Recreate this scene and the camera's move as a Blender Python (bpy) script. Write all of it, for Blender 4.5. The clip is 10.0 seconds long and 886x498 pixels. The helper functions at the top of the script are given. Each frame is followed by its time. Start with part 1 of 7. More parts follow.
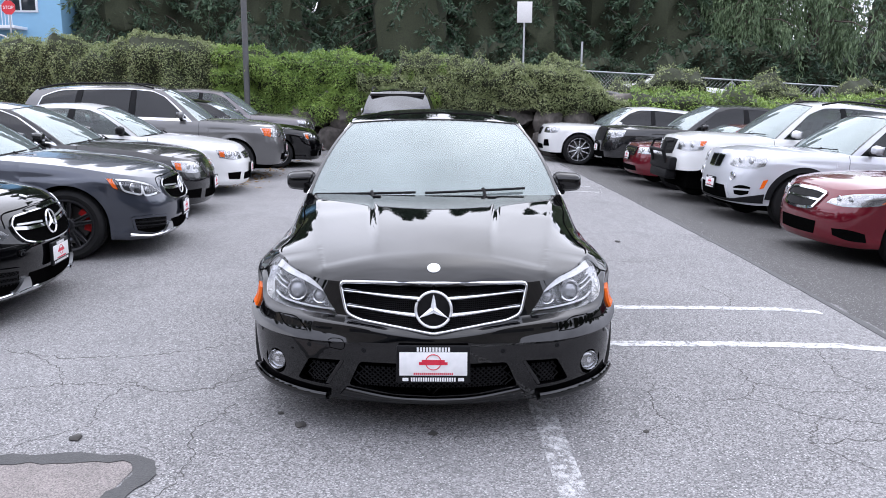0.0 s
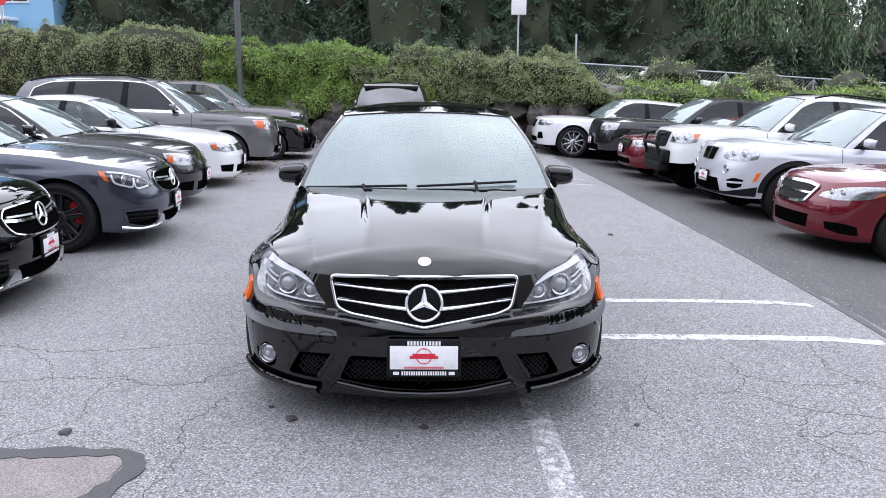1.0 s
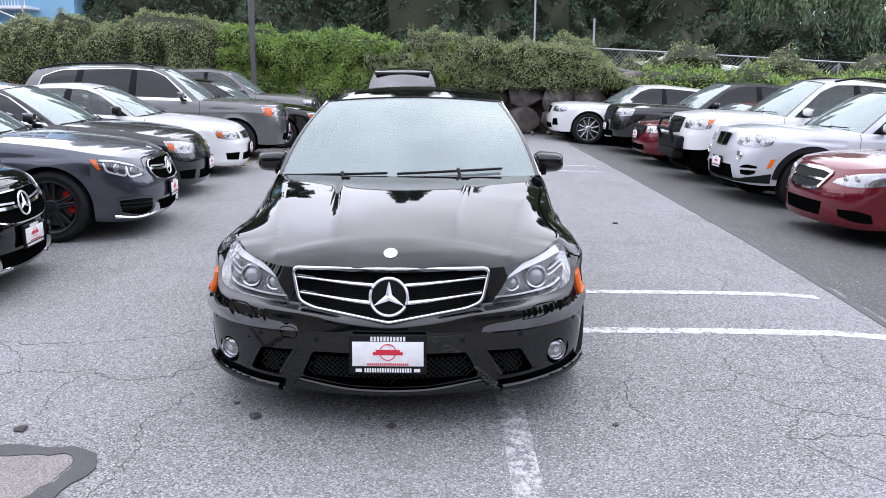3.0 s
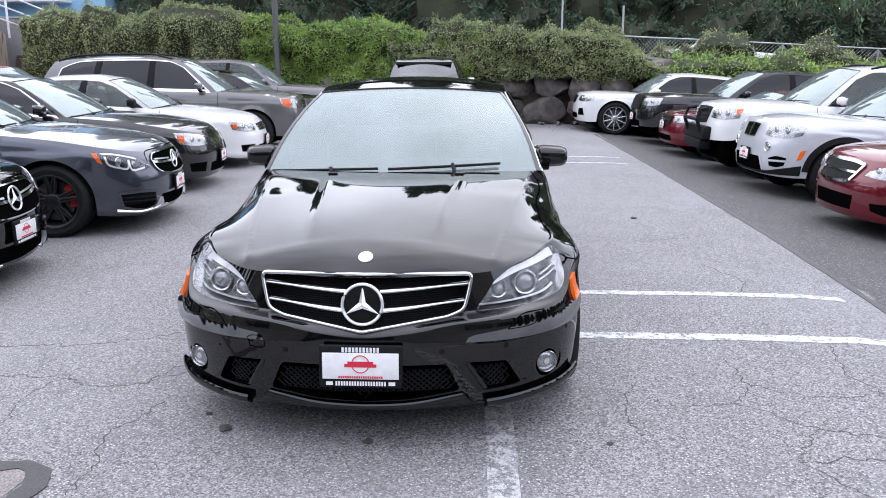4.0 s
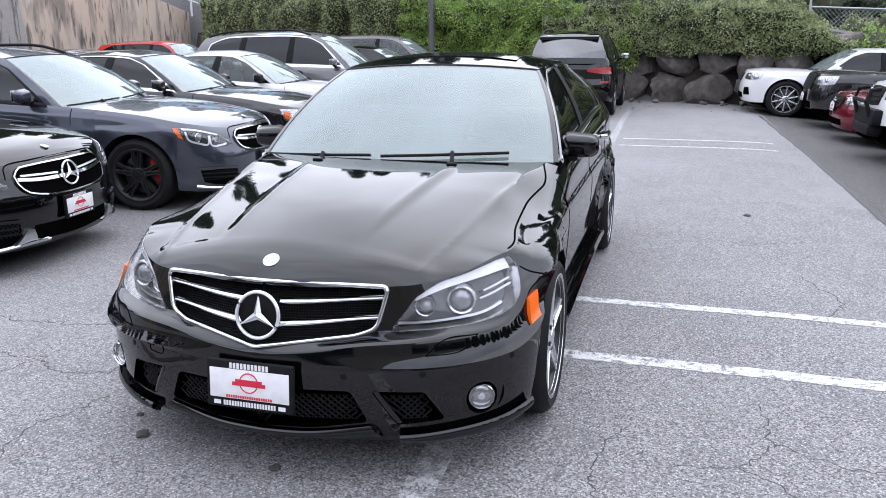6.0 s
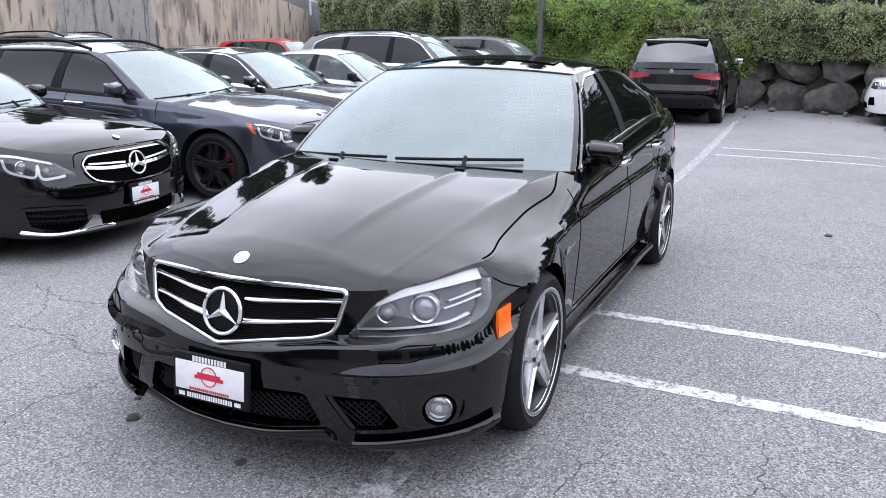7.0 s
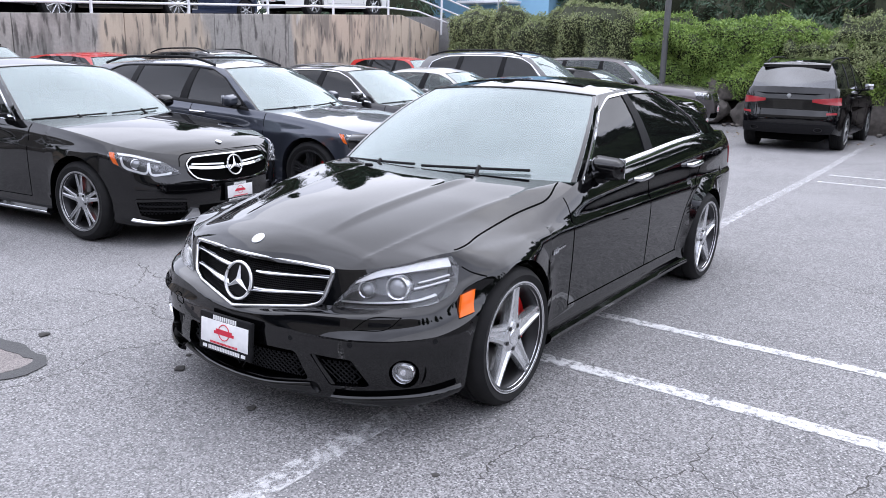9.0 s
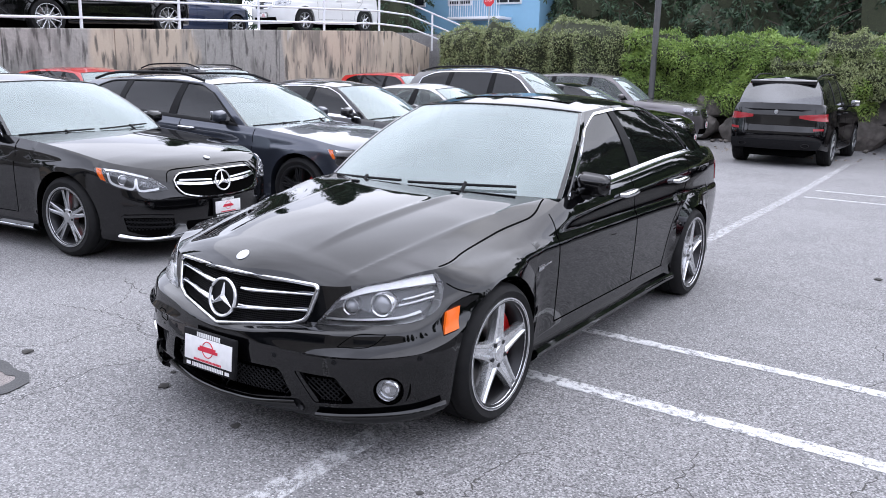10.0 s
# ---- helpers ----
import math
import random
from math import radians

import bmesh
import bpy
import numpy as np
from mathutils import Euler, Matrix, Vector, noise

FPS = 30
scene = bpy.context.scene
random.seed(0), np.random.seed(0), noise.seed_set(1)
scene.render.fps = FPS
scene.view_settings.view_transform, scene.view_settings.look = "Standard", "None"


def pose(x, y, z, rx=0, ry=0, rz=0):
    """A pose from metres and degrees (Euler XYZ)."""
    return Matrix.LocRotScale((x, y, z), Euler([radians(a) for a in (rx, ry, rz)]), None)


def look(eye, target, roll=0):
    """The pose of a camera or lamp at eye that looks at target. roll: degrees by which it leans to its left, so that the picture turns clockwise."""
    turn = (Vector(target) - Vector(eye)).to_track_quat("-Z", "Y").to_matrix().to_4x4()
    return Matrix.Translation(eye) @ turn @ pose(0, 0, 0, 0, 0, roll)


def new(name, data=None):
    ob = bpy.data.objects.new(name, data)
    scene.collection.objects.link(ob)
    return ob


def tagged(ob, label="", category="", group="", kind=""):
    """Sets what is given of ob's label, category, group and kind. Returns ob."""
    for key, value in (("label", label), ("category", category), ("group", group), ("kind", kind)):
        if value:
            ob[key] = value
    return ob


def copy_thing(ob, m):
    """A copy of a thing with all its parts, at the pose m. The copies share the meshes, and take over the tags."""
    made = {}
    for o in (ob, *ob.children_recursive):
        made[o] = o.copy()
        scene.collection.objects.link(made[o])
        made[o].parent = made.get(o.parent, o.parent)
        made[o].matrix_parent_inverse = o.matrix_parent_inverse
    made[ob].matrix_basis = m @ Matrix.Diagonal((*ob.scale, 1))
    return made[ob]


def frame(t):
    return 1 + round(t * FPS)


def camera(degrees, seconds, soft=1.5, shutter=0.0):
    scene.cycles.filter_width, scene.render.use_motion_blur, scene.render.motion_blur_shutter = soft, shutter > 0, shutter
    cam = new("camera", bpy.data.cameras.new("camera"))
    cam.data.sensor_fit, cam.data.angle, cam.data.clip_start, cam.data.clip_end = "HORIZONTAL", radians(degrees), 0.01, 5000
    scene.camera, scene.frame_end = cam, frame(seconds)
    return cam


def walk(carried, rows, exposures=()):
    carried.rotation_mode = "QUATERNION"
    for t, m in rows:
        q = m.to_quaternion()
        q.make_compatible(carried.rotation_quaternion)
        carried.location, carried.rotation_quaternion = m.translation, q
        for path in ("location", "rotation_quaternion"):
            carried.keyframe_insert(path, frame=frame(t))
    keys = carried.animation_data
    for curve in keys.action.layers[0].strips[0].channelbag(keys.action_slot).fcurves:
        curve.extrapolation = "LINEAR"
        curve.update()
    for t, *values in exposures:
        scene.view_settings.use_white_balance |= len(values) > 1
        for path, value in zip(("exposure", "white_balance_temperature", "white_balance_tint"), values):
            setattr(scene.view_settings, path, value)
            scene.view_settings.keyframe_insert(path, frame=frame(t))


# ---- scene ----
cam = camera(58.7, 10.0, soft=0.95)
PATH = [
    (0, (0.002, -3.337, 1.532), (0.024, -1.373, 1.155), 0.4),
    (0.5, (0.015, -3.332, 1.532), (0.047, -1.37, 1.146), 0.4),
    (1, (0.019, -3.328, 1.536), (0.055, -1.367, 1.14), 0.5),
    (1.5, (0.035, -3.336, 1.535), (0.068, -1.377, 1.133), 0.4),
    (2, (0.136, -3.326, 1.528), (0.154, -1.368, 1.119), 0.3),
    (2.5, (0.229, -3.273, 1.519), (0.229, -1.318, 1.102), 0.2),
    (4, (0.471, -2.888, 1.514), (0.369, -0.942, 1.063), -0.2),
    (4.5, (0.753, -2.802, 1.503), (0.581, -0.865, 1.037), -0.6),
    (5, (0.945, -2.651, 1.485), (0.668, -0.73, 1.003), -0.7),
    (5.5, (1.114, -2.407, 1.492), (0.709, -0.513, 0.996), -0.7),
    (7, (1.783, -1.977, 1.51), (0.967, -0.222, 1.006), 0.5),
    (7.5, (2.001, -1.893, 1.513), (1.064, -0.198, 1.015), 0.7),
    (8, (2.246, -1.903, 1.525), (1.214, -0.262, 1.033), 1.0),
    (8.5, (2.417, -2.034, 1.507), (1.324, -0.43, 1.026), 1.1),
    (9, (2.56, -2.104, 1.536), (1.447, -0.509, 1.071), 1.3),
    (9.5, (2.591, -2.089, 1.548), (1.481, -0.486, 1.102), 1.4),
    (10, (2.582, -2.087, 1.544), (1.481, -0.473, 1.116), 1.4),
]
walk(cam, [(t, look(eye, target, roll)) for t, eye, target, roll in PATH], exposures=[(0.0, 0.85), (10.0, 0.85)])

# ---- sky and sun: an overcast day ----
world = bpy.data.worlds.new("world")
scene.world = world
world.use_nodes = True
wn, wl = world.node_tree.nodes, world.node_tree.links
sky = wn.new("ShaderNodeTexSky")
sky.sky_type, sky.sun_disc = "NISHITA", False
sky.sun_elevation, sky.sun_rotation = radians(55), radians(15)
pale = wn.new("ShaderNodeHueSaturation")
pale.inputs["Saturation"].default_value = 0.2
wl.new(sky.outputs[0], pale.inputs["Color"])
where = wn.new("ShaderNodeTexCoord")
cloud = wn.new("ShaderNodeTexNoise")
cloud.inputs["Scale"].default_value, cloud.inputs["Detail"].default_value = 2.2, 5.0
wl.new(where.outputs["Generated"], cloud.inputs["Vector"])
span = wn.new("ShaderNodeMapRange")
span.inputs["From Min"].default_value, span.inputs["From Max"].default_value = 0.3, 0.7
span.inputs["To Min"].default_value, span.inputs["To Max"].default_value = 0.75, 1.3
wl.new(cloud.outputs["Fac"], span.inputs["Value"])
veil = wn.new("ShaderNodeMix")
veil.data_type = "RGBA"
veil.inputs["Factor"].default_value = 0.6
veil.inputs["B"].default_value = (8.35, 8.75, 10.9, 1)
wl.new(pale.outputs[0], veil.inputs["A"])
tone = wn.new("ShaderNodeVectorMath")
tone.operation = "SCALE"
wl.new(veil.outputs["Result"], tone.inputs[0])
# a thin overcast, a little brighter low down
rise = wn.new("ShaderNodeSeparateXYZ")
wl.new(where.outputs["Generated"], rise.inputs[0])
lift = wn.new("ShaderNodeMapRange")
lift.inputs["From Min"].default_value, lift.inputs["From Max"].default_value = 0.0, 0.9
lift.inputs["To Min"].default_value, lift.inputs["To Max"].default_value = 1.12, 1.14
wl.new(rise.outputs["Z"], lift.inputs["Value"])
both = wn.new("ShaderNodeMath")
both.operation = "MULTIPLY"
wl.new(lift.outputs[0], both.inputs[0])
wl.new(span.outputs[0], both.inputs[1])
wl.new(both.outputs[0], tone.inputs["Scale"])
wl.new(tone.outputs[0], wn["Background"].inputs["Color"])
wn["Background"].inputs["Strength"].default_value = 0.15
sun = new("sun", bpy.data.lights.new("sun", "SUN"))
sun.data.energy, sun.data.angle, sun.data.color = 0.7, radians(110), (1.0, 0.98, 0.95)
sun.matrix_basis = pose(0, 0, 30, -22, 0, 15)

# ---- materials ----
def material(name, color, rough=0.5, metal=0.0, coat=0.0, grain=0.0, grain_scale=60.0, bump=0.0, bump_scale=80.0,
             stain=0.0, stain_scale=1.5, spec=0.5, alpha=1.0, trans=0.0, ior=1.5, coat_ior=1.5, dark=(0.0, 0.0, 0.0), rand=0.0):
    m = bpy.data.materials.new(name)
    m.use_nodes = True
    n, l = m.node_tree.nodes, m.node_tree.links
    b = n["Principled BSDF"]
    b.inputs["Base Color"].default_value = (*color, 1)
    b.inputs["Roughness"].default_value = rough
    b.inputs["Metallic"].default_value = metal
    b.inputs["Coat Weight"].default_value = coat
    b.inputs["Coat Roughness"].default_value = 0.03
    b.inputs["Coat IOR"].default_value = coat_ior
    b.inputs["Specular IOR Level"].default_value = spec
    b.inputs["Alpha"].default_value = alpha
    b.inputs["Transmission Weight"].default_value = trans
    b.inputs["IOR"].default_value = ior
    co = n.new("ShaderNodeTexCoord")
    out = None
    if grain or stain or rand:
        base = n.new("ShaderNodeRGB")
        base.outputs[0].default_value = (*color, 1)
        out = base.outputs[0]
    for amount, scale, detail in ((grain, grain_scale, 3.0), (stain, stain_scale, 6.0)):
        if amount:
            t = n.new("ShaderNodeTexNoise")
            t.inputs["Scale"].default_value, t.inputs["Detail"].default_value = scale, detail
            l.new(co.outputs["Object"], t.inputs["Vector"])
            r = n.new("ShaderNodeMapRange")
            r.inputs["From Min"].default_value, r.inputs["From Max"].default_value = 0.35, 0.68
            l.new(t.outputs["Fac"], r.inputs["Value"])
            r.inputs["To Max"].default_value = amount
            x = n.new("ShaderNodeMix")
            x.data_type = "RGBA"
            l.new(r.outputs[0], x.inputs["Factor"])
            l.new(out, x.inputs["A"])
            x.inputs["B"].default_value = (*dark, 1)
            out = x.outputs["Result"]
    if rand:
        oi, hs, mr = n.new("ShaderNodeObjectInfo"), n.new("ShaderNodeHueSaturation"), n.new("ShaderNodeMapRange")
        mr.inputs["To Min"].default_value, mr.inputs["To Max"].default_value = 1 - rand, 1 + rand
        l.new(oi.outputs["Random"], mr.inputs["Value"])
        l.new(mr.outputs[0], hs.inputs["Value"])
        l.new(out, hs.inputs["Color"])
        out = hs.outputs[0]
    if out is not None:
        l.new(out, b.inputs["Base Color"])
    if bump:
        t, k = n.new("ShaderNodeTexNoise"), n.new("ShaderNodeBump")
        t.inputs["Scale"].default_value, t.inputs["Detail"].default_value = bump_scale, 4.0
        l.new(co.outputs["Object"], t.inputs["Vector"])
        k.inputs["Strength"].default_value, k.inputs["Distance"].default_value = bump, 0.01
        l.new(t.outputs["Fac"], k.inputs["Height"])
        l.new(k.outputs[0], b.inputs["Normal"])
    return m


def paint(name, color, metal=0.0, rough=0.35, deep=False):
    m = material(name, color, rough, metal, coat=1.0, spec=0.0 if deep else 0.03, coat_ior=1.55 if deep else 1.6, grain=0.12, grain_scale=900, stain=0.06, stain_scale=3.0,
                 dark=tuple(c * 0.6 for c in color))
    return m


PAINT_BLACK = paint("obsidian_black_paint", (0.0014, 0.0014, 0.0018), 0.0, 0.3, True)
PAINT_BLACK2 = paint("black_paint", (0.0018, 0.0018, 0.0022), 0.0, 0.3, True)
PAINT_STEEL = paint("blue_grey_metallic_paint", (0.052, 0.059, 0.077), 0.65, 0.34)
PAINT_CHARCOAL = paint("charcoal_black_paint", (0.012, 0.012, 0.013), 0.3, 0.3)
LAMP_WHITE = material("white_light_guide", (0.82, 0.83, 0.85), 0.25, 0.2, coat=1.0, grain=0.1, grain_scale=60)
PAINT_GRAPHITE = paint("graphite_metallic_paint", (0.045, 0.044, 0.045), 0.5, 0.35)
PAINT_GREY = paint("grey_metallic_paint", (0.125, 0.123, 0.123), 0.5, 0.35)
PAINT_TAUPE = paint("taupe_metallic_paint", (0.15, 0.138, 0.143), 0.5, 0.35)
PAINT_WHITE = paint("white_paint", (0.7, 0.7, 0.69), 0.0, 0.35)
PAINT_SILVER = paint("silver_metallic_paint", (0.57, 0.58, 0.61), 0.3, 0.3)
PAINT_RED = paint("dark_red_metallic_paint", (0.125, 0.006, 0.014), 0.3, 0.3)
PAINT_BRIGHT_RED = paint("red_paint", (0.5, 0.03, 0.025), 0.0, 0.3)
PAINT_NAVY = paint("navy_metallic_paint", (0.03, 0.04, 0.075), 0.4, 0.3)
CHROME = material("chrome", (0.66, 0.67, 0.69), 0.1, 1.0)
POLISHED = material("polished_emblem_metal", (0.8, 0.81, 0.82), 0.22, 0.6)
SATIN = material("satin_silver", (0.55, 0.56, 0.57), 0.32, 1.0)
ALLOY = material("silver_alloy", (0.72, 0.73, 0.74), 0.26, 0.8, grain=0.2, grain_scale=25)
ALLOY_DARK = material("dark_alloy", (0.02, 0.02, 0.022), 0.35, 0.5, coat=0.4)
BARREL = material("grey_wheel_barrel", (0.035, 0.035, 0.037), 0.4, 0.8)
RUBBER = material("tyre_rubber", (0.009, 0.009, 0.0095), 0.7, spec=0.2, grain=0.5, grain_scale=12, dark=(0.016, 0.0157, 0.0155), bump=0.15, bump_scale=60)
TRIM = material("black_plastic_trim", (0.008, 0.008, 0.009), 0.55, spec=0.12, grain=0.3, grain_scale=40, dark=(0.022, 0.022, 0.022), bump=0.1, bump_scale=300)
GLOSS = material("gloss_black_trim", (0.006, 0.006, 0.006), 0.08, coat=0.5)
# near-black for gaps, linings and undersides; shade of openings is in this colour
VOID = material("shade_black_lining", (0.003, 0.003, 0.003), 0.9, spec=0.0, grain=0.3)
CABIN = material("charcoal_cabin_lining", (0.035, 0.035, 0.037), 0.7, grain=0.3, grain_scale=30, bump=0.1)
LEATHER = material("black_leather", (0.03, 0.03, 0.031), 0.5, grain=0.3, grain_scale=50, bump=0.15, bump_scale=150)
FABRIC = material("grey_seat_fabric", (0.22, 0.22, 0.22), 0.9, grain=0.4, grain_scale=120, bump=0.2, bump_scale=300)
BEZEL = material("smoked_lamp_bezel", (0.085, 0.088, 0.094), 0.22, 0.6, grain=0.2, grain_scale=30)
REFLECTOR = material("bright_lamp_reflector", (0.75, 0.76, 0.78), 0.1, 0.9)
FOG = material("ribbed_fog_lens", (0.36, 0.365, 0.375), 0.12, 0.85, coat=1.0, bump=0.2, bump_scale=120)
BULB = material("frosted_lamp_lens", (0.3, 0.31, 0.33), 0.05, 0.5, coat=1.0)
AMBER = material("amber_lens", (0.8, 0.13, 0.006), 0.25, coat=0.35, spec=0.25, bump=0.1, bump_scale=200)
LAMP_SILVER = material("silvered_lamp_housing", (0.5, 0.505, 0.515), 0.16, 0.9, grain=0.25, grain_scale=18, bump=0.12, bump_scale=25)
RED_LENS = material("red_tail_lens", (0.27, 0.004, 0.01), 0.15, coat=0.35, bump=0.1, bump_scale=150)
PLATE_WHITE = material("white_plate", (0.8, 0.8, 0.8), 0.4, grain=0.1, grain_scale=30)
PLATE_RED = material("red_print", (0.6, 0.02, 0.05), 0.45)
PLATE_INK = material("white_print", (0.75, 0.75, 0.75), 0.5)
CALIPER = material("red_brake_caliper", (0.5, 0.012, 0.012), 0.35, coat=0.5)
DISC = material("brake_disc_steel", (0.16, 0.155, 0.15), 0.3, 1.0)


def glass_material(name, tint, clear, f0=0.05, haze=(0.02, 0.022, 0.022), rough=0.0, gloss=(0.8, 0.8, 0.8)):
    """A pane: gloss that grows towards grazing angles, over a see-through layer of the given tint and a diffuse haze.
    """
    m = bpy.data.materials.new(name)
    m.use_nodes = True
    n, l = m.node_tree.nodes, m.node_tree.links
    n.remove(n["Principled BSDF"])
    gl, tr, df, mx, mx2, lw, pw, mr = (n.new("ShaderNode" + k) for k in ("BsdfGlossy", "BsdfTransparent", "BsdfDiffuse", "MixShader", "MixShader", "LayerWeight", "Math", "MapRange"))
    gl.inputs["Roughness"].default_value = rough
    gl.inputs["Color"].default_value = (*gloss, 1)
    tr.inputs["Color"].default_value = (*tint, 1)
    df.inputs["Color"].default_value = (*haze, 1)
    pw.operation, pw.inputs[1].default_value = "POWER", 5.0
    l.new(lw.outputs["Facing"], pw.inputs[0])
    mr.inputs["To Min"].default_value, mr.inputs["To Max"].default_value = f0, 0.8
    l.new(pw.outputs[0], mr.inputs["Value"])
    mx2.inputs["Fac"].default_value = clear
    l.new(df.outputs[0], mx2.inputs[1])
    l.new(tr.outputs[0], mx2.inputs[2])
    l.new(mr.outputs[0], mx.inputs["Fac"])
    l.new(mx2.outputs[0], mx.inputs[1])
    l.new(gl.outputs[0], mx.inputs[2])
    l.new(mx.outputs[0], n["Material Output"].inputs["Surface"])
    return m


# pale diffuse haze stands in for part of the windscreen's sky reflection
GLASS = glass_material("sky_hazed_windscreen_glass", (0.72, 0.8, 0.77), 0.7, 0.115, (0.36, 0.405, 0.41), 0.03, (0.8, 0.85, 0.85))
TINT = glass_material("dark_tinted_glass", (0.18, 0.19, 0.19), 0.8, 0.05)
LENS = glass_material("clear_lamp_lens", (0.95, 0.95, 0.95), 0.99, 0.03)
PRIVACY = glass_material("grey_privacy_glass", (0.16, 0.17, 0.17), 0.85, 0.19, (0.08, 0.085, 0.09), 0.08)
SIDE = glass_material("green_side_glass", (0.62, 0.68, 0.66), 0.94, 0.06)

# ---- mesh helpers ----
def finish(name, verts, faces, mat, parent=None, label="", smooth=True, sharp=38):
    me = bpy.data.meshes.new(name)
    me.from_pydata([tuple(v) for v in verts], [], faces)
    me.materials.append(mat)
    if smooth:
        me.polygons.foreach_set("use_smooth", [True] * len(me.polygons))
        me.update()
        me.set_sharp_from_angle(angle=radians(sharp))
    me.update()
    ob = new(name, me)
    if parent:
        ob.parent = parent
    if label:
        tagged(ob, label)
    return ob


def part(name, bm, mat, parent, label="", smooth=True, sharp=38):
    bmesh.ops.recalc_face_normals(bm, faces=bm.faces)
    me = bpy.data.meshes.new(name)
    bm.to_mesh(me)
    bm.free()
    me.materials.append(mat)
    if smooth:
        me.polygons.foreach_set("use_smooth", [True] * len(me.polygons))
        me.set_sharp_from_angle(angle=radians(sharp))
    ob = new(name, me)
    ob.parent = parent
    if label:
        tagged(ob, label)
    return ob


def thing(name, label, category, m=None, group=""):
    e = new(name)
    e.empty_display_size = 0.2
    tagged(e, label, category, group)
    if m is not None:
        e.matrix_basis = m
    return e


def curve(points, smooth=True):
    """A smooth one-valued function through the points (a, b)."""
    a = np.array([p[0] for p in points], float)
    b = np.array([p[1] for p in points], float)
    d = np.diff(b) / np.diff(a)
    t = np.zeros(len(a))
    t[0], t[-1] = d[0], d[-1]
    for i in range(1, len(a) - 1):
        t[i] = 0 if d[i - 1] * d[i] <= 0 else 2 * d[i - 1] * d[i] / (d[i - 1] + d[i])
    if not smooth:
        return lambda v: float(np.interp(v, a, b))

    def f(v):
        if v <= a[0]:
            return float(b[0])
        if v >= a[-1]:
            return float(b[-1])
        i = int(np.searchsorted(a, v)) - 1
        h = a[i + 1] - a[i]
        s = (v - a[i]) / h
        return float((2 * s**3 - 3 * s * s + 1) * b[i] + (s**3 - 2 * s * s + s) * h * t[i] + (3 * s * s - 2 * s**3) * b[i + 1] + (s**3 - s * s) * h * t[i + 1])
    return f


def smooth01(v):
    v = min(1.0, max(0.0, v))
    return v * v * (3 - 2 * v)


def along(points, n):
    """n points evenly along a Catmull-Rom line through 2D or 3D points."""
    p = [Vector((*q, 0)) if len(q) == 2 else Vector(q) for q in points]
    if len(p) == 2:
        return [p[0].lerp(p[1], i / (n - 1)) for i in range(n)]
    q = [p[0] * 2 - p[1], *p, p[-1] * 2 - p[-2]]
    dense = []
    for i in range(1, len(q) - 2):
        for k in range(24):
            s = k / 24
            dense.append(0.5 * ((2 * q[i]) + (q[i + 1] - q[i - 1]) * s + (2 * q[i - 1] - 5 * q[i] + 4 * q[i + 1] - q[i + 2]) * s * s
                                + (3 * q[i] - q[i - 1] - 3 * q[i + 1] + q[i + 2]) * s**3))
    dense.append(p[-1])
    cum = np.concatenate([[0], np.cumsum([(dense[i + 1] - dense[i]).length for i in range(len(dense) - 1)])])
    out = []
    for d in np.linspace(0, cum[-1], n):
        i = min(int(np.searchsorted(cum, d, "right")) - 1, len(dense) - 2)
        out.append(dense[i].lerp(dense[i + 1], (d - cum[i]) / max(cum[i + 1] - cum[i], 1e-9)))
    return out


def sheet(name, mat, parent, rows, label="", thick=0.0, flip=False, sharp=38):
    """A surface through rows of points; thick gives it a back and edges, set along the normals."""
    nr, nc = len(rows), len(rows[0])
    v = [Vector(p) for r in rows for p in r]
    faces = [(i * nc + j, i * nc + j + 1, (i + 1) * nc + j + 1, (i + 1) * nc + j) for i in range(nr - 1) for j in range(nc - 1)]
    if flip:
        faces = [f[::-1] for f in faces]
    if thick:
        nrm = [Vector() for _ in v]
        for f in faces:
            c = (v[f[2]] - v[f[0]]).cross(v[f[3]] - v[f[1]])
            for k in f:
                nrm[k] += c
        n0 = len(v)
        v += [p - (q.normalized() if q.length else Vector((0, 0, 1))) * thick for p, q in zip(v, nrm)]
        edge = {}
        for f in faces:
            for a, b in zip(f, f[1:] + f[:1]):
                edge[(a, b)] = 1
        walls = [(b, a, a + n0, b + n0) for (a, b) in edge if (b, a) not in edge]
        faces = faces + [tuple(k + n0 for k in f[::-1]) for f in faces] + walls
    return finish(name, v, faces, mat, parent, label, sharp=sharp)


def box(bm, size, m=None, bevel=0.0, seg=2):
    r = bmesh.ops.create_cube(bm, size=1)
    vs = r["verts"]
    bmesh.ops.scale(bm, vec=size, verts=vs)
    if bevel:
        es = list({e for q in vs for e in q.link_edges})
        g = bmesh.ops.bevel(bm, geom=es, offset=bevel, segments=seg, affect="EDGES", profile=0.5)
        vs = list({q for f in g["faces"] for q in f.verts} | {q for q in vs if q.is_valid})
    if m is not None:
        bmesh.ops.transform(bm, matrix=m, verts=vs)
    return vs


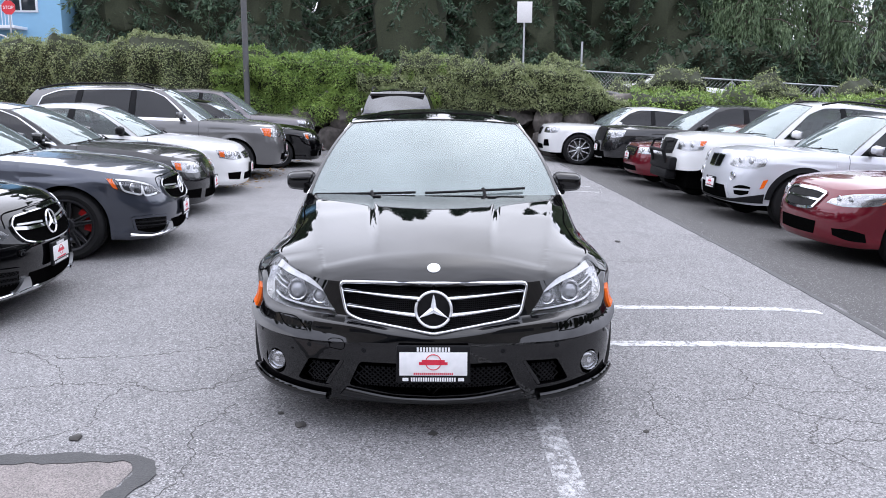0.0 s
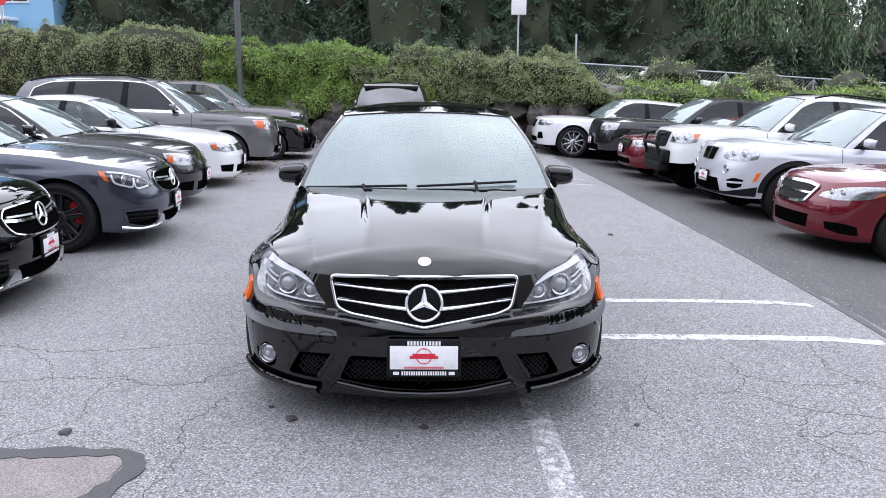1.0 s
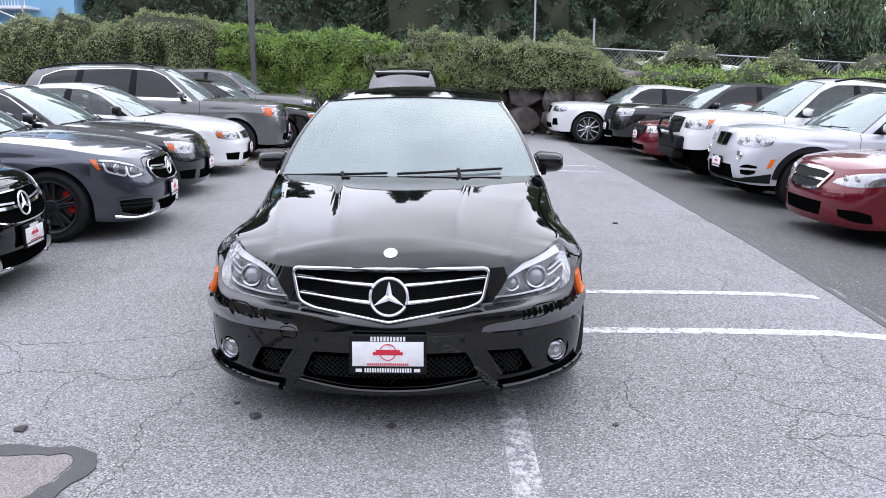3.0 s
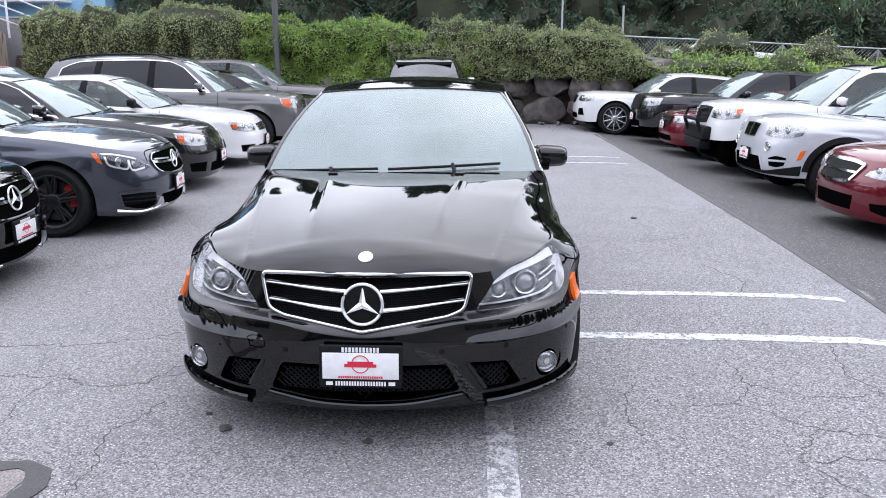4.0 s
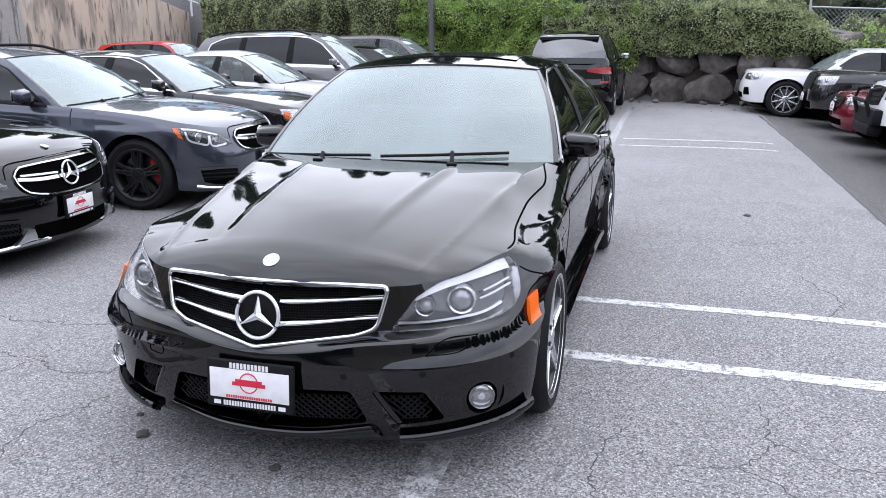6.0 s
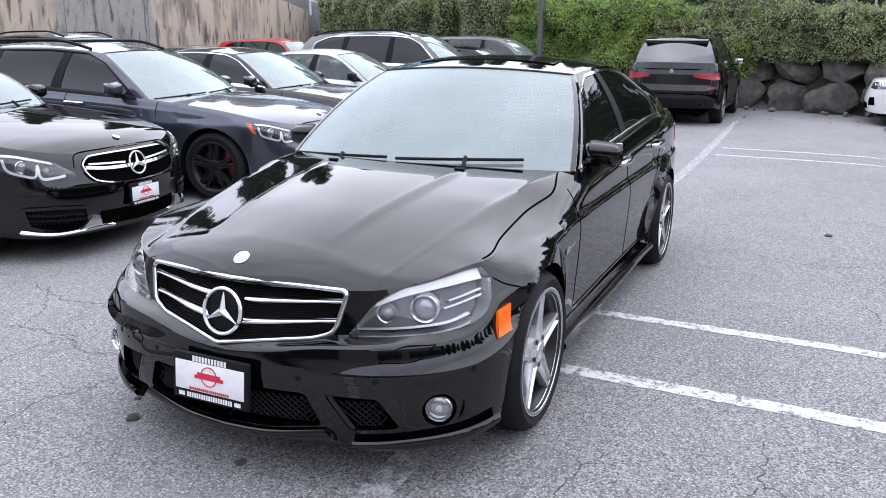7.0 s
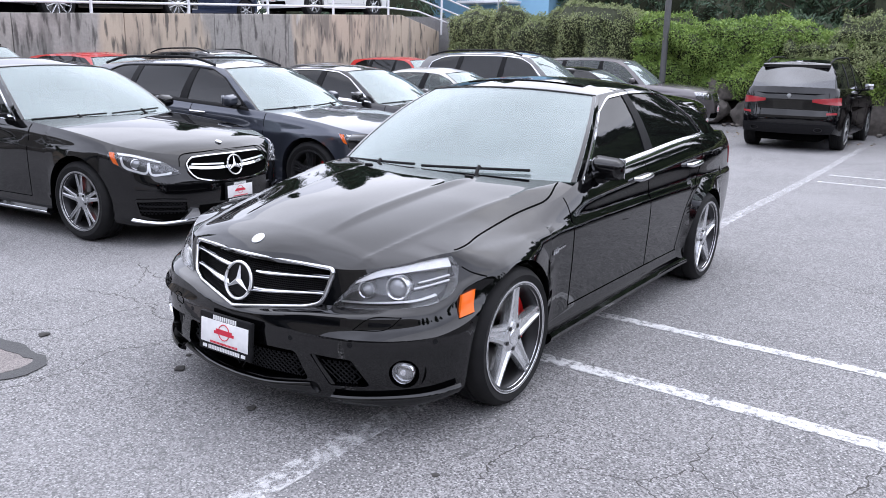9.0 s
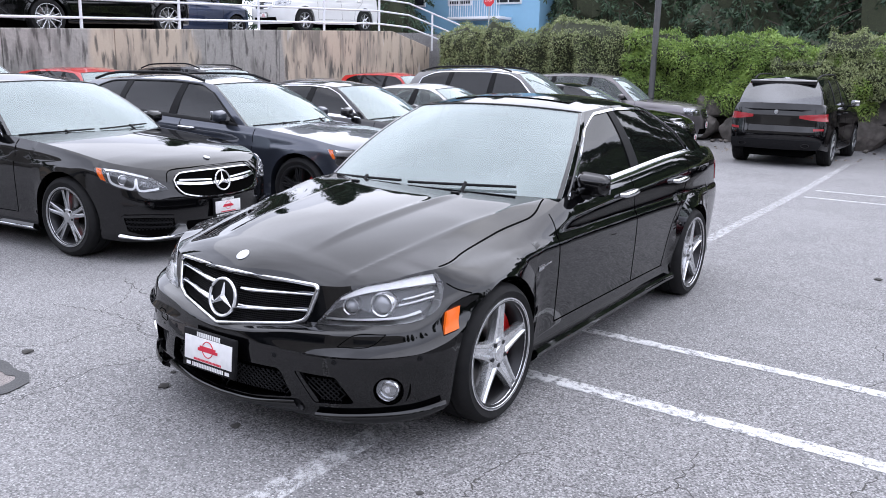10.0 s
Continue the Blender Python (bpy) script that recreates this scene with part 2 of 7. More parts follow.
def tube(bm, pts, radius, n=8, cap=True):
    """A round bar along the points; radius may be a list."""
    pts = [Vector(p) for p in pts]
    rings = []
    for i, p in enumerate(pts):
        d = (pts[min(i + 1, len(pts) - 1)] - pts[max(i - 1, 0)]).normalized()
        a = d.cross(Vector((0, 0, 1)) if abs(d.z) < 0.9 else Vector((1, 0, 0))).normalized()
        b = d.cross(a)
        r = radius[i] if isinstance(radius, (list, tuple)) else radius
        rings.append([bm.verts.new(p + (a * math.cos(2 * math.pi * k / n) + b * math.sin(2 * math.pi * k / n)) * r) for k in range(n)])
    for q, w in zip(rings, rings[1:]):
        for k in range(n):
            bm.faces.new((q[k], q[(k + 1) % n], w[(k + 1) % n], w[k]))
    if cap:
        bm.faces.new(rings[0][::-1])
        bm.faces.new(rings[-1])


def lathe(bm, profile, n=32, m=None, closed=False):
    """Turns (radius, x) round the x axis."""
    rings = [[bm.verts.new(Vector((x, r * math.cos(2 * math.pi * k / n), r * math.sin(2 * math.pi * k / n)))) for k in range(n)] for r, x in profile]
    pairs = list(zip(rings, rings[1:])) + ([(rings[-1], rings[0])] if closed else [])
    for q, w in pairs:
        for k in range(n):
            bm.faces.new((q[k], q[(k + 1) % n], w[(k + 1) % n], w[k]))
    if m is not None:
        bmesh.ops.transform(bm, matrix=m, verts=[q for r in rings for q in r])


# ---- wheels ----
def wheel_meshes(radius, rim, width, style):
    """Meshes of a wheel about the x axis, outer face towards +x: tyre, rim, barrel, disc, caliper."""
    hw = width / 2
    out = {}
    bm = bmesh.new()
    lathe(bm, [(rim - 0.012, hw - 0.012), (rim + 0.006, hw - 0.002), (rim + (radius - rim) * 0.5, hw + 0.008), (radius - 0.016, hw - 0.008), (radius - 0.003, hw - 0.03),
               (radius - 0.003, hw * 0.36), (radius - 0.010, hw * 0.34), (radius - 0.010, hw * 0.28), (radius, hw * 0.26),
               (radius, -hw * 0.26), (radius - 0.010, -hw * 0.28), (radius - 0.010, -hw * 0.34), (radius - 0.003, -hw * 0.36),
               (radius - 0.003, -hw + 0.03), (rim + 0.01, -hw), (rim - 0.012, -hw + 0.02)], 48, closed=True)
    out["tyre"] = (bm, RUBBER)
    bm = bmesh.new()
    lathe(bm, [(rim - 0.014, -hw + 0.02), (rim - 0.03, -hw + 0.05), (rim - 0.045, 0.0), (rim - 0.03, hw - 0.03), (rim - 0.014, hw - 0.012), (rim + 0.004, hw), (rim - 0.004, hw + 0.004), (rim - 0.02, hw - 0.006)], 48)
    lathe(bm, [(rim - 0.04, -0.03), (0.02, -0.03)], 32)
    out["barrel"] = (bm, BARREL)
    count, w0, w1, mat, twin = style
    bm = bmesh.new()
    lathe(bm, [(rim + 0.005, hw - 0.006), (rim + 0.005, hw + 0.003), (rim - 0.008, hw + 0.003), (rim - 0.018, hw - 0.012), (rim - 0.012, hw - 0.02)], 48)
    lathe(bm, [(0.075, hw - 0.07), (0.07, hw - 0.022), (0.055, hw - 0.014), (0.036, hw - 0.014), (0.034, hw - 0.01), (0.001, hw - 0.007)], 24)
    ribs = []
    for k in range(count):
        a = 2 * math.pi * k / count + math.pi / 2
        ribs += [(a - twin, w0, w1), (a + twin, w0, w1)] if twin else [(a, w0, w1)]
    for a, u0, u1 in ribs:
        prof = [(0.045, u0, hw - 0.02), (rim * 0.42, (u0 * 0.45 + u1 * 0.55), hw - 0.016), (rim * 0.7, (u0 * 0.12 + u1 * 0.88), hw - 0.011), (rim - 0.012, u1, hw - 0.006)]
        rows = []
        for r, w, x in prof:
            rows.append([bm.verts.new(Vector((x + dx, r * math.cos(a) - s * w * math.sin(a), r * math.sin(a) + s * w * math.cos(a))))
                         for dx, s in ((-0.05, -0.7), (-0.028, -1), (-0.002, -0.86), (0.001, -0.5), (-0.009, -0.3), (-0.009, 0.3), (0.001, 0.5), (-0.002, 0.86), (-0.028, 1), (-0.05, 0.7))])
        for p, q in zip(rows, rows[1:]):
            for i in range(9):
                bm.faces.new((p[i], p[i + 1], q[i + 1], q[i]))
    out["rim"] = (bm, mat)
    bm = bmesh.new()
    lathe(bm, [(0.0105, -0.004), (0.0105, 0.0015), (0.001, 0.0015)], 10)
    out["wheel_bolt"] = (bm, BARREL)
    bm = bmesh.new()
    lathe(bm, [(0.06, hw - 0.1), (rim * 0.74, hw - 0.1), (rim * 0.74, hw - 0.125), (0.06, hw - 0.125)], 32, closed=True)
    out["disc"] = (bm, DISC)
    bm = bmesh.new()
    rows = []
    for k in range(9):
        a = radians(-20 + 70 * k / 8)
        rows.append([bm.verts.new(Vector((x, r * math.cos(a), r * math.sin(a)))) for r, x in ((rim * 0.56, hw - 0.085), (rim * 0.82, hw - 0.08), (rim * 0.84, hw - 0.14), (rim * 0.56, hw - 0.14))])
    for p, q in zip(rows, rows[1:]):
        for i in range(4):
            bm.faces.new((p[i], p[(i + 1) % 4], q[(i + 1) % 4], q[i]))
    bm.faces.new(rows[0]), bm.faces.new(rows[-1][::-1])
    out["caliper"] = (bm, CALIPER)
    made = {}
    for k, (bm, mt) in out.items():
        bmesh.ops.recalc_face_normals(bm, faces=bm.faces)
        me = bpy.data.meshes.new(k)
        bm.to_mesh(me)
        bm.free()
        me.materials.append(mt)
        me.polygons.foreach_set("use_smooth", [True] * len(me.polygons))
        me.set_sharp_from_angle(angle=radians(35))
        made[k] = me
    return made


WHEELS = {}
STYLES = {"five": (5, 0.058, 0.031, ALLOY, 0.0), "twin": (5, 0.022, 0.016, SATIN, 0.14), "dark": (5, 0.03, 0.02, ALLOY_DARK, 0.16), "ten": (10, 0.018, 0.014, ALLOY, 0.0), "seven": (7, 0.035, 0.022, ALLOY, 0.0), "plain": (6, 0.04, 0.03, ALLOY_DARK, 0.0)}


def add_wheel(car, x, y, radius, rim, width, style, turn=0.0, red=True):
    key = (round(radius, 3), round(rim, 3), style)
    if key not in WHEELS:
        WHEELS[key] = wheel_meshes(radius, rim, width, STYLES[style])
    w = new("wheel", WHEELS[key]["tyre"])
    w.parent = car
    w.matrix_basis = pose(x - math.copysign(width / 2, x), y, radius, 0, 0, (0 if x > 0 else 180) + turn)
    for k in ("barrel", "rim", "disc") + (("caliper",) if red else ()):
        o = new(k, WHEELS[key][k])
        o.parent = w
    for k in range(5 if red else 0):
        a = 2 * math.pi * (k + 0.5) / 5 + math.pi / 2
        o = new("wheel_bolt", WHEELS[key]["wheel_bolt"])
        o.parent = w
        o.matrix_basis = pose(width / 2 - 0.0135, 0.056 * math.cos(a), 0.056 * math.sin(a))
    return w


# ---- body shell ----
class Shell:
    """The wall of a car's body: a plan outline from the middle of the nose round one side to the middle of the tail, with a section that leans in by front, side and rear."""

    def __init__(self, plan, front, side, rear, top, bottom, arches, radius_arch, zc, flare=(0.014, 0.1)):
        self.zc, self.flare = zc, flare
        self.bend, self.round_off, self.shoulder = 1.5, 0.10, (lambda v: 0.05)
        pts = along(plan, 420)
        self.p = [(q.x, q.y) for q in pts]
        self.w = np.linspace(0, 1, 420)
        self.x, self.y = np.array([q[0] for q in self.p]), np.array([q[1] for q in self.p])
        tx, ty = np.gradient(self.x), np.gradient(self.y)
        ln = np.hypot(tx, ty)
        self.nx, self.ny = ty / ln, -tx / ln
        self.f, self.s, self.r = curve(front), curve(side), curve(rear)
        self.top, self.bot = curve(top), curve(bottom)
        self.arches, self.ra = arches, radius_arch
        self.ready()

    def ready(self):
        """Room for what a shaped nose needs."""

    def at(self, w, z, off=0.0):
        x, y = np.interp(w, self.w, self.x), np.interp(w, self.w, self.y)
        nx, ny = np.interp(w, self.w, self.nx), np.interp(w, self.w, self.ny)
        k = 1.0 / max(math.hypot(nx, ny), 1e-6)
        nx, ny = nx * k, ny * k
        d = min(1.0, max(0.0, (self.top(y) - z) / self.round_off))
        roll = self.shoulder(y) * (1 - d) ** 2
        ins = nx * nx * (self.s(z) + roll) + ny * ny * (self.f(z) if ny < 0 else self.r(z)) - off
        if nx > 0.5:
            for yc in self.arches:
                d = math.hypot(y - yc, z - self.zc) - self.ra
                if -0.02 < d < self.flare[1]:
                    x += self.flare[0] * (1 - max(d, 0.0) / self.flare[1]) ** self.bend * min(1.0, max(0.15, (z - 0.2) / 0.3))
        return Vector((max(x - nx * ins, 0.0), y - ny * ins, z))

    def w_front(self, x):
        i = int(np.argmax(self.x > min(abs(x), float(self.x.max()) - 0.004)))
        return float(np.interp(abs(x), self.x[:i + 1], self.w[:i + 1]))

    def w_rear(self, x):
        xs = self.x[::-1]
        i = int(np.argmax(xs > min(abs(x), float(xs.max()) - 0.004)))
        return float(np.interp(abs(x), xs[:i + 1], self.w[::-1][:i + 1]))

    def w_side(self, y):
        return float(np.interp(y, self.y, self.w))

    def front_spot(self, x, z, off=0.0):
        p = self.at(self.w_front(x), z, off)
        p.x = math.copysign(abs(p.x), x) if x else 0.0
        return p

    def rear_spot(self, x, z, off=0.0):
        p = self.at(self.w_rear(x), z, off)
        p.x = math.copysign(abs(p.x), x) if x else 0.0
        return p

    def side_spot(self, y, z, off=0.0, sgn=1):
        p = self.at(self.w_side(y), z, off)
        p.x *= sgn
        return p

    def stations(self):
        ws = list(np.linspace(0, self.w_side(0.12), 18))
        ys = list(np.arange(0.14, float(self.y[-1]) - 0.1, 0.06))
        for yc in self.arches:
            ys = [q for q in ys if abs(q - yc) > self.ra + 0.02]
            ys += [yc - self.ra - 0.004, yc + self.ra + 0.004]
            ys += [yc - self.ra * math.cos(math.pi * k / 24) for k in range(25)]
        ws += [self.w_side(q) for q in sorted(ys)]
        ws += list(np.linspace(self.w_side(float(self.y[-1]) - 0.1), 1, 14))
        return sorted(set(ws))

    def low(self, w, zc):
        y = float(np.interp(w, self.w, self.y))
        for yc in self.arches:
            d = (y - yc) / self.ra
            if abs(d) <= 1.0001:
                return zc + self.ra * math.sqrt(max(0, 1 - d * d)) * 1.0
        return self.bot(y)


class NoseShell(Shell):
    """The sports sedan's wall: below a bumper with a rolled ledge, above it a shelf, then lamps and grille that stand back and lean."""

    def ready(self):
        self.bend, self.round_off = 1.0, 0.13
        self.shoulder = curve([(0.4, 0.05), (0.62, 0.105), (1.05, 0.105), (1.45, 0.055), (1.7, 0.05)])
        self.total = outline_length(self)
        self.bumper = curve([(0.13, 0.085), (0.18, 0.035), (0.24, 0.016), (0.32, 0.006), (0.42, 0.0), (0.46, 0.002), (0.5, 0.009), (0.53, 0.016), (0.56, 0.026), (0.62, 0.04)])
        self.shelf = curve([(0, 0.484), (0.2, 0.506), (0.4, 0.532), (0.6, 0.54), (0.9, 0.549), (1.0, 0.572), (1.1, 0.63), (1.2, 0.66)])
        self.foot = curve([(0, 0.035), (0.2, 0.056), (0.4, 0.082), (0.6, 0.07), (0.8, 0.05), (1.0, 0.022), (1.1, 0.004), (1.4, 0.0)])
        self.head = curve([(0, 0.125), (0.2, 0.12), (0.4, 0.122), (0.6, 0.135), (0.8, 0.146), (1.0, 0.146), (1.12, 0.126), (1.3, 0.07), (1.5, 0.05)])
        self.ledge_z = curve([(0, 0.46), (0.3, 0.456), (0.7, 0.452), (0.9, 0.462), (1.02, 0.488), (1.15, 0.535)])
        self.ledge = curve([(0.15, 0.0), (0.42, 0.009), (0.7, 0.019), (0.95, 0.027), (1.1, 0.028), (1.2, 0.014), (1.3, 0.0)])

    def at(self, w, z, off=0.0):
        a = w * self.total
        k = 1 - smooth01((a - 1.06) / 0.3)
        if k <= 0:
            return Shell.at(self, w, z, off)
        x, y = float(np.interp(w, self.w, self.x)), float(np.interp(w, self.w, self.y))
        nx, ny = float(np.interp(w, self.w, self.nx)), float(np.interp(w, self.w, self.ny))
        q = 1.0 / max(math.hypot(nx, ny), 1e-6)
        nx, ny = nx * q, ny * q
        t = smooth01((z - self.shelf(a) + 0.006) / 0.026)
        upper = self.foot(a) + (self.head(a) - self.foot(a)) * (z - 0.545) / 0.205
        ins = self.bumper(z) * (1 - t) + upper * t
        d = z - self.ledge_z(a)
        ins -= self.ledge(a) * (max(0.0, 1 - d / 0.05) ** 2 if d > 0 else max(0.0, 1 + d / 0.013))
        flat = Shell.at(self, w, z, off)
        here = Vector((max(x - nx * (ins - off), 0.0), y - ny * (ins - off), z))
        return flat.lerp(here, k)

    def levels(self, a, z0, z1, n):
        """Heights for the rows of the wall: they run along the ledge and the shelf, and even out along the sides."""
        knots = [z0, self.ledge_z(a) - 0.013, self.ledge_z(a), max(self.shelf(a) - 0.006, self.ledge_z(a) + 0.02)]
        knots += [knots[-1] + 0.026, z1]
        counts = [28, 3, 12, 5]
        counts.append(n - sum(counts))
        for i in range(1, 5):
            knots[i] = min(max(knots[i], knots[i - 1] + 0.004), z1 - 0.006 * (5 - i))
        zs = [z0]
        for i, c in enumerate(counts):
            zs += [knots[i] + (knots[i + 1] - knots[i]) * (k + 1) / c for k in range(c)]
        f = smooth01((a - 1.25) / 0.4)
        return [z + (z0 + (z1 - z0) * k / n - z) * f for k, z in enumerate(zs)]

    def stations(self):
        edge = 1.11 / self.total
        ws = list(np.linspace(0, edge, 104))
        for w in Shell.stations(self):
            if w > ws[-1] + 0.0015 / self.total:
                ws.append(w)
        return ws


def build_body(car, sh, zc, mat, nv=16):
    ws = sh.stations()
    half = []
    for w in ws:
        y = float(np.interp(w, sh.w, sh.y))
        z0, z1 = sh.low(w, zc), sh.top(y)
        col = [sh.at(w, z0, -0.16)] + [sh.at(w, z0 + (z1 - z0) * k / nv, 0.0) for k in range(nv + 1)]
        half.append(col)
    rows = half[::-1][:-1] + [[Vector((-q.x, q.y, q.z)) for q in c] for c in half]
    # from the tail round the left side and the nose to the other side
    body = sheet("body", mat, car, rows)
    tops = [(float(np.interp(w, sh.w, sh.y)), sh.at(w, sh.top(float(np.interp(w, sh.w, sh.y))))) for w in ws]
    return body, tops


def rounded(corners, r, n=5):
    """A closed outline with its corners rounded by about r."""
    out = []
    m = len(corners)
    for i in range(m):
        p, a, b = (Vector(corners[k % m]) for k in (i, i - 1, i + 1))
        da, db = a - p, b - p
        q = min(r, da.length * 0.45, db.length * 0.45)
        a, b = p + da.normalized() * q, p + db.normalized() * q
        for k in range(n):
            f = k / (n - 1)
            out.append(tuple((a.lerp(p, f)).lerp(p.lerp(b, f), f)))
    return out


def in_poly(x, z, poly):
    hit = False
    for (x0, z0), (x1, z1) in zip(poly, poly[1:] + poly[:1]):
        if (z0 > z) != (z1 > z) and x < (x1 - x0) * (z - z0) / (z1 - z0) + x0:
            hit = not hit
    return hit


def nearest_on(x, z, poly):
    best = (9.0, x, z)
    for (x0, z0), (x1, z1) in zip(poly, poly[1:] + poly[:1]):
        dx, dz = x1 - x0, z1 - z0
        f = min(1.0, max(0.0, ((x - x0) * dx + (z - z0) * dz) / max(dx * dx + dz * dz, 1e-12)))
        px, pz = x0 + f * dx, z0 + f * dz
        d = math.hypot(px - x, pz - z)
        if d < best[0]:
            best = (d, px, pz)
    return best


def build_cut_body(car, sh, zc, mat, nv, polys):
    """A body wall with openings whose edges follow the outlines in (arc, z)."""
    ws = sh.stations()
    limits = [(min(p[0] for p in q) - 0.01, max(p[0] for p in q) + 0.01, min(p[1] for p in q) - 0.01, max(p[1] for p in q) + 0.01) for q in polys]
    plan = []
    for w in ws:
        z0, z1 = sh.low(w, zc), sh.top(float(np.interp(w, sh.w, sh.y)))
        plan.append([(w * sh.total, z0 - 0.05)] + [(w * sh.total, z) for z in sh.levels(w * sh.total, z0, z1, nv)])
    n, m = len(ws), nv + 2
    gone = {}
    for i in range(n - 1):
        for k in range(1, m - 1):
            quad = [plan[u][v] for u, v in ((i, k), (i + 1, k), (i + 1, k + 1), (i, k + 1))]
            ca, cz = sum(p[0] for p in quad) / 4, sum(p[1] for p in quad) / 4
            for q, (a0, a1, b0, b1) in zip(polys, limits):
                if a0 < ca < a1 and b0 < cz < b1 and in_poly(ca, cz, q):
                    gone[(i, k)] = q
                    break
    # the rim of each opening is drawn onto its outline
    for i in range(n):
        for k in range(1, m - 1):
            near = [(i - 1, k - 1), (i, k - 1), (i - 1, k), (i, k)]
            cut = [c for c in near if c in gone]
            if cut and (len(cut) < 4 and not (i == 0 and len(cut) == 2)):
                d, pa, pz = nearest_on(*plan[i][k], gone[cut[0]])
                plan[i][k] = (pa if i else 0.0, pz)
    verts, faces = [], []
    for sgn in (1, -1):
        for i, w in enumerate(ws):
            z0 = sh.low(w, zc)
            col = [sh.at(w, z0, -0.16)] + [sh.at(a / sh.total, z) for a, z in plan[i][1:]]
            verts += [Vector((p.x * sgn, p.y, p.z)) for p in col]
    for i in range(n - 1):
        for k in range(m - 1):
            if (i, k) not in gone:
                a, b, c, d = i * m + k, (i + 1) * m + k, (i + 1) * m + k + 1, i * m + k + 1
                faces += [(a, b, c, d), tuple(j + n * m for j in (d, c, b, a))]
    body = finish("body", verts, faces, mat, car)
    bm = bmesh.new()
    bm.from_mesh(body.data)
    bmesh.ops.remove_doubles(bm, verts=[v for v in bm.verts if abs(v.co.x) < 0.002], dist=0.0004)
    bm.to_mesh(body.data)
    bm.free()
    body.data.set_sharp_from_angle(angle=radians(38))
    tops = [(float(np.interp(w, sh.w, sh.y)), sh.at(w, sh.top(float(np.interp(w, sh.w, sh.y))))) for w in ws]
    return body, tops


def return_wall(name, mat, parent, sh, poly, depth, sgn=1, mirrored=False, label=""):
    """The wall of an opening, from its edge straight into the body."""
    pts = list(poly)
    if mirrored:
        pts = pts + [(-a, z) for a, z in pts[::-1] if a > 1e-6]
    f = lambda a, z, off: arc_spot(sh, abs(a), z, off, sgn if a >= 0 else -sgn)
    pts = pts + pts[:1]
    rows = [[f(a, z, off) for a, z in pts] for off in (0.0015, -0.004, -depth)]
    return sheet(name, mat, parent, rows, label)


def deck(name, car, mat, tops, y0, y1, centre, n=18, bow=0.0, shape=None):
    """A hood or boot lid between the upper edges of the two sides."""
    rows = []
    for y, p in tops:
        if not y0 - 1e-6 <= y <= y1 + 1e-6:
            continue
        zc = centre(p.y)
        row = []
        for k in range(-n, n + 1):
            s = k / n
            x = p.x * s
            z = p.z + (zc - p.z) * (1 - abs(s) ** 2.3)
            if shape:
                z = shape(x, p.y, p.x, p.z)
            row.append(Vector((x, p.y - bow * (1 - s * s) * max(0, (p.y - y0) / (y1 - y0)) ** 2, z)))
        rows.append(row)
    return sheet(name, mat, car, rows, thick=0.012)


def strip_patch(name, mat, car, lower, upper, spot, nu=12, nv=4, off=0.004, thick=0.012, label="", side=1, bulge=0.0, sharp=38):
    """A panel on the body between two lines of (a, z); spot maps (a, z, off) to the body."""
    lo, up = along(lower, nu + 1), along(upper, nu + 1)
    rows = []
    for j in range(nv + 1):
        row = []
        for a, b in zip(lo, up):
            q = a.lerp(b, j / nv)
            e = bulge * 4 * (j / nv) * (1 - j / nv)
            row.append(spot(q.x, q.y, off + e))
        rows.append(row)
    c = (rows[1][0] - rows[0][0]).cross(rows[0][1] - rows[0][0])
    p = spot(lo[0].x, lo[0].y, off + 0.1) - rows[0][0]
    return sheet(name, mat, car, rows, label, thick=thick, flip=c.dot(p) > 0, sharp=sharp)


def line_strip(name, mat, car, pts, spot, width=0.006, off=0.0015, n=24, thick=0.004, label=""):
    q = along(pts, n)
    lo, up = [], []
    for i, p in enumerate(q):
        d = (q[min(i + 1, n - 1)] - q[max(i - 1, 0)]).normalized()
        k = Vector((-d.y, d.x, 0)) * width / 2
        lo.append((p.x - k.x, p.y - k.y)), up.append((p.x + k.x, p.y + k.y))
    rows = [[spot(a[0], a[1], off) for a in lo], [spot(a[0], a[1], off) for a in up]]
    c = (rows[1][0] - rows[0][0]).cross(rows[0][1] - rows[0][0])
    p = spot(lo[0][0], lo[0][1], off + 0.1) - rows[0][0]
    return sheet(name, mat, car, rows, label, thick=thick, flip=c.dot(p) > 0)


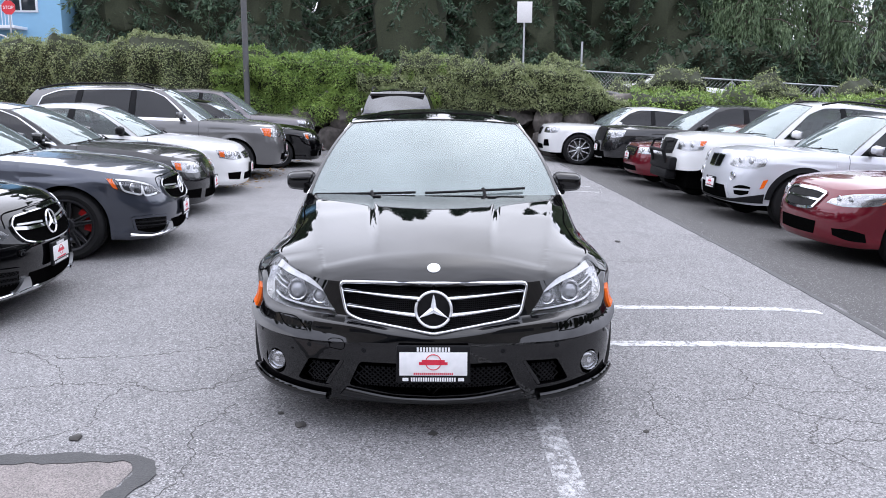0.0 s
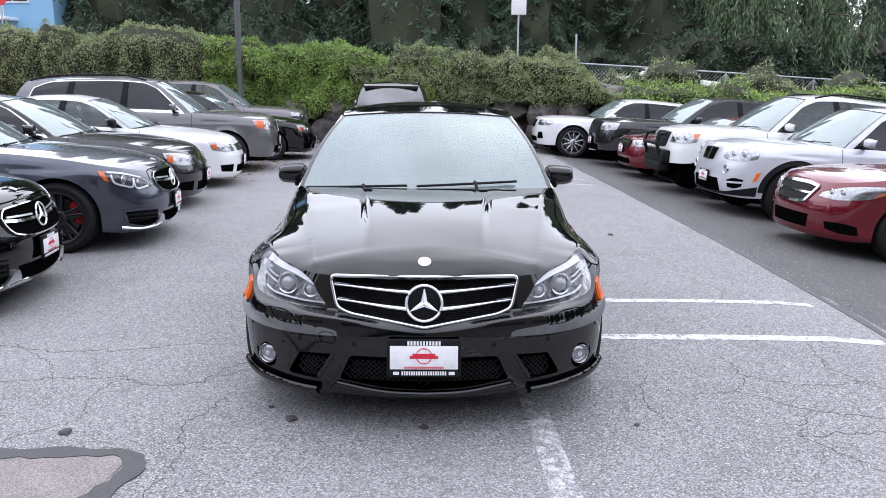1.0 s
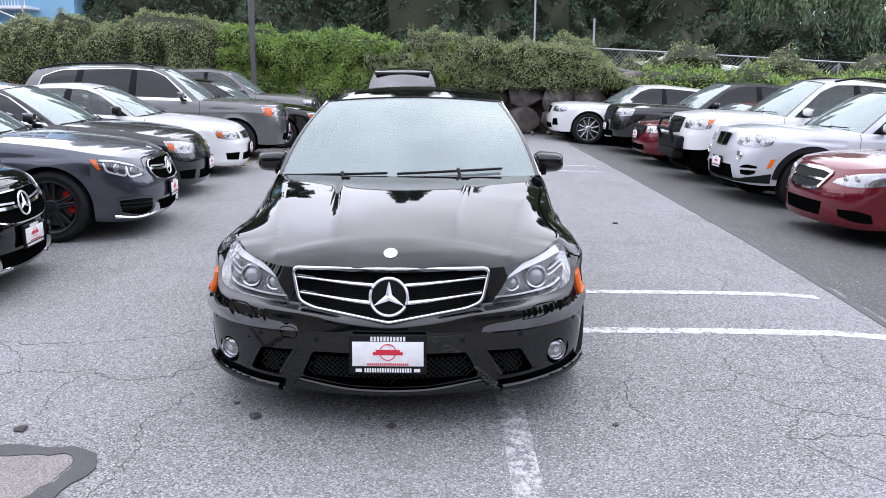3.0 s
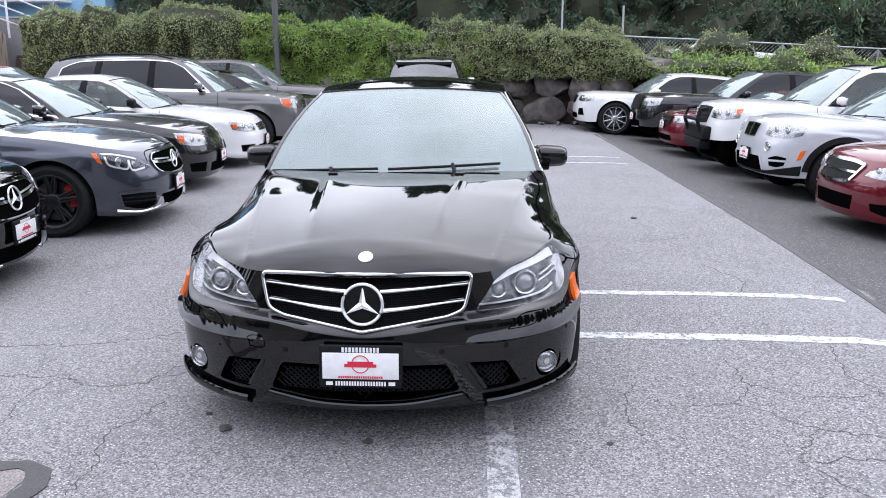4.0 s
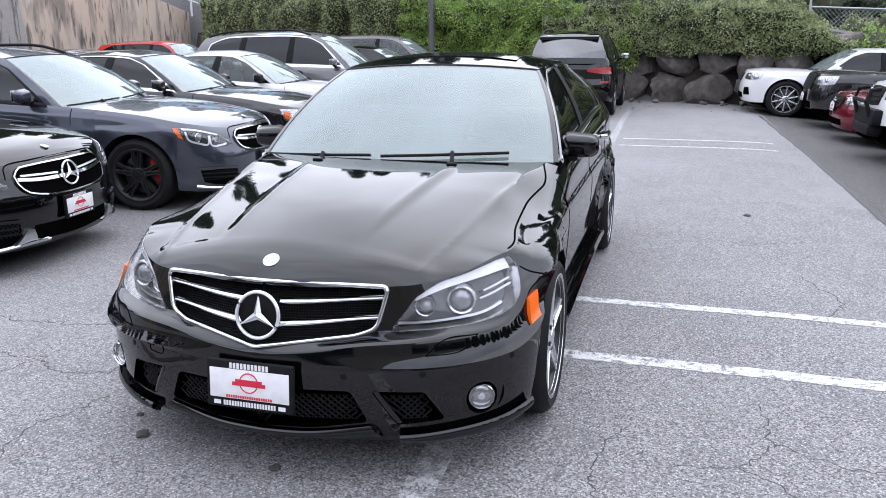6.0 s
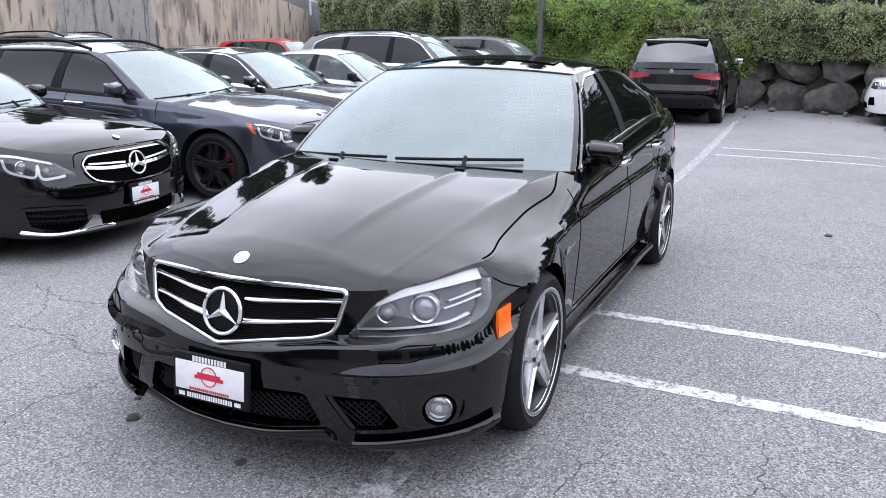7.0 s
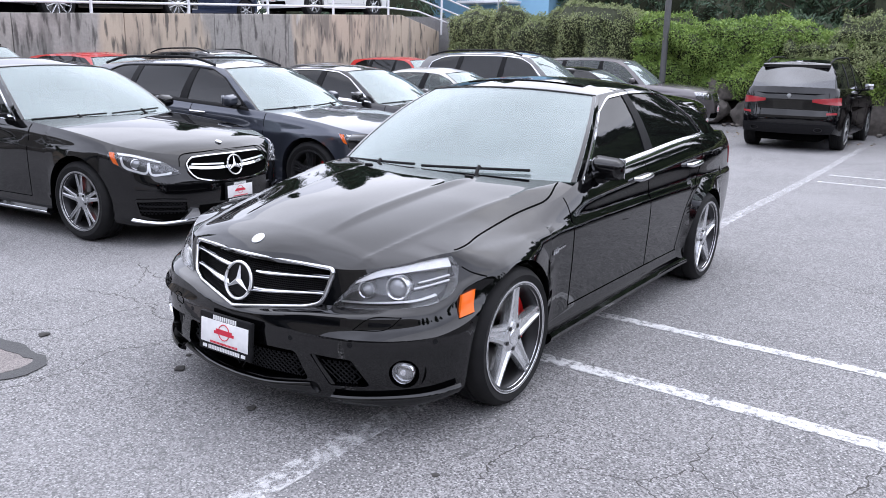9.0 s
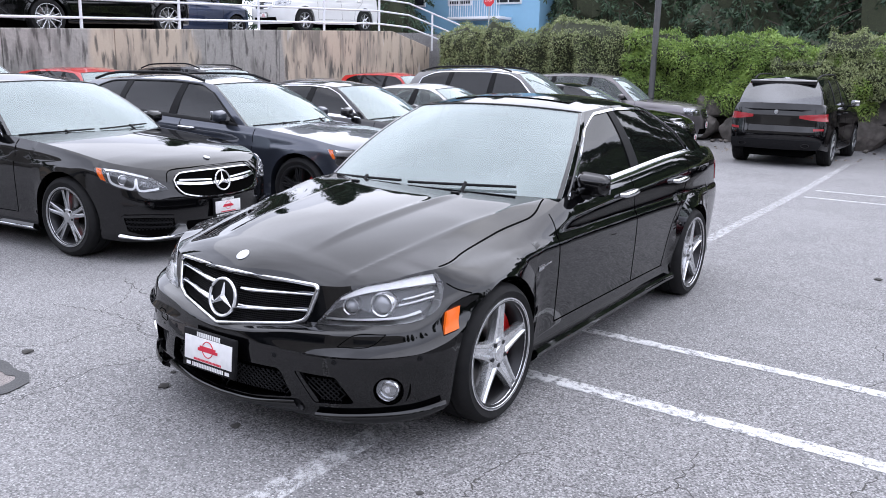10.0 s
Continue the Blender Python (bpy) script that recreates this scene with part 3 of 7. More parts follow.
# ---- cars: nose at the origin, facing -y, z up ----
SEDAN = dict(
    L=4.72, W=1.775, H=1.45, zc=0.325, arches=(0.86, 3.627), ra=0.365, wheel=(0.325, 0.236, 0.24), track=0.89,
    plan=[(0, 0), (0.25, 0.014), (0.45, 0.055), (0.62, 0.125), (0.745, 0.225), (0.825, 0.36), (0.865, 0.52), (0.882, 0.86), (0.876, 1.3), (0.872, 2.2),
          (0.875, 3.0), (0.886, 3.63), (0.862, 4.15), (0.80, 4.45), (0.62, 4.63), (0.35, 4.70), (0, 4.72)],
    front=[(0.13, 0.09), (0.2, 0.03), (0.3, 0.012), (0.42, 0), (0.5, 0.004), (0.56, 0.03), (0.62, 0.055), (0.7, 0.1), (0.77, 0.155), (0.9, 0.26)],
    side=[(0.16, 0.06), (0.22, 0.02), (0.28, 0.03), (0.42, 0.02), (0.58, 0.006), (0.7, 0.0), (0.745, 0.004), (0.768, 0.018), (0.8, 0.022), (0.88, 0.024), (1.0, 0.034), (1.07, 0.045)],
    rear=[(0.2, 0.08), (0.35, 0.02), (0.5, 0), (0.65, 0.02), (0.8, 0.04), (0.95, 0.08), (1.07, 0.12)],
    top=[(0, 0.722), (0.06, 0.722), (0.1, 0.732), (0.2, 0.755), (0.4, 0.79), (0.86, 0.868), (1.5, 0.93), (2.55, 0.995), (3.6, 1.055), (4.0, 1.06), (4.5, 1.035), (4.72, 1.01)],
    bottom=[(0, 0.16), (0.3, 0.17), (0.5, 0.19), (1.25, 0.185), (3.2, 0.185), (4.0, 0.2), (4.72, 0.26)],
    hood=[(0.1, 0.722), (0.125, 0.737), (0.16, 0.765), (0.21, 0.79), (0.3, 0.82), (0.62, 0.878), (1.0, 0.92), (1.5, 0.957)], hood_end=1.6, bow=0.19,
    boot=[(3.9, 1.1), (4.1, 1.09), (4.72, 1.03)], boot_start=3.98,
    cols=[(1.62, 2.27), (1.705, 2.305), (2.60, 2.55), (2.73, 2.63), (3.30, 3.17), (3.68, 3.40), (4.02, 3.50)], panes=((1, 2), (3, 4), (4, 5)),
    rail=[(2.2, 1.345), (2.35, 1.365), (2.7, 1.39), (3.0, 1.385), (3.3, 1.355), (3.6, 1.29)], railw=[(2.2, 0.575), (2.6, 0.60), (3.2, 0.59), (3.6, 0.56)], crown=0.055,
    doors=(1.46, 2.52, 3.33), handle_z=0.885, tail_drop=0.5)

SUV = dict(
    L=4.85, W=1.93, H=1.76, zc=0.38, arches=(0.89, 3.82), ra=0.425, wheel=(0.38, 0.245, 0.27), track=0.955,
    plan=[(0, 0), (0.3, 0.012), (0.52, 0.05), (0.7, 0.13), (0.81, 0.24), (0.885, 0.4), (0.93, 0.6), (0.945, 0.89), (0.935, 1.4), (0.935, 2.4),
          (0.94, 3.2), (0.945, 3.82), (0.92, 4.3), (0.84, 4.65), (0.6, 4.8), (0.3, 4.84), (0, 4.85)],
    front=[(0.2, 0.12), (0.3, 0.05), (0.4, 0.02), (0.55, 0), (0.68, 0.005), (0.8, 0.03), (0.95, 0.075), (1.02, 0.12), (1.15, 0.22)],
    side=[(0.22, 0.05), (0.3, 0.02), (0.5, 0.012), (0.75, 0), (0.9, 0.004), (0.93, 0.016), (1.05, 0.025), (1.15, 0.035), (1.25, 0.045)],
    rear=[(0.3, 0.08), (0.45, 0.02), (0.6, 0), (0.8, 0.03), (1.0, 0.05), (1.2, 0.1)],
    top=[(0, 1.0), (0.1, 0.99), (0.35, 1.0), (0.89, 1.06), (1.5, 1.10), (2.6, 1.14), (3.9, 1.19), (4.85, 1.2)],
    bottom=[(0, 0.27), (0.3, 0.28), (0.5, 0.3), (1.3, 0.27), (3.4, 0.27), (4.2, 0.3), (4.85, 0.38)],
    hood=[(0.08, 1.005), (0.2, 1.03), (0.5, 1.085), (1.0, 1.12), (1.6, 1.14)], hood_end=1.52, bow=0.18,
    boot=[(4.4, 1.22), (4.85, 1.2)], boot_start=4.6,
    cols=[(1.52, 2.15), (1.64, 2.22), (2.62, 2.58), (2.73, 2.66), (3.58, 3.50), (3.68, 3.6), (4.35, 4.15), (4.66, 4.35)], panes=((1, 2), (3, 4), (5, 6)),
    rail=[(2.1, 1.635), (2.3, 1.665), (2.8, 1.70), (3.5, 1.69), (4.0, 1.665), (4.4, 1.63)], railw=[(2.1, 0.62), (2.6, 0.65), (3.6, 0.64), (4.4, 0.6)], crown=0.06,
    doors=(1.48, 2.62, 3.55), handle_z=1.0, tail_drop=0.25)


def scaled(spec, L, W, H, wheel=None, **more):
    a, b, c = L / spec["L"], W / spec["W"], H / spec["H"]
    s = dict(spec)
    yz = lambda q: [(y * a, z * c) for y, z in q]
    s.update(L=L, W=W, H=H, plan=[(x * b, y * a) for x, y in spec["plan"]], arches=tuple(y * a for y in spec["arches"]), track=spec["track"] * b,
             front=[(z * c, i) for z, i in spec["front"]], side=[(z * c, i) for z, i in spec["side"]], rear=[(z * c, i) for z, i in spec["rear"]],
             top=yz(spec["top"]), bottom=yz(spec["bottom"]), hood=yz(spec["hood"]), boot=yz(spec["boot"]), rail=yz(spec["rail"]),
             hood_end=spec["hood_end"] * a, boot_start=spec["boot_start"] * a, cols=[(p * a, q * a) for p, q in spec["cols"]],
             railw=[(y * a, x * b) for y, x in spec["railw"]], doors=tuple(y * a for y in spec["doors"]), handle_z=spec["handle_z"] * c)
    if wheel:
        s.update(wheel=wheel, zc=wheel[0], ra=wheel[0] + 0.045)
    s.update(more)
    return s


def cabin(car, sh, s, mat, glass, side_glass, chrome, dark_roof=None):
    rail, railw, cols = curve(s["rail"]), curve(s["railw"]), s["cols"]
    last = len(cols) - 1

    def side(u, v, off=0.0, sgn=1):
        i = min(int(u), last - 1)
        f = u - i
        yb, yt = cols[i][0] * (1 - f) + cols[i + 1][0] * f, cols[i][1] * (1 - f) + cols[i + 1][1] * f
        b = sh.side_spot(yb, sh.top(yb))
        p = b.lerp(Vector((railw(yt), yt, rail(yt))), v)
        arc = 4 * v * (1 - v)
        p.x += 0.018 * arc + off
        p.z += 0.008 * arc + 0.024 * arc * max(0.0, 1 - u / 1.3) + 0.03 * arc * max(0.0, (u - last + 1.6) / 1.6)
        return Vector((p.x * sgn, p.y, p.z))

    w0, w1 = s["panes"][0][0], s["panes"][-1][1]

    def head(u):
        """How far up the glass goes: its corners are rounded at both ends."""
        a, b = max(0.0, 1 - (u - w0) / 0.42), max(0.0, 1 - (w1 - u) / 0.62)
        return 0.93 - 0.2 * a * a - s["tail_drop"] * b * b

    def panel(name, m, u0, u1, v0, v1, sgn, off, nu, nv, thick, label=""):
        f = lambda q, u: q(u) if callable(q) else q
        us = [u0 + (u1 - u0) * i / nu for i in range(nu + 1)]
        rows = [[side(u, f(v0, u) + (f(v1, u) - f(v0, u)) * j / nv, off, sgn) for u in us] for j in range(nv + 1)]
        return sheet(name, m, car, rows, label, thick=thick, flip=sgn < 0)

    for sgn in (1, -1):
        solid = []
        u = 0
        for a, b in s["panes"]:
            if a > u:
                solid.append((u, a))
            u = b
        if u < last:
            solid.append((u, last))
        for a, b in solid:
            inner = 0 < a and b < last
            panel("pillar", TRIM if inner else mat, a, b, 0, 1, sgn, 0.0, 6, 10, 0.03)
        panel("roof_rail", mat, w0, w1, head, 1, sgn, 0.001, 60, 4, 0.03)
        for a, b in s["panes"]:
            panel("side_window", side_glass, a + 0.01, b - 0.01, 0.015, lambda u: head(u) + 0.01, sgn, -0.006, 16, 10, 0.004)
        if chrome:
            us = [w0 - 0.1 + (w1 + 0.12 - w0) * i / 40 for i in range(41)]
            rows = [[side(u, v, o, sgn) for u in us] for v, o in ((-0.035, 0.012), (0.0, 0.012), (0.03, 0.007), (0.05, 0.0))]
            sheet("belt_trim", chrome, car, rows, thick=0.006, flip=sgn < 0)
            panel("window_trim", chrome, w0, w1, lambda u: head(u) - 0.005, lambda u: head(u) + 0.032, sgn, 0.006, 60, 1, 0.008)
            panel("window_trim", chrome, w0 - 0.13, w0 + 0.03, 0.0, lambda u: head(w0) + 0.03, sgn, 0.006, 1, 12, 0.008)
            panel("window_trim", chrome, w1 - 0.01, w1 + 0.04, 0.0, lambda u: head(w1) + 0.03, sgn, 0.006, 1, 8, 0.008)

    def across(u, dirn, bow_b, bow_t, cr_b, cr_t, v, k, n):
        e, q = side(u, v), k / n
        f = 1 - q * q
        return Vector((e.x * q, e.y + dirn * (bow_b + (bow_t - bow_b) * v) * f, e.z + (cr_b + (cr_t - cr_b) * v) * f))

    n = 14
    fr = lambda v, k, off=0.0: across(0, -1, s["bow"], 0.09, 0.012, s["crown"] * 0.55, v, k, n)
    sheet("windscreen", glass, car, [[fr(v / 12, k) for k in range(-n, n + 1)] for v in range(13)], "windscreen glass with a pale sky haze in its colour", thick=0.005)
    re = lambda v, k: across(last, 1, 0.14, 0.06, 0.01, s["crown"] * 0.7, v, k, n)
    sheet("rear_window", side_glass, car, [[re(v / 10, k) for k in range(-n, n + 1)] for v in range(11)], thick=0.005, flip=True)
    f0, r1 = [fr(1, k) for k in range(-n, n + 1)], [re(1, k) for k in range(-n, n + 1)]
    y0, y1 = cols[0][1], cols[-1][1]
    rows = []
    for t in range(25):
        q = t / 24
        y = y0 + (y1 - y0) * q
        w, z = railw(y), rail(y)
        row = []
        for k in range(-n, n + 1):
            f = 1 - (k / n) ** 2
            cr = s["crown"] * (0.55 + 0.45 * min(1, q * 4)) * (1 - 0.3 * max(0, q * 3 - 2))
            row.append(Vector((w * k / n, y - 0.09 * f * (1 - q) ** 2 + 0.06 * f * q * q, z + cr * (1 - abs(k / n) ** 2.2))))
        rows.append(row)
    sheet("roof", dark_roof or mat, car, rows, thick=0.02)
    # black border of the windscreen
    rows = [[fr(1 - 0.012, k) + Vector((0, -0.004, 0.003)) for k in range(-n, n + 1)], [fr(1, k) + Vector((0, -0.004, 0.004)) for k in range(-n, n + 1)]]
    sheet("windscreen_seal", TRIM, car, rows, thick=0.006)
    for q in (1, -1):
        rows = [[fr(v / 12, q * (n - 0.4)) + Vector((0, -0.003, 0.002)), fr(v / 12, q * (n - 0.02)) + Vector((0, -0.003, 0.002))] for v in range(13)]
        sheet("windscreen_seal", GLOSS, car, rows, thick=0.003, flip=q < 0)
    # mirror foot
    bm = bmesh.new()
    c = fr(0.93, 0)
    box(bm, (0.2, 0.04, 0.05), Matrix.Translation(c + Vector((0, 0.10, -0.03))), 0.012)
    part("rear_view_mirror", bm, TRIM, car)
    return side, fr, re


def interior(car, sh, s, seat=LEATHER):
    ye = s["cols"][0][0]
    y1 = s["cols"][-1][0]
    rows = []
    for i in range(20):
        y = ye - 0.22 + (y1 + 0.16 - ye + 0.22) * i / 19
        p = sh.side_spot(y, sh.top(y))
        rows.append([Vector((p.x * k / 4 * 0.97, y, p.z - 0.1)) for k in range(-4, 5)])
    sheet("cabin_lining", CABIN, car, rows, thick=0.01)
    zb = sh.top(ye) - 0.1
    bm = bmesh.new()
    box(bm, (1.2 * s["W"] / 1.77, 0.5, 0.14), pose(0, ye + 0.16, zb + 0.06), 0.05, 3)
    part("dashboard", bm, CABIN, car)
    for x in (-0.37, 0.37):
        bm = bmesh.new()
        y = (s["cols"][2][0] + s["cols"][2][1]) / 2 - 0.1
        box(bm, (0.46, 0.15, 0.42), pose(x, y, zb + 0.09, -14), 0.06, 3)
        box(bm, (0.26, 0.1, 0.17), pose(x, y + 0.09, zb + 0.37, -10), 0.045, 3)
        part("front_seat", bm, seat, car)
    bm = bmesh.new()
    y = s["cols"][4][0] + 0.1
    box(bm, (1.15, 0.2, 0.3), pose(0, y, zb + 0.06, -14), 0.06, 3)
    for x in (-0.36, 0.36):
        box(bm, (0.26, 0.1, 0.13), pose(x, y + 0.08, zb + 0.25, -10), 0.04, 3)
    part("rear_seat", bm, seat, car)
    bm = bmesh.new()
    c = Vector((0.37, ye + 0.5, zb + 0.14))
    t = pose(c.x, c.y, c.z, 66)
    ring = [t @ Vector((0.18 * math.cos(a), 0.18 * math.sin(a), 0)) for a in np.linspace(0, 2 * math.pi, 33)]
    tube(bm, ring, 0.014, 8, False)
    for a in (0.2, 2.94, 4.71):
        tube(bm, [t @ Vector((0.03 * math.cos(a), 0.03 * math.sin(a), -0.01)), t @ Vector((0.17 * math.cos(a), 0.17 * math.sin(a), 0))], 0.014, 6)
    box(bm, (0.13, 0.12, 0.04), t @ pose(0, 0, -0.01), 0.015)
    part("steering_wheel", bm, LEATHER, car)


def wing_mirror(car, side, s, sgn, mat, scale=1.0):
    p = side(s["panes"][0][0] + 0.12, 0.06, 0, sgn) + Vector((-0.05 * sgn, 0, -0.04)) * s.get("mirror_in", 0.0)
    bm = bmesh.new()
    vs = box(bm, (0.19, 0.1, 0.135), None, 0.045, 4)
    for q in bm.verts:
        if q.co.y < 0:
            q.co.z *= 0.86
            q.co.x *= 0.94
        q.co.z *= 1 - 0.12 * (q.co.x * sgn > 0)
    bmesh.ops.transform(bm, matrix=Matrix.Translation(p + Vector((0.135 * sgn, -0.01, 0.055))) @ Matrix.Scale(scale, 4), verts=bm.verts)
    m = part("wing_mirror", bm, mat, car)
    bm = bmesh.new()
    box(bm, (0.15, 0.05, 0.03), Matrix.Translation(p + Vector((0.05 * sgn, 0.0, -0.012))), 0.01)
    part("mirror_foot", bm, TRIM, m)
    bm = bmesh.new()
    box(bm, (0.16 * scale, 0.006, 0.105 * scale), Matrix.Translation(p + Vector((0.135 * sgn, 0.042 * scale, 0.055))), 0.002)
    part("mirror_glass", bm, CHROME, m)
    return m


def bars(bm, cx, z0, width, height, count, depth):
    """A row of plain bars that stands for small writing."""
    w = width / count
    for k in range(count):
        box(bm, (w * 0.66, 0.0016, height), pose(cx - width / 2 + w * (k + 0.5), depth, z0))


def dealer_plate(car, m):
    """A white dealer plate with red print in a black frame, facing -y, at the pose m."""
    bm = bmesh.new()
    box(bm, (0.325, 0.022, 0.168), m, 0.006)
    f = part("plate_frame", bm, TRIM, car, "black plastic dealer plate frame")
    bm = bmesh.new()
    box(bm, (0.298, 0.004, 0.104), m @ pose(0, -0.0115, 0.004), 0.001)
    part("plate", bm, PLATE_WHITE, f, "white card with red print")
    bm = bmesh.new()
    bars(bm, 0, 0.068, 0.15, 0.019, 11, -0.012)
    bmesh.ops.transform(bm, matrix=m, verts=bm.verts)
    part("upper_print", bm, PLATE_INK, f, "white bars of small print")
    bm = bmesh.new()
    bars(bm, 0, -0.066, 0.2, 0.017, 19, -0.012)
    for x in (-0.122, 0.122):
        box(bm, (0.026, 0.0016, 0.014), pose(x, -0.012, -0.066), 0)
    bmesh.ops.transform(bm, matrix=m, verts=bm.verts)
    part("lower_print", bm, PLATE_INK, f, "white bars of small print")
    bm = bmesh.new()
    ring = [Vector((0.034 * math.cos(a), -0.0145, 0.012 + 0.034 * math.sin(a))) for a in np.linspace(0, 2 * math.pi, 25)]
    tube(bm, ring, 0.0022, 5, False)
    box(bm, (0.1, 0.0016, 0.021), pose(0, -0.0145, 0.012))
    box(bm, (0.125, 0.0016, 0.013), pose(0, -0.0138, 0.006))
    bars(bm, 0, -0.04, 0.175, 0.009, 20, -0.0145)
    bmesh.ops.transform(bm, matrix=m, verts=bm.verts)
    part("emblem_print", bm, PLATE_RED, f, "red ribbon emblem print")
    return f


def front_lamp(car, sh, sgn, lower, upper, bulbs, amber=None, housing=None):
    """A headlamp: a housing, bulbs and a clear lens; lines are (arc, z) from the middle of the nose."""
    spot = lambda a, z, off: arc_spot(sh, a, z, off, sgn)
    h = strip_patch("headlight", housing or LAMP_SILVER, car, lower, upper, spot, 16, 6, 0.003, 0.02)
    for a, z, r in bulbs:
        bm = bmesh.new()
        c, o = spot(a, z, 0.004), spot(a, z, 0.04)
        d = (Vector((o.x * 0.35, o.y, o.z)) - Vector((c.x * 0.35, c.y, c.z))).normalized()
        q = d.to_track_quat("X", "Z").to_matrix().to_4x4()
        lathe(bm, [(r, -0.012), (r * 1.12, 0.0), (r * 1.05, 0.006), (r * 0.86, 0.0)], 20, Matrix.Translation(c) @ q)
        part("reflector_ring", bm, REFLECTOR, h)
        bm = bmesh.new()
        lathe(bm, [(r * 0.88, -0.01), (r * 0.78, 0.002), (r * 0.5, 0.009), (r * 0.02, 0.012)], 20, Matrix.Translation(c) @ q)
        part("projector", bm, BULB, h)
    if amber:
        strip_patch("amber_reflector", AMBER, h, amber[0], amber[1], spot, 6, 3, 0.008, 0.006)
    strip_patch("lens", LENS, h, lower, upper, spot, 20, 8, 0.014, 0.003, bulge=0.008)
    return h


def arc_spot(sh, a, z, off, sgn=1):
    total = outline_length(sh)
    p = sh.at(a / total, z, off)
    p.x *= sgn
    return p


def outline_length(sh):
    return float(np.sum(np.hypot(np.diff(sh.x), np.diff(sh.y))))


def star_badge(car, m, r, name="emblem"):
    """A ring with a three-armed star, facing -y."""
    bm = bmesh.new()
    ring = [Vector((r * 0.93 * math.cos(a), 0, r * 0.93 * math.sin(a))) for a in np.linspace(0, 2 * math.pi, 49)]
    tube(bm, ring, r * 0.075, 8, False)
    for k in range(3):
        a = math.pi / 2 + 2 * math.pi * k / 3
        d, e = Vector((math.cos(a), 0, math.sin(a))), Vector((-math.sin(a), 0, math.cos(a)))
        tip, mid = bm.verts.new(d * r * 0.92), bm.verts.new(Vector((0, -r * 0.16, 0)))
        l, q = bm.verts.new(e * r * 0.16 + d * r * 0.09), bm.verts.new(-e * r * 0.16 + d * r * 0.09)
        back = bm.verts.new(Vector((0, 0.01, 0)))
        for f in ((tip, l, mid), (tip, mid, q), (tip, back, l), (tip, q, back)):
            bm.faces.new(f)
    bmesh.ops.transform(bm, matrix=m, verts=bm.verts)
    return part(name, bm, POLISHED, car, "chrome ring emblem")


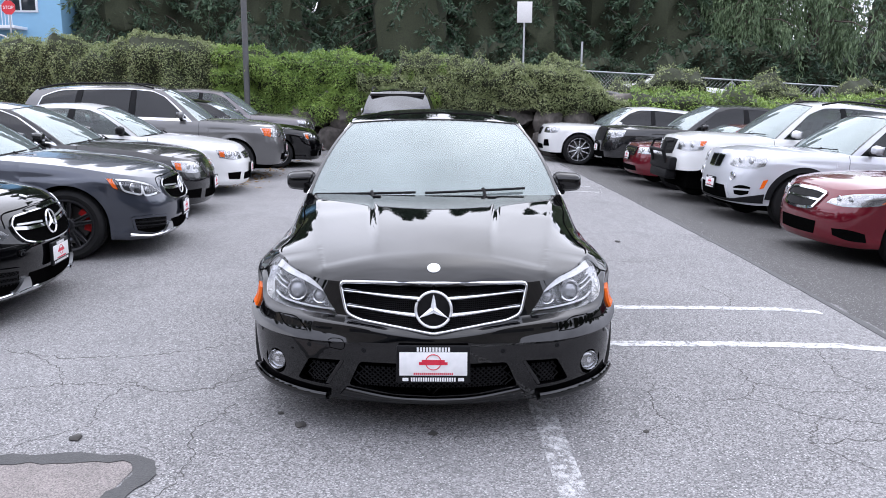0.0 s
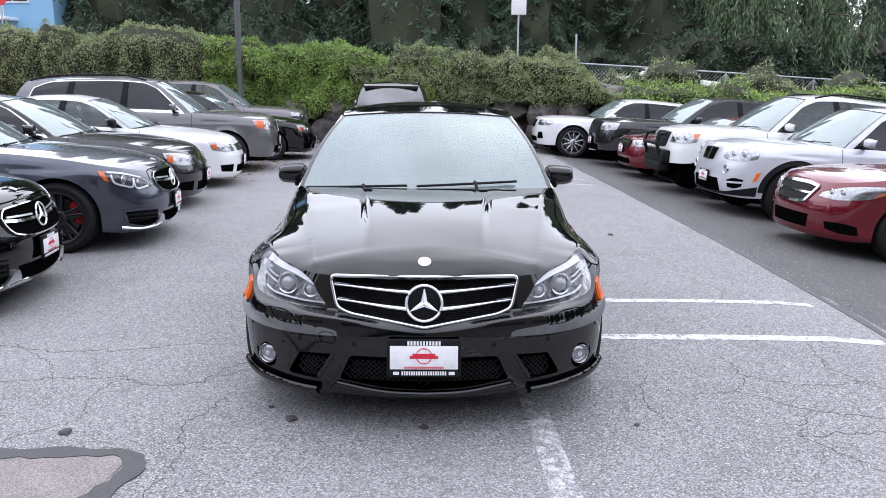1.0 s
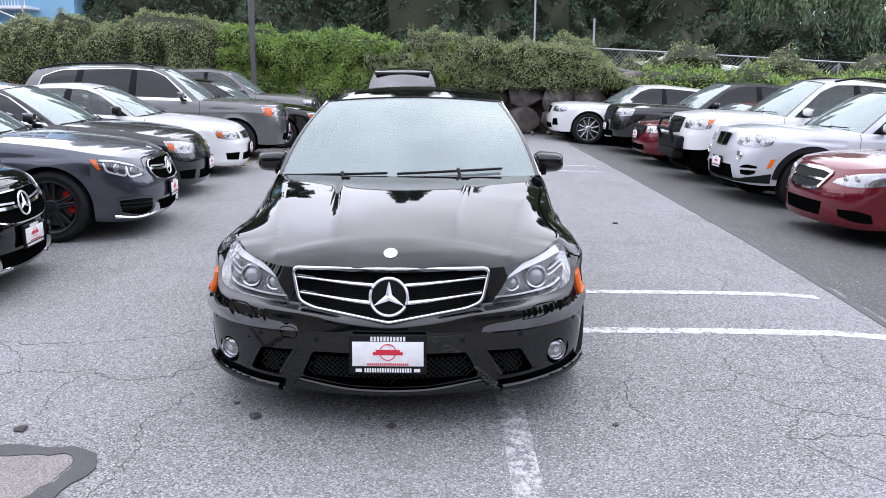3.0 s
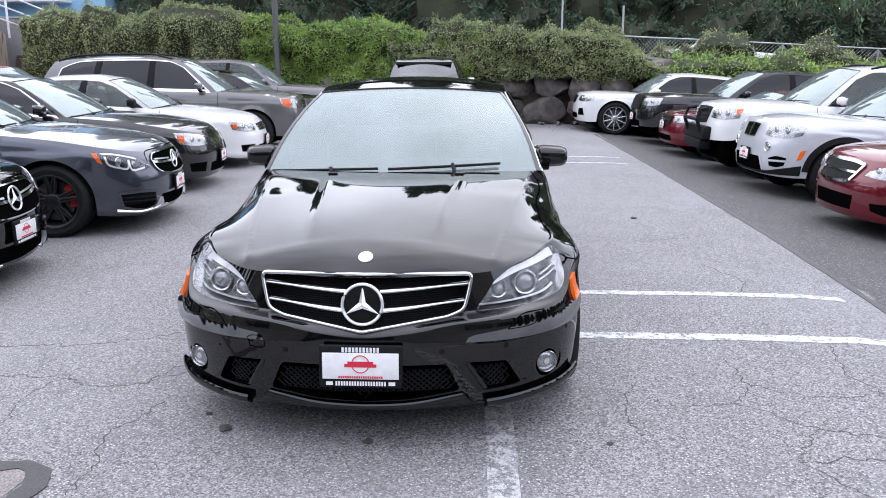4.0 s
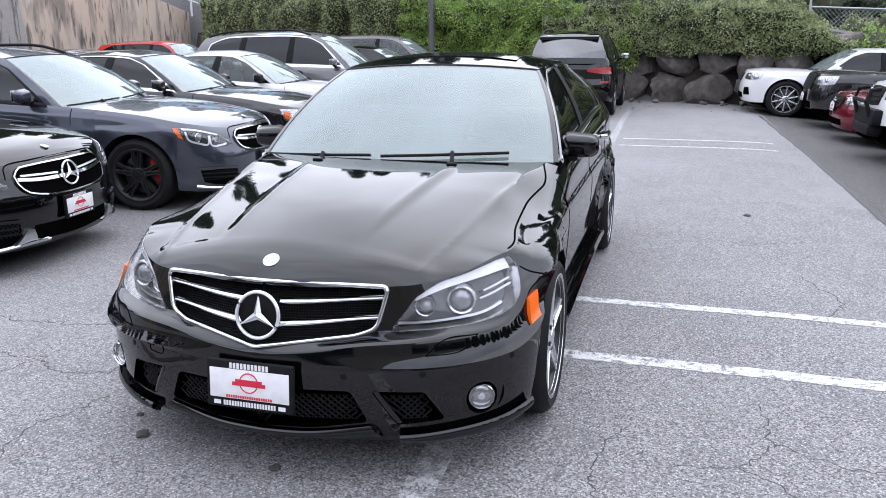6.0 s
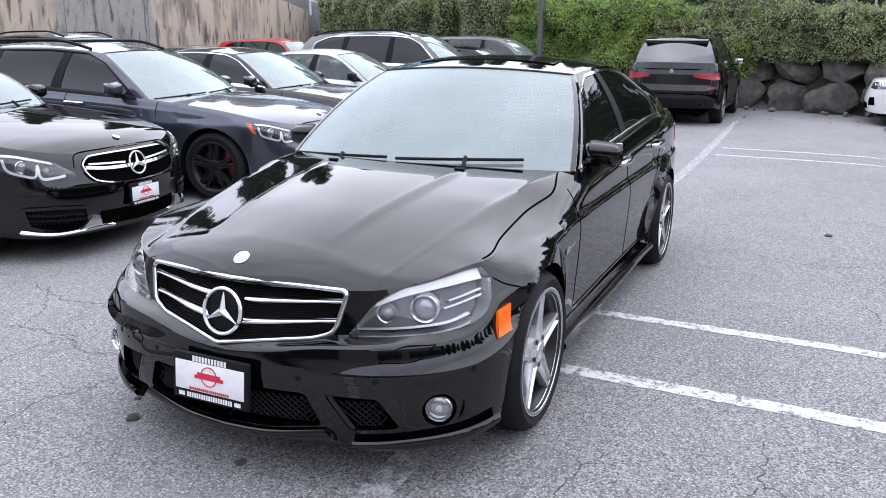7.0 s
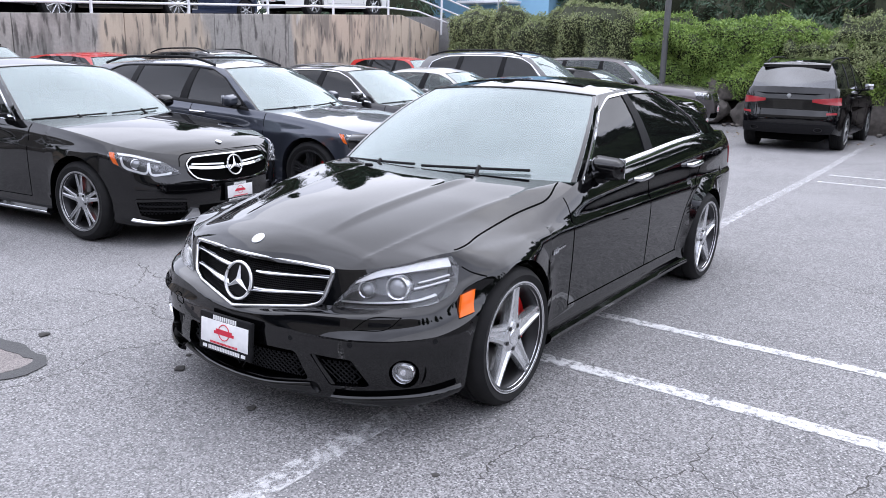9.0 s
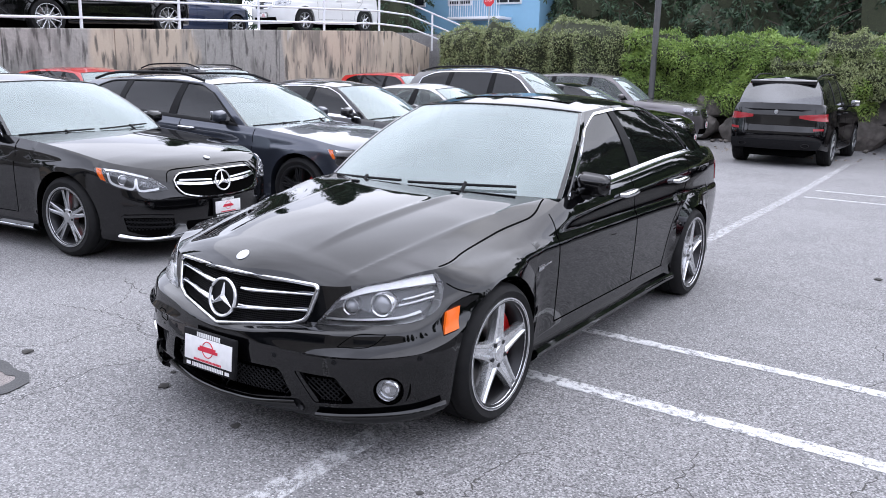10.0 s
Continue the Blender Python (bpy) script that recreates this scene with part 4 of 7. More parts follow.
def make_car(name, label, m, s, mat, style="seven", glass=GLASS, side_glass=TINT, chrome=CHROME, seat=LEATHER, roof=None, nv=16, group="parked cars", hood_n=18, flare=(0.014, 0.1),
             red=False, turn=0.0, cladding=None, rails=None, mirror=None, handle=CHROME, polys=None, hood_z=None):
    car = thing(name, label, "car" if name != "pickup_truck" else "pickup truck", m, group)
    sh = (NoseShell if polys else Shell)(s["plan"], s["front"], s["side"], s["rear"], s["top"], s["bottom"], s["arches"], s["ra"], s["zc"], flare)
    body, tops = build_cut_body(car, sh, s["zc"], mat, nv, polys) if polys else build_body(car, sh, s["zc"], mat, nv)
    deck("hood", car, mat, tops, 0.0, s["hood_end"], curve(s["hood"]), n=hood_n, bow=s["bow"] + 0.03, shape=hood_z)
    if s["boot_start"] < s["L"] - 0.05:
        deck("boot_lid", car, mat, tops, s["boot_start"], s["L"], curve(s["boot"]))
    side, fr, re = cabin(car, sh, s, mat, glass, side_glass, chrome, roof)
    # cowl
    n = 14
    e = sh.side_spot(s["hood_end"], sh.top(s["hood_end"]))
    r0 = [Vector((e.x * k / n, s["hood_end"] - (s["bow"] + 0.05) * (1 - (k / n) ** 2), e.z + (curve(s["hood"])(s["hood_end"]) - e.z) * (1 - abs(k / n) ** 2.3) - 0.03)) for k in range(-n, n + 1)]
    r1 = [fr(0.05, k) + Vector((0, 0.03, -0.012)) for k in range(-n, n + 1)]
    sheet("cowl", TRIM, car, [r0, r1], thick=0.01)
    interior(car, sh, s, seat)
    bm = bmesh.new()
    box(bm, (s["W"] * 0.62, s["L"] * 0.9, s["zc"] * 1.3), pose(0, s["L"] * 0.5, s["zc"] * 1.15), 0.05)
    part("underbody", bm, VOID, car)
    rr, rim, wd = s["wheel"]
    for y, tn in zip(s["arches"], (turn, 0)):
        for x in (s["track"] - 0.02, -s["track"] + 0.02):
            add_wheel(car, x, y, rr, rim, wd, style, tn, red)
    for sgn in (1, -1):
        wing_mirror(car, side, s, sgn, mirror or mat)
        sp = lambda y, z, off, g=sgn: sh.side_spot(y, z, off, g)
        d = s["doors"]
        lo = s["bottom"][2][1] + 0.12
        for i, y in enumerate(d):
            top = sh.top(y) - 0.01
            yb = min(y + (0.05 if i < 2 else -0.12), s["arches"][1] - s["ra"] - 0.02) if i else y + 0.04
            pts = [(y, top), (y + 0.01, top * 0.75), (yb, lo)] if i < 2 else [(y + 0.22, top), (y + 0.12, top * 0.8), (yb, s["zc"] + s["ra"] * 0.8), (yb - 0.1, lo)]
            line_strip("door_gap", VOID, car, pts, sp)
        line_strip("sill_gap", VOID, car, [(d[0] + 0.04, lo), (d[2] - 0.2, lo)], sp)
        for y in (d[1] - 0.12, d[2] - 0.02):
            bm = bmesh.new()
            a, b = sp(y - 0.09, s["handle_z"], 0.03), sp(y + 0.09, s["handle_z"] + 0.008, 0.03)
            tube(bm, [sp(y - 0.1, s["handle_z"], 0.0), a, a.lerp(b, 0.5) + Vector((0.006 * sgn, 0, 0)), b, sp(y + 0.1, s["handle_z"] + 0.008, 0.0)], [0.012, 0.017, 0.019, 0.017, 0.012], 10)
            part("door_handle", bm, handle, car)
        if cladding:
            for yc in s["arches"]:
                lower = [(yc + s["ra"] * 1.0 * math.cos(a), s["zc"] + s["ra"] * 1.0 * math.sin(a)) for a in np.linspace(math.pi, 0, 15)]
                upper = [(yc + (s["ra"] + 0.07) * math.cos(a), s["zc"] + (s["ra"] + 0.07) * math.sin(a)) for a in np.linspace(math.pi, 0, 15)]
                strip_patch("arch_cladding", cladding, car, lower, upper, sp, 24, 3, 0.016, 0.03)
            strip_patch("sill_cladding", cladding, car, [(s["arches"][0] + s["ra"], s["bottom"][3][1]), (s["arches"][1] - s["ra"], s["bottom"][3][1])],
                        [(s["arches"][0] + s["ra"], s["bottom"][3][1] + 0.12), (s["arches"][1] - s["ra"], s["bottom"][3][1] + 0.12)], sp, 10, 2, 0.012, 0.02)
        if rails:
            y0, y1 = s["cols"][0][1] + 0.15, s["cols"][-1][1] - 0.05
            rl, rw = curve(s["rail"]), curve(s["railw"])
            bm = bmesh.new()
            pts = [Vector((sgn * (rw(y) - 0.03), y, rl(y) + 0.02 + 0.055 * min(1, 6 * min(k, 14 - k) / 14))) for k, y in enumerate(np.linspace(y0, y1, 15))]
            tube(bm, pts, 0.016, 8)
            part("roof_rack_rail", bm, rails, car)
    # wipers
    for k0, k1, v0, v1 in ((-1.0, 10, 0.015, 0.06), (-13, -2.0, -0.015, 0.02)):
        bm = bmesh.new()
        pts = [fr(v0 + (v1 - v0) * q, k0 + (k1 - k0) * q) + Vector((0, -0.022, 0.01)) for q in np.linspace(0, 1, 8)]
        tube(bm, pts, 0.008, 6)
        p = fr(0.0, (k0 + k1) / 2 + 1.0) + Vector((0, -0.06, 0.0))
        tube(bm, [p, pts[4] + Vector((0, -0.004, 0.012))], 0.011, 6)
        part("wiper", bm, TRIM, car)
    return car, sh, side, fr, re, s


def simple_front(car, sh, s, grille, lamp, intake, plate=None, lamp_amber=None, surround=CHROME, slat=CHROME, slats=3, bulbs=None, fog=None, low=None, mesh_mat=None, housing=None, edge=0.03):
    """Grille, lamps and lower openings of a parked car. Lines are (arc, z) over one half."""
    if grille and grille[0][0][0] > 0:
        for sgn in (1, -1):
            sk = lambda a, z, off, k=sgn: arc_spot(sh, a, z, off, k)
            g = strip_patch("grille", TRIM, car, grille[0], grille[1], sk, 10, 6, 0.004, 0.02)
            for ln in (grille[0], grille[1]):
                line_strip("grille_frame", CHROME, g, ln, sk, 0.016, 0.016, 10, 0.014)
            for e in (0, -1):
                line_strip("grille_frame", CHROME, g, [grille[0][e], grille[1][e]], sk, 0.016, 0.016, 6, 0.014)
            for k in range(5):
                f = (k + 1) / 6
                p0 = (grille[0][0][0] + (grille[0][-1][0] - grille[0][0][0]) * f, grille[0][0][1] + 0.01)
                p1 = (grille[1][0][0] + (grille[1][-1][0] - grille[1][0][0]) * f, grille[1][0][1] - 0.01)
                line_strip("grille_bar", GLOSS, g, [p0, p1], sk, 0.01, 0.014, 5, 0.01)
    elif grille:
        (g0, g1) = grille
        lo = [(-a, z) for a, z in g0[::-1] if a > 0] + list(g0)
        up = [(-a, z) for a, z in g1[::-1] if a > 0] + list(g1)
        sp = lambda a, z, off: arc_spot(sh, abs(a), z, off, 1 if a >= 0 else -1)
        g = strip_patch("grille", mesh_mat or TRIM, car, lo, up, sp, 24, 6, 0.004, 0.02)
        for k in range(slats):
            q = (k + 1) / (slats + 1)
            a, b = along(lo, 21), along(up, 21)
            mid = [(p.lerp(r, q).x * 0.97, p.lerp(r, q).y) for p, r in zip(a, b)]
            line_strip("grille_bar", slat, g, mid, sp, 0.022, 0.016, 24, 0.012)
        if surround:
            for ln in (lo, up):
                line_strip("grille_frame", surround, g, [(p.x, p.y) for p in along(ln, 15)], sp, edge, 0.02, 24, 0.016)
            for e in (0, -1):
                line_strip("grille_frame", surround, g, [lo[e], up[e]], sp, edge, 0.02, 5, 0.016)
    for sgn in (1, -1):
        if lamp:
            front_lamp(car, sh, sgn, lamp[0], lamp[1], bulbs or [], lamp_amber, housing)
        sp = lambda a, z, off, g=sgn: arc_spot(sh, a, z, off, g)
        if intake:
            # black patch on the surface in place of a shaded opening
            strip_patch("side_intake", VOID, car, intake[0], intake[1], sp, 10, 4, 0.004, 0.02)
        if fog:
            a, z, r = fog
            bm = bmesh.new()
            c, o = sp(a, z, 0.0), sp(a, z, 0.05)
            d = Vector((o.x * 0.3 - c.x * 0.3, o.y - c.y, 0)).normalized()
            lathe(bm, [(r * 1.25, -0.01), (r * 1.2, 0.012), (r, 0.006), (r * 0.6, 0.01), (0.002, 0.014)], 20, Matrix.Translation(c) @ d.to_track_quat("X", "Z").to_matrix().to_4x4())
            part("fog_light", bm, REFLECTOR, car)
    if low:
        lo = [(-a, z) for a, z in low[0][::-1] if a > 0] + list(low[0])
        up = [(-a, z) for a, z in low[1][::-1] if a > 0] + list(low[1])
        sp = lambda a, z, off: arc_spot(sh, abs(a), z, off, 1 if a >= 0 else -1)
        # also a surface patch, its black standing for the opening's shade
        strip_patch("lower_intake", VOID, car, lo, up, sp, 20, 4, 0.004, 0.02)
    if plate:
        p = sh.at(0.0, plate, 0.02)
        dealer_plate(car, pose(0, p.y, plate))


# ---- the place ----
def asphalt_material():
    m = bpy.data.materials.new("weathered_asphalt")
    m.use_nodes = True
    n, l = m.node_tree.nodes, m.node_tree.links
    b = n["Principled BSDF"]
    co = n.new("ShaderNodeTexCoord")

    def tex(kind, scale, **kw):
        t = n.new("ShaderNodeTex" + kind)
        t.inputs["Scale"].default_value = scale
        for k, v in kw.items():
            t.inputs[k].default_value = v
        l.new(co.outputs["Object"], t.inputs["Vector"])
        return t

    def ramp(src, lo, hi, a=0.0, c=1.0):
        r = n.new("ShaderNodeMapRange")
        for k, v in zip(("From Min", "From Max", "To Min", "To Max"), (lo, hi, a, c)):
            r.inputs[k].default_value = v
        l.new(src, r.inputs["Value"])
        return r.outputs[0]

    def mix(fac, a, c):
        x = n.new("ShaderNodeMix")
        x.data_type = "RGBA"
        l.new(fac, x.inputs["Factor"])
        for s, k in ((a, "A"), (c, "B")):
            if isinstance(s, tuple):
                x.inputs[k].default_value = (*s, 1)
            else:
                l.new(s, x.inputs[k])
        return x.outputs["Result"]

    def mul(a, c):
        x = n.new("ShaderNodeMath")
        x.operation = "MULTIPLY"
        l.new(a, x.inputs[0])
        l.new(c, x.inputs[1])
        return x.outputs[0]

    stone = tex("Voronoi", 72)
    fine = tex("Noise", 105, Detail=6.0, Roughness=0.7)
    big = tex("Noise", 0.35, Detail=6.0, Roughness=0.6)
    mid = tex("Noise", 2.2, Detail=8.0, Roughness=0.65)
    sep = n.new("ShaderNodeSeparateXYZ")
    l.new(co.outputs["Object"], sep.inputs[0])
    wob = n.new("ShaderNodeMath")
    wob.operation = "ADD"
    l.new(sep.outputs["X"], wob.inputs[0])
    l.new(ramp(mid.outputs["Fac"], 0.3, 0.7, -0.05, 0.05), wob.inputs[1])
    lane = ramp(wob.outputs[0], 3.12, 3.17)
    grit = tex("Voronoi", 135)
    pick = n.new("ShaderNodeSeparateColor")
    l.new(grit.outputs["Color"], pick.inputs[0])
    grain = mul(ramp(pick.outputs["Red"], 0.0, 1.0, 0.12, 1.0), ramp(fine.outputs["Fac"], 0.3, 0.62, 0.25, 1.0))
    old = mix(grain, (0.02, 0.02, 0.0205), (0.43, 0.42, 0.422))
    old = mix(ramp(mid.outputs["Fac"], 0.46, 0.68, 0, 0.42), old, (0.11, 0.11, 0.113))
    old = mix(ramp(big.outputs["Fac"], 0.45, 0.68, 0, 0.3), old, (0.3, 0.298, 0.3))
    newer = mix(grain, (0.022, 0.0215, 0.021), (0.122, 0.117, 0.114))
    newer = mix(ramp(mid.outputs["Fac"], 0.45, 0.75, 0, 0.5), newer, (0.072, 0.069, 0.066))
    col = mix(lane, old, newer)
    chips = n.new("ShaderNodeMath")
    chips.operation = "GREATER_THAN"
    l.new(stone.outputs["Color"], chips.inputs[0])
    chips.inputs[1].default_value = 0.62
    near = ramp(stone.outputs["Distance"], 0.36, 0.22)
    col = mix(mul(mul(chips.outputs[0], near), ramp(mid.outputs["Fac"], 0.3, 0.6, 0.3, 1.0)), col, (0.5, 0.495, 0.49))
    # a net of fine cracks in worn areas
    warp = n.new("ShaderNodeMix")
    warp.data_type = "VECTOR"
    warp.inputs["Factor"].default_value = 0.12
    l.new(co.outputs["Object"], warp.inputs["A"])
    l.new(tex("Noise", 3.0, Detail=6.0).outputs["Color"], warp.inputs["B"])
    net = n.new("ShaderNodeTexVoronoi")
    net.feature = "DISTANCE_TO_EDGE"
    net.inputs["Scale"].default_value = 1.9
    l.new(warp.outputs["Result"], net.inputs["Vector"])
    net2 = n.new("ShaderNodeTexVoronoi")
    net2.feature = "DISTANCE_TO_EDGE"
    net2.inputs["Scale"].default_value = 8.0
    l.new(warp.outputs["Result"], net2.inputs["Vector"])
    patchy = tex("Noise", 0.9, Detail=3.0)
    patchy2 = tex("Noise", 0.55, Detail=4.0)
    crack = mul(ramp(net.outputs["Distance"], 0.012, 0.003), ramp(patchy.outputs["Fac"], 0.6, 0.68, 0.0, 0.4))
    crack2 = mul(ramp(net2.outputs["Distance"], 0.03, 0.008), ramp(patchy2.outputs["Fac"], 0.55, 0.66, 0.0, 0.4))
    col = mix(crack, col, (0.035, 0.034, 0.033))
    col = mix(crack2, col, (0.045, 0.044, 0.043))
    l.new(col, b.inputs["Base Color"])
    b.inputs["Roughness"].default_value = 0.8
    k = n.new("ShaderNodeBump")
    k.inputs["Strength"].default_value, k.inputs["Distance"].default_value = 0.6, 0.004
    l.new(fine.outputs["Fac"], k.inputs["Height"])
    l.new(k.outputs[0], b.inputs["Normal"])
    return m


ASPHALT = asphalt_material()
TAR = material("black_tar_seal", (0.028, 0.028, 0.029), 0.6, grain=0.5, grain_scale=90, dark=(0.07, 0.07, 0.07), stain=0.3, stain_scale=6, bump=0.3, bump_scale=120)
PATCH = material("pinkish_asphalt_patch", (0.33, 0.29, 0.275), 0.8, grain=0.85, grain_scale=160, dark=(0.07, 0.066, 0.063), stain=0.35, stain_scale=4, bump=0.4, bump_scale=200)
CRACK = material("open_crack", (0.06, 0.058, 0.055), 0.95, grain=0.5, grain_scale=20, dark=(0.05, 0.045, 0.04))
CONCRETE_PLAIN = material("stained_concrete", (0.3, 0.285, 0.265), 0.85, grain=0.45, grain_scale=14, dark=(0.17, 0.16, 0.15), stain=0.75, stain_scale=0.7, bump=0.35, bump_scale=30)
def wall_concrete():
    """Grey concrete with rain streaks that run down it and tan new panels."""
    m = material("streaked_concrete", (0.3, 0.285, 0.265), 0.85, grain=0.4, grain_scale=14, dark=(0.17, 0.16, 0.15), bump=0.35, bump_scale=30, rand=0.12)
    n, l = m.node_tree.nodes, m.node_tree.links
    b = n["Principled BSDF"]
    src = b.inputs["Base Color"].links[0].from_socket
    co, mp = n.new("ShaderNodeTexCoord"), n.new("ShaderNodeMapping")
    mp.inputs["Scale"].default_value = (1.5, 1.5, 0.3)
    l.new(co.outputs["Object"], mp.inputs["Vector"])
    for scale, lo, hi, top, color in ((0.5, 0.45, 0.68, 0.5, (0.17, 0.162, 0.15)), (0.3, 0.5, 0.54, 0.7, (0.5, 0.4, 0.3)), (2.2, 0.5, 0.68, 0.75, (0.1, 0.095, 0.088)), (5.0, 0.55, 0.66, 0.85, (0.06, 0.056, 0.052)), (1.6, 0.66, 0.7, 0.5, (0.55, 0.53, 0.5))):
        t, r, x = n.new("ShaderNodeTexNoise"), n.new("ShaderNodeMapRange"), n.new("ShaderNodeMix")
        t.inputs["Scale"].default_value, t.inputs["Detail"].default_value = scale, 5.0
        l.new(mp.outputs[0], t.inputs["Vector"])
        r.inputs["From Min"].default_value, r.inputs["From Max"].default_value, r.inputs["To Max"].default_value = lo, hi, top
        l.new(t.outputs["Fac"], r.inputs["Value"])
        x.data_type = "RGBA"
        l.new(r.outputs[0], x.inputs["Factor"])
        l.new(src, x.inputs["A"])
        x.inputs["B"].default_value = (*color, 1)
        src = x.outputs["Result"]
    l.new(src, b.inputs["Base Color"])
    return m


CONCRETE = wall_concrete()
ROCK = material("grey_brown_boulder", (0.17, 0.15, 0.135), 0.95, grain=0.75, grain_scale=7, dark=(0.05, 0.045, 0.04), stain=0.6, stain_scale=2.2, bump=0.8, bump_scale=14, rand=0.3)
SOIL = material("dark_soil", (0.06, 0.048, 0.038), 0.95, grain=0.6, grain_scale=15, dark=(0.03, 0.025, 0.02), bump=0.6, bump_scale=20)
BARK = material("brown_bark", (0.09, 0.07, 0.055), 0.9, grain=0.5, grain_scale=20, dark=(0.04, 0.03, 0.025), bump=0.6, bump_scale=25)
STEEL = material("galvanised_steel", (0.42, 0.43, 0.44), 0.45, 0.7, grain=0.25, grain_scale=8, dark=(0.3, 0.3, 0.3))
RAIL_WHITE = material("white_painted_rail", (0.72, 0.73, 0.76), 0.4, grain=0.15, grain_scale=12, dark=(0.5, 0.48, 0.45))
POLE = material("dark_grey_painted_pole", (0.07, 0.072, 0.075), 0.5, grain=0.3, grain_scale=12, dark=(0.12, 0.11, 0.1))
SIGN_RED = material("stop_sign_red", (0.55, 0.02, 0.03), 0.4)
SIGN_BACK = material("bare_sign_back", (0.72, 0.7, 0.69), 0.5, grain=0.15)
BLUE_WALL = material("pale_blue_siding", (0.24, 0.45, 0.62), 0.7, grain=0.15, grain_scale=4, dark=(0.2, 0.36, 0.5))
WINDOW_DARK = material("dark_far_window", (0.02, 0.025, 0.03), 0.08)


def worn_paint():
    m = material("worn_white_road_paint", (0.62, 0.62, 0.62), 0.7, grain=0.4, grain_scale=120, dark=(0.4, 0.4, 0.4))
    n, l = m.node_tree.nodes, m.node_tree.links
    co, t, r = n.new("ShaderNodeTexCoord"), n.new("ShaderNodeTexNoise"), n.new("ShaderNodeMapRange")
    t.inputs["Scale"].default_value, t.inputs["Detail"].default_value, t.inputs["Roughness"].default_value = 17, 10, 0.85
    l.new(co.outputs["Object"], t.inputs["Vector"])
    r.inputs["From Min"].default_value, r.inputs["From Max"].default_value = 0.56, 0.5
    l.new(t.outputs["Fac"], r.inputs["Value"])
    l.new(r.outputs[0], n["Principled BSDF"].inputs["Alpha"])
    return m


def faded_paint():
    m = worn_paint()
    m.name = "faded_white_road_paint"
    for q in m.node_tree.nodes:
        if q.type == "MAP_RANGE" and abs(q.inputs["From Max"].default_value - 0.5) < 1e-4:
            q.inputs["From Min"].default_value, q.inputs["From Max"].default_value = 0.53, 0.44
            q.inputs["To Max"].default_value = 0.65
    return m


ROAD_PAINT, FADED_PAINT = worn_paint(), faded_paint()


BACK = curve([(-14, 20.2), (-4, 19.9), (-1.5, 19.55), (0.3, 19.2), (2.1, 18.5), (3.2, 18.35), (8, 18.4), (30, 19.0)])


def back_line(x):
    """The foot of the boulder wall and the hedge bank behind the lot."""
    return BACK(x)


def deck_z(y):
    """The upper deck climbs gently northwards."""
    return 2.48 + 0.053 * (min(max(y, -20.0), 21.0) - 10.9)


def ground_z(x, y):
    """The lot falls gently towards its east side; the bank rises behind it."""
    up = smooth01((y - back_line(x) - 0.8) / 1.2) * (1.9 - 0.8 * smooth01((x - 4) / 5))
    if x < -14.3:
        up = max(up, deck_z(y))
    fall = 0.09 * (max(0.0, min(x, 10.0) - 2.6) + 0.2 * math.exp(-((x - 2.6) / 0.4) ** 2) * 0.5)
    fall *= 1 - smooth01((x - 10) / 10)
    return up - fall * (1 - smooth01((y - back_line(x) - 0.6) / 0.8))


# ground: one sheet out to the horizon, with the bank behind the hedge and the upper deck behind the wall
gx = sorted(set(list(np.arange(-40, 1.1, 1.0)) + list(np.arange(1.4, 6.3, 0.2)) + list(np.arange(7, 40.1, 1.0)) + [-14.32, -14.28] + [-2000, -800, -300, -120, -70, 70, 120, 300, 800, 2000]))
gy = sorted(set(list(np.arange(-20, 44.1, 0.6)) + [-2000, -800, -300, -120, -60, 60, 90, 150, 300, 800, 2000]))
verts = [(x, y, ground_z(x, y)) for y in gy for x in gx]
nx_ = len(gx)
faces = [(j * nx_ + i, j * nx_ + i + 1, (j + 1) * nx_ + i + 1, (j + 1) * nx_ + i) for j in range(len(gy) - 1) for i in range(nx_ - 1)]
tagged(finish("ground", verts, faces, ASPHALT), "weathered grey asphalt car park with fine cracks", "ground", kind="structure")


def flat_strip(name, pts, width, mat, label, z=0.004, n=None, jitter=0.0, category="marking"):
    """A thin raised band on the ground along the points."""
    q = along(pts, n or max(2, 4 * len(pts)))
    rng = random.Random(len(pts) * 7 + int(width * 1000))
    a, b = [], []
    for i, p in enumerate(q):
        d = (q[min(i + 1, len(q) - 1)] - q[max(i - 1, 0)]).normalized()
        k = Vector((-d.y, d.x, 0)) * width / 2 * (1 + jitter * rng.uniform(-1, 1))
        o = Vector((-d.y, d.x, 0)) * width * jitter * rng.uniform(-0.6, 0.6)
        for w, t in ((a, 1), (b, -1)):
            x, y = p.x + t * k.x + o.x, p.y + t * k.y + o.y
            w.append((x, y, z + ground_z(x, y)))
    ob = sheet(name, mat, None, [b, a], thick=0.003)
    return tagged(ob, label, category, kind="structure")


flat_strip("painted_line", [(0.5, 1.47), (2.95, 1.46)], 0.105, ROAD_PAINT, "worn white painted bay line on asphalt", n=90, jitter=0.07)
flat_strip("painted_line", [(0.5, 2.36), (2.9, 2.35)], 0.09, ROAD_PAINT, "worn white painted bay line on asphalt", n=90, jitter=0.07)
flat_strip("painted_line", [(0.55, 9.92), (2.78, 9.9)], 0.07, ROAD_PAINT, "worn white painted bay line on asphalt", n=10)
flat_strip("painted_line", [(0.55, 10.8), (2.8, 10.78)], 0.07, ROAD_PAINT, "worn white painted bay line on asphalt", n=10)
flat_strip("painted_line", [(0.57, -1.6), (0.53, 1.3), (0.46, 3.0), (0.40, 6.0), (0.4, 10), (0.32, 15.8)], 0.12, FADED_PAINT, "faded white painted long line on asphalt", z=0.0045, n=40)
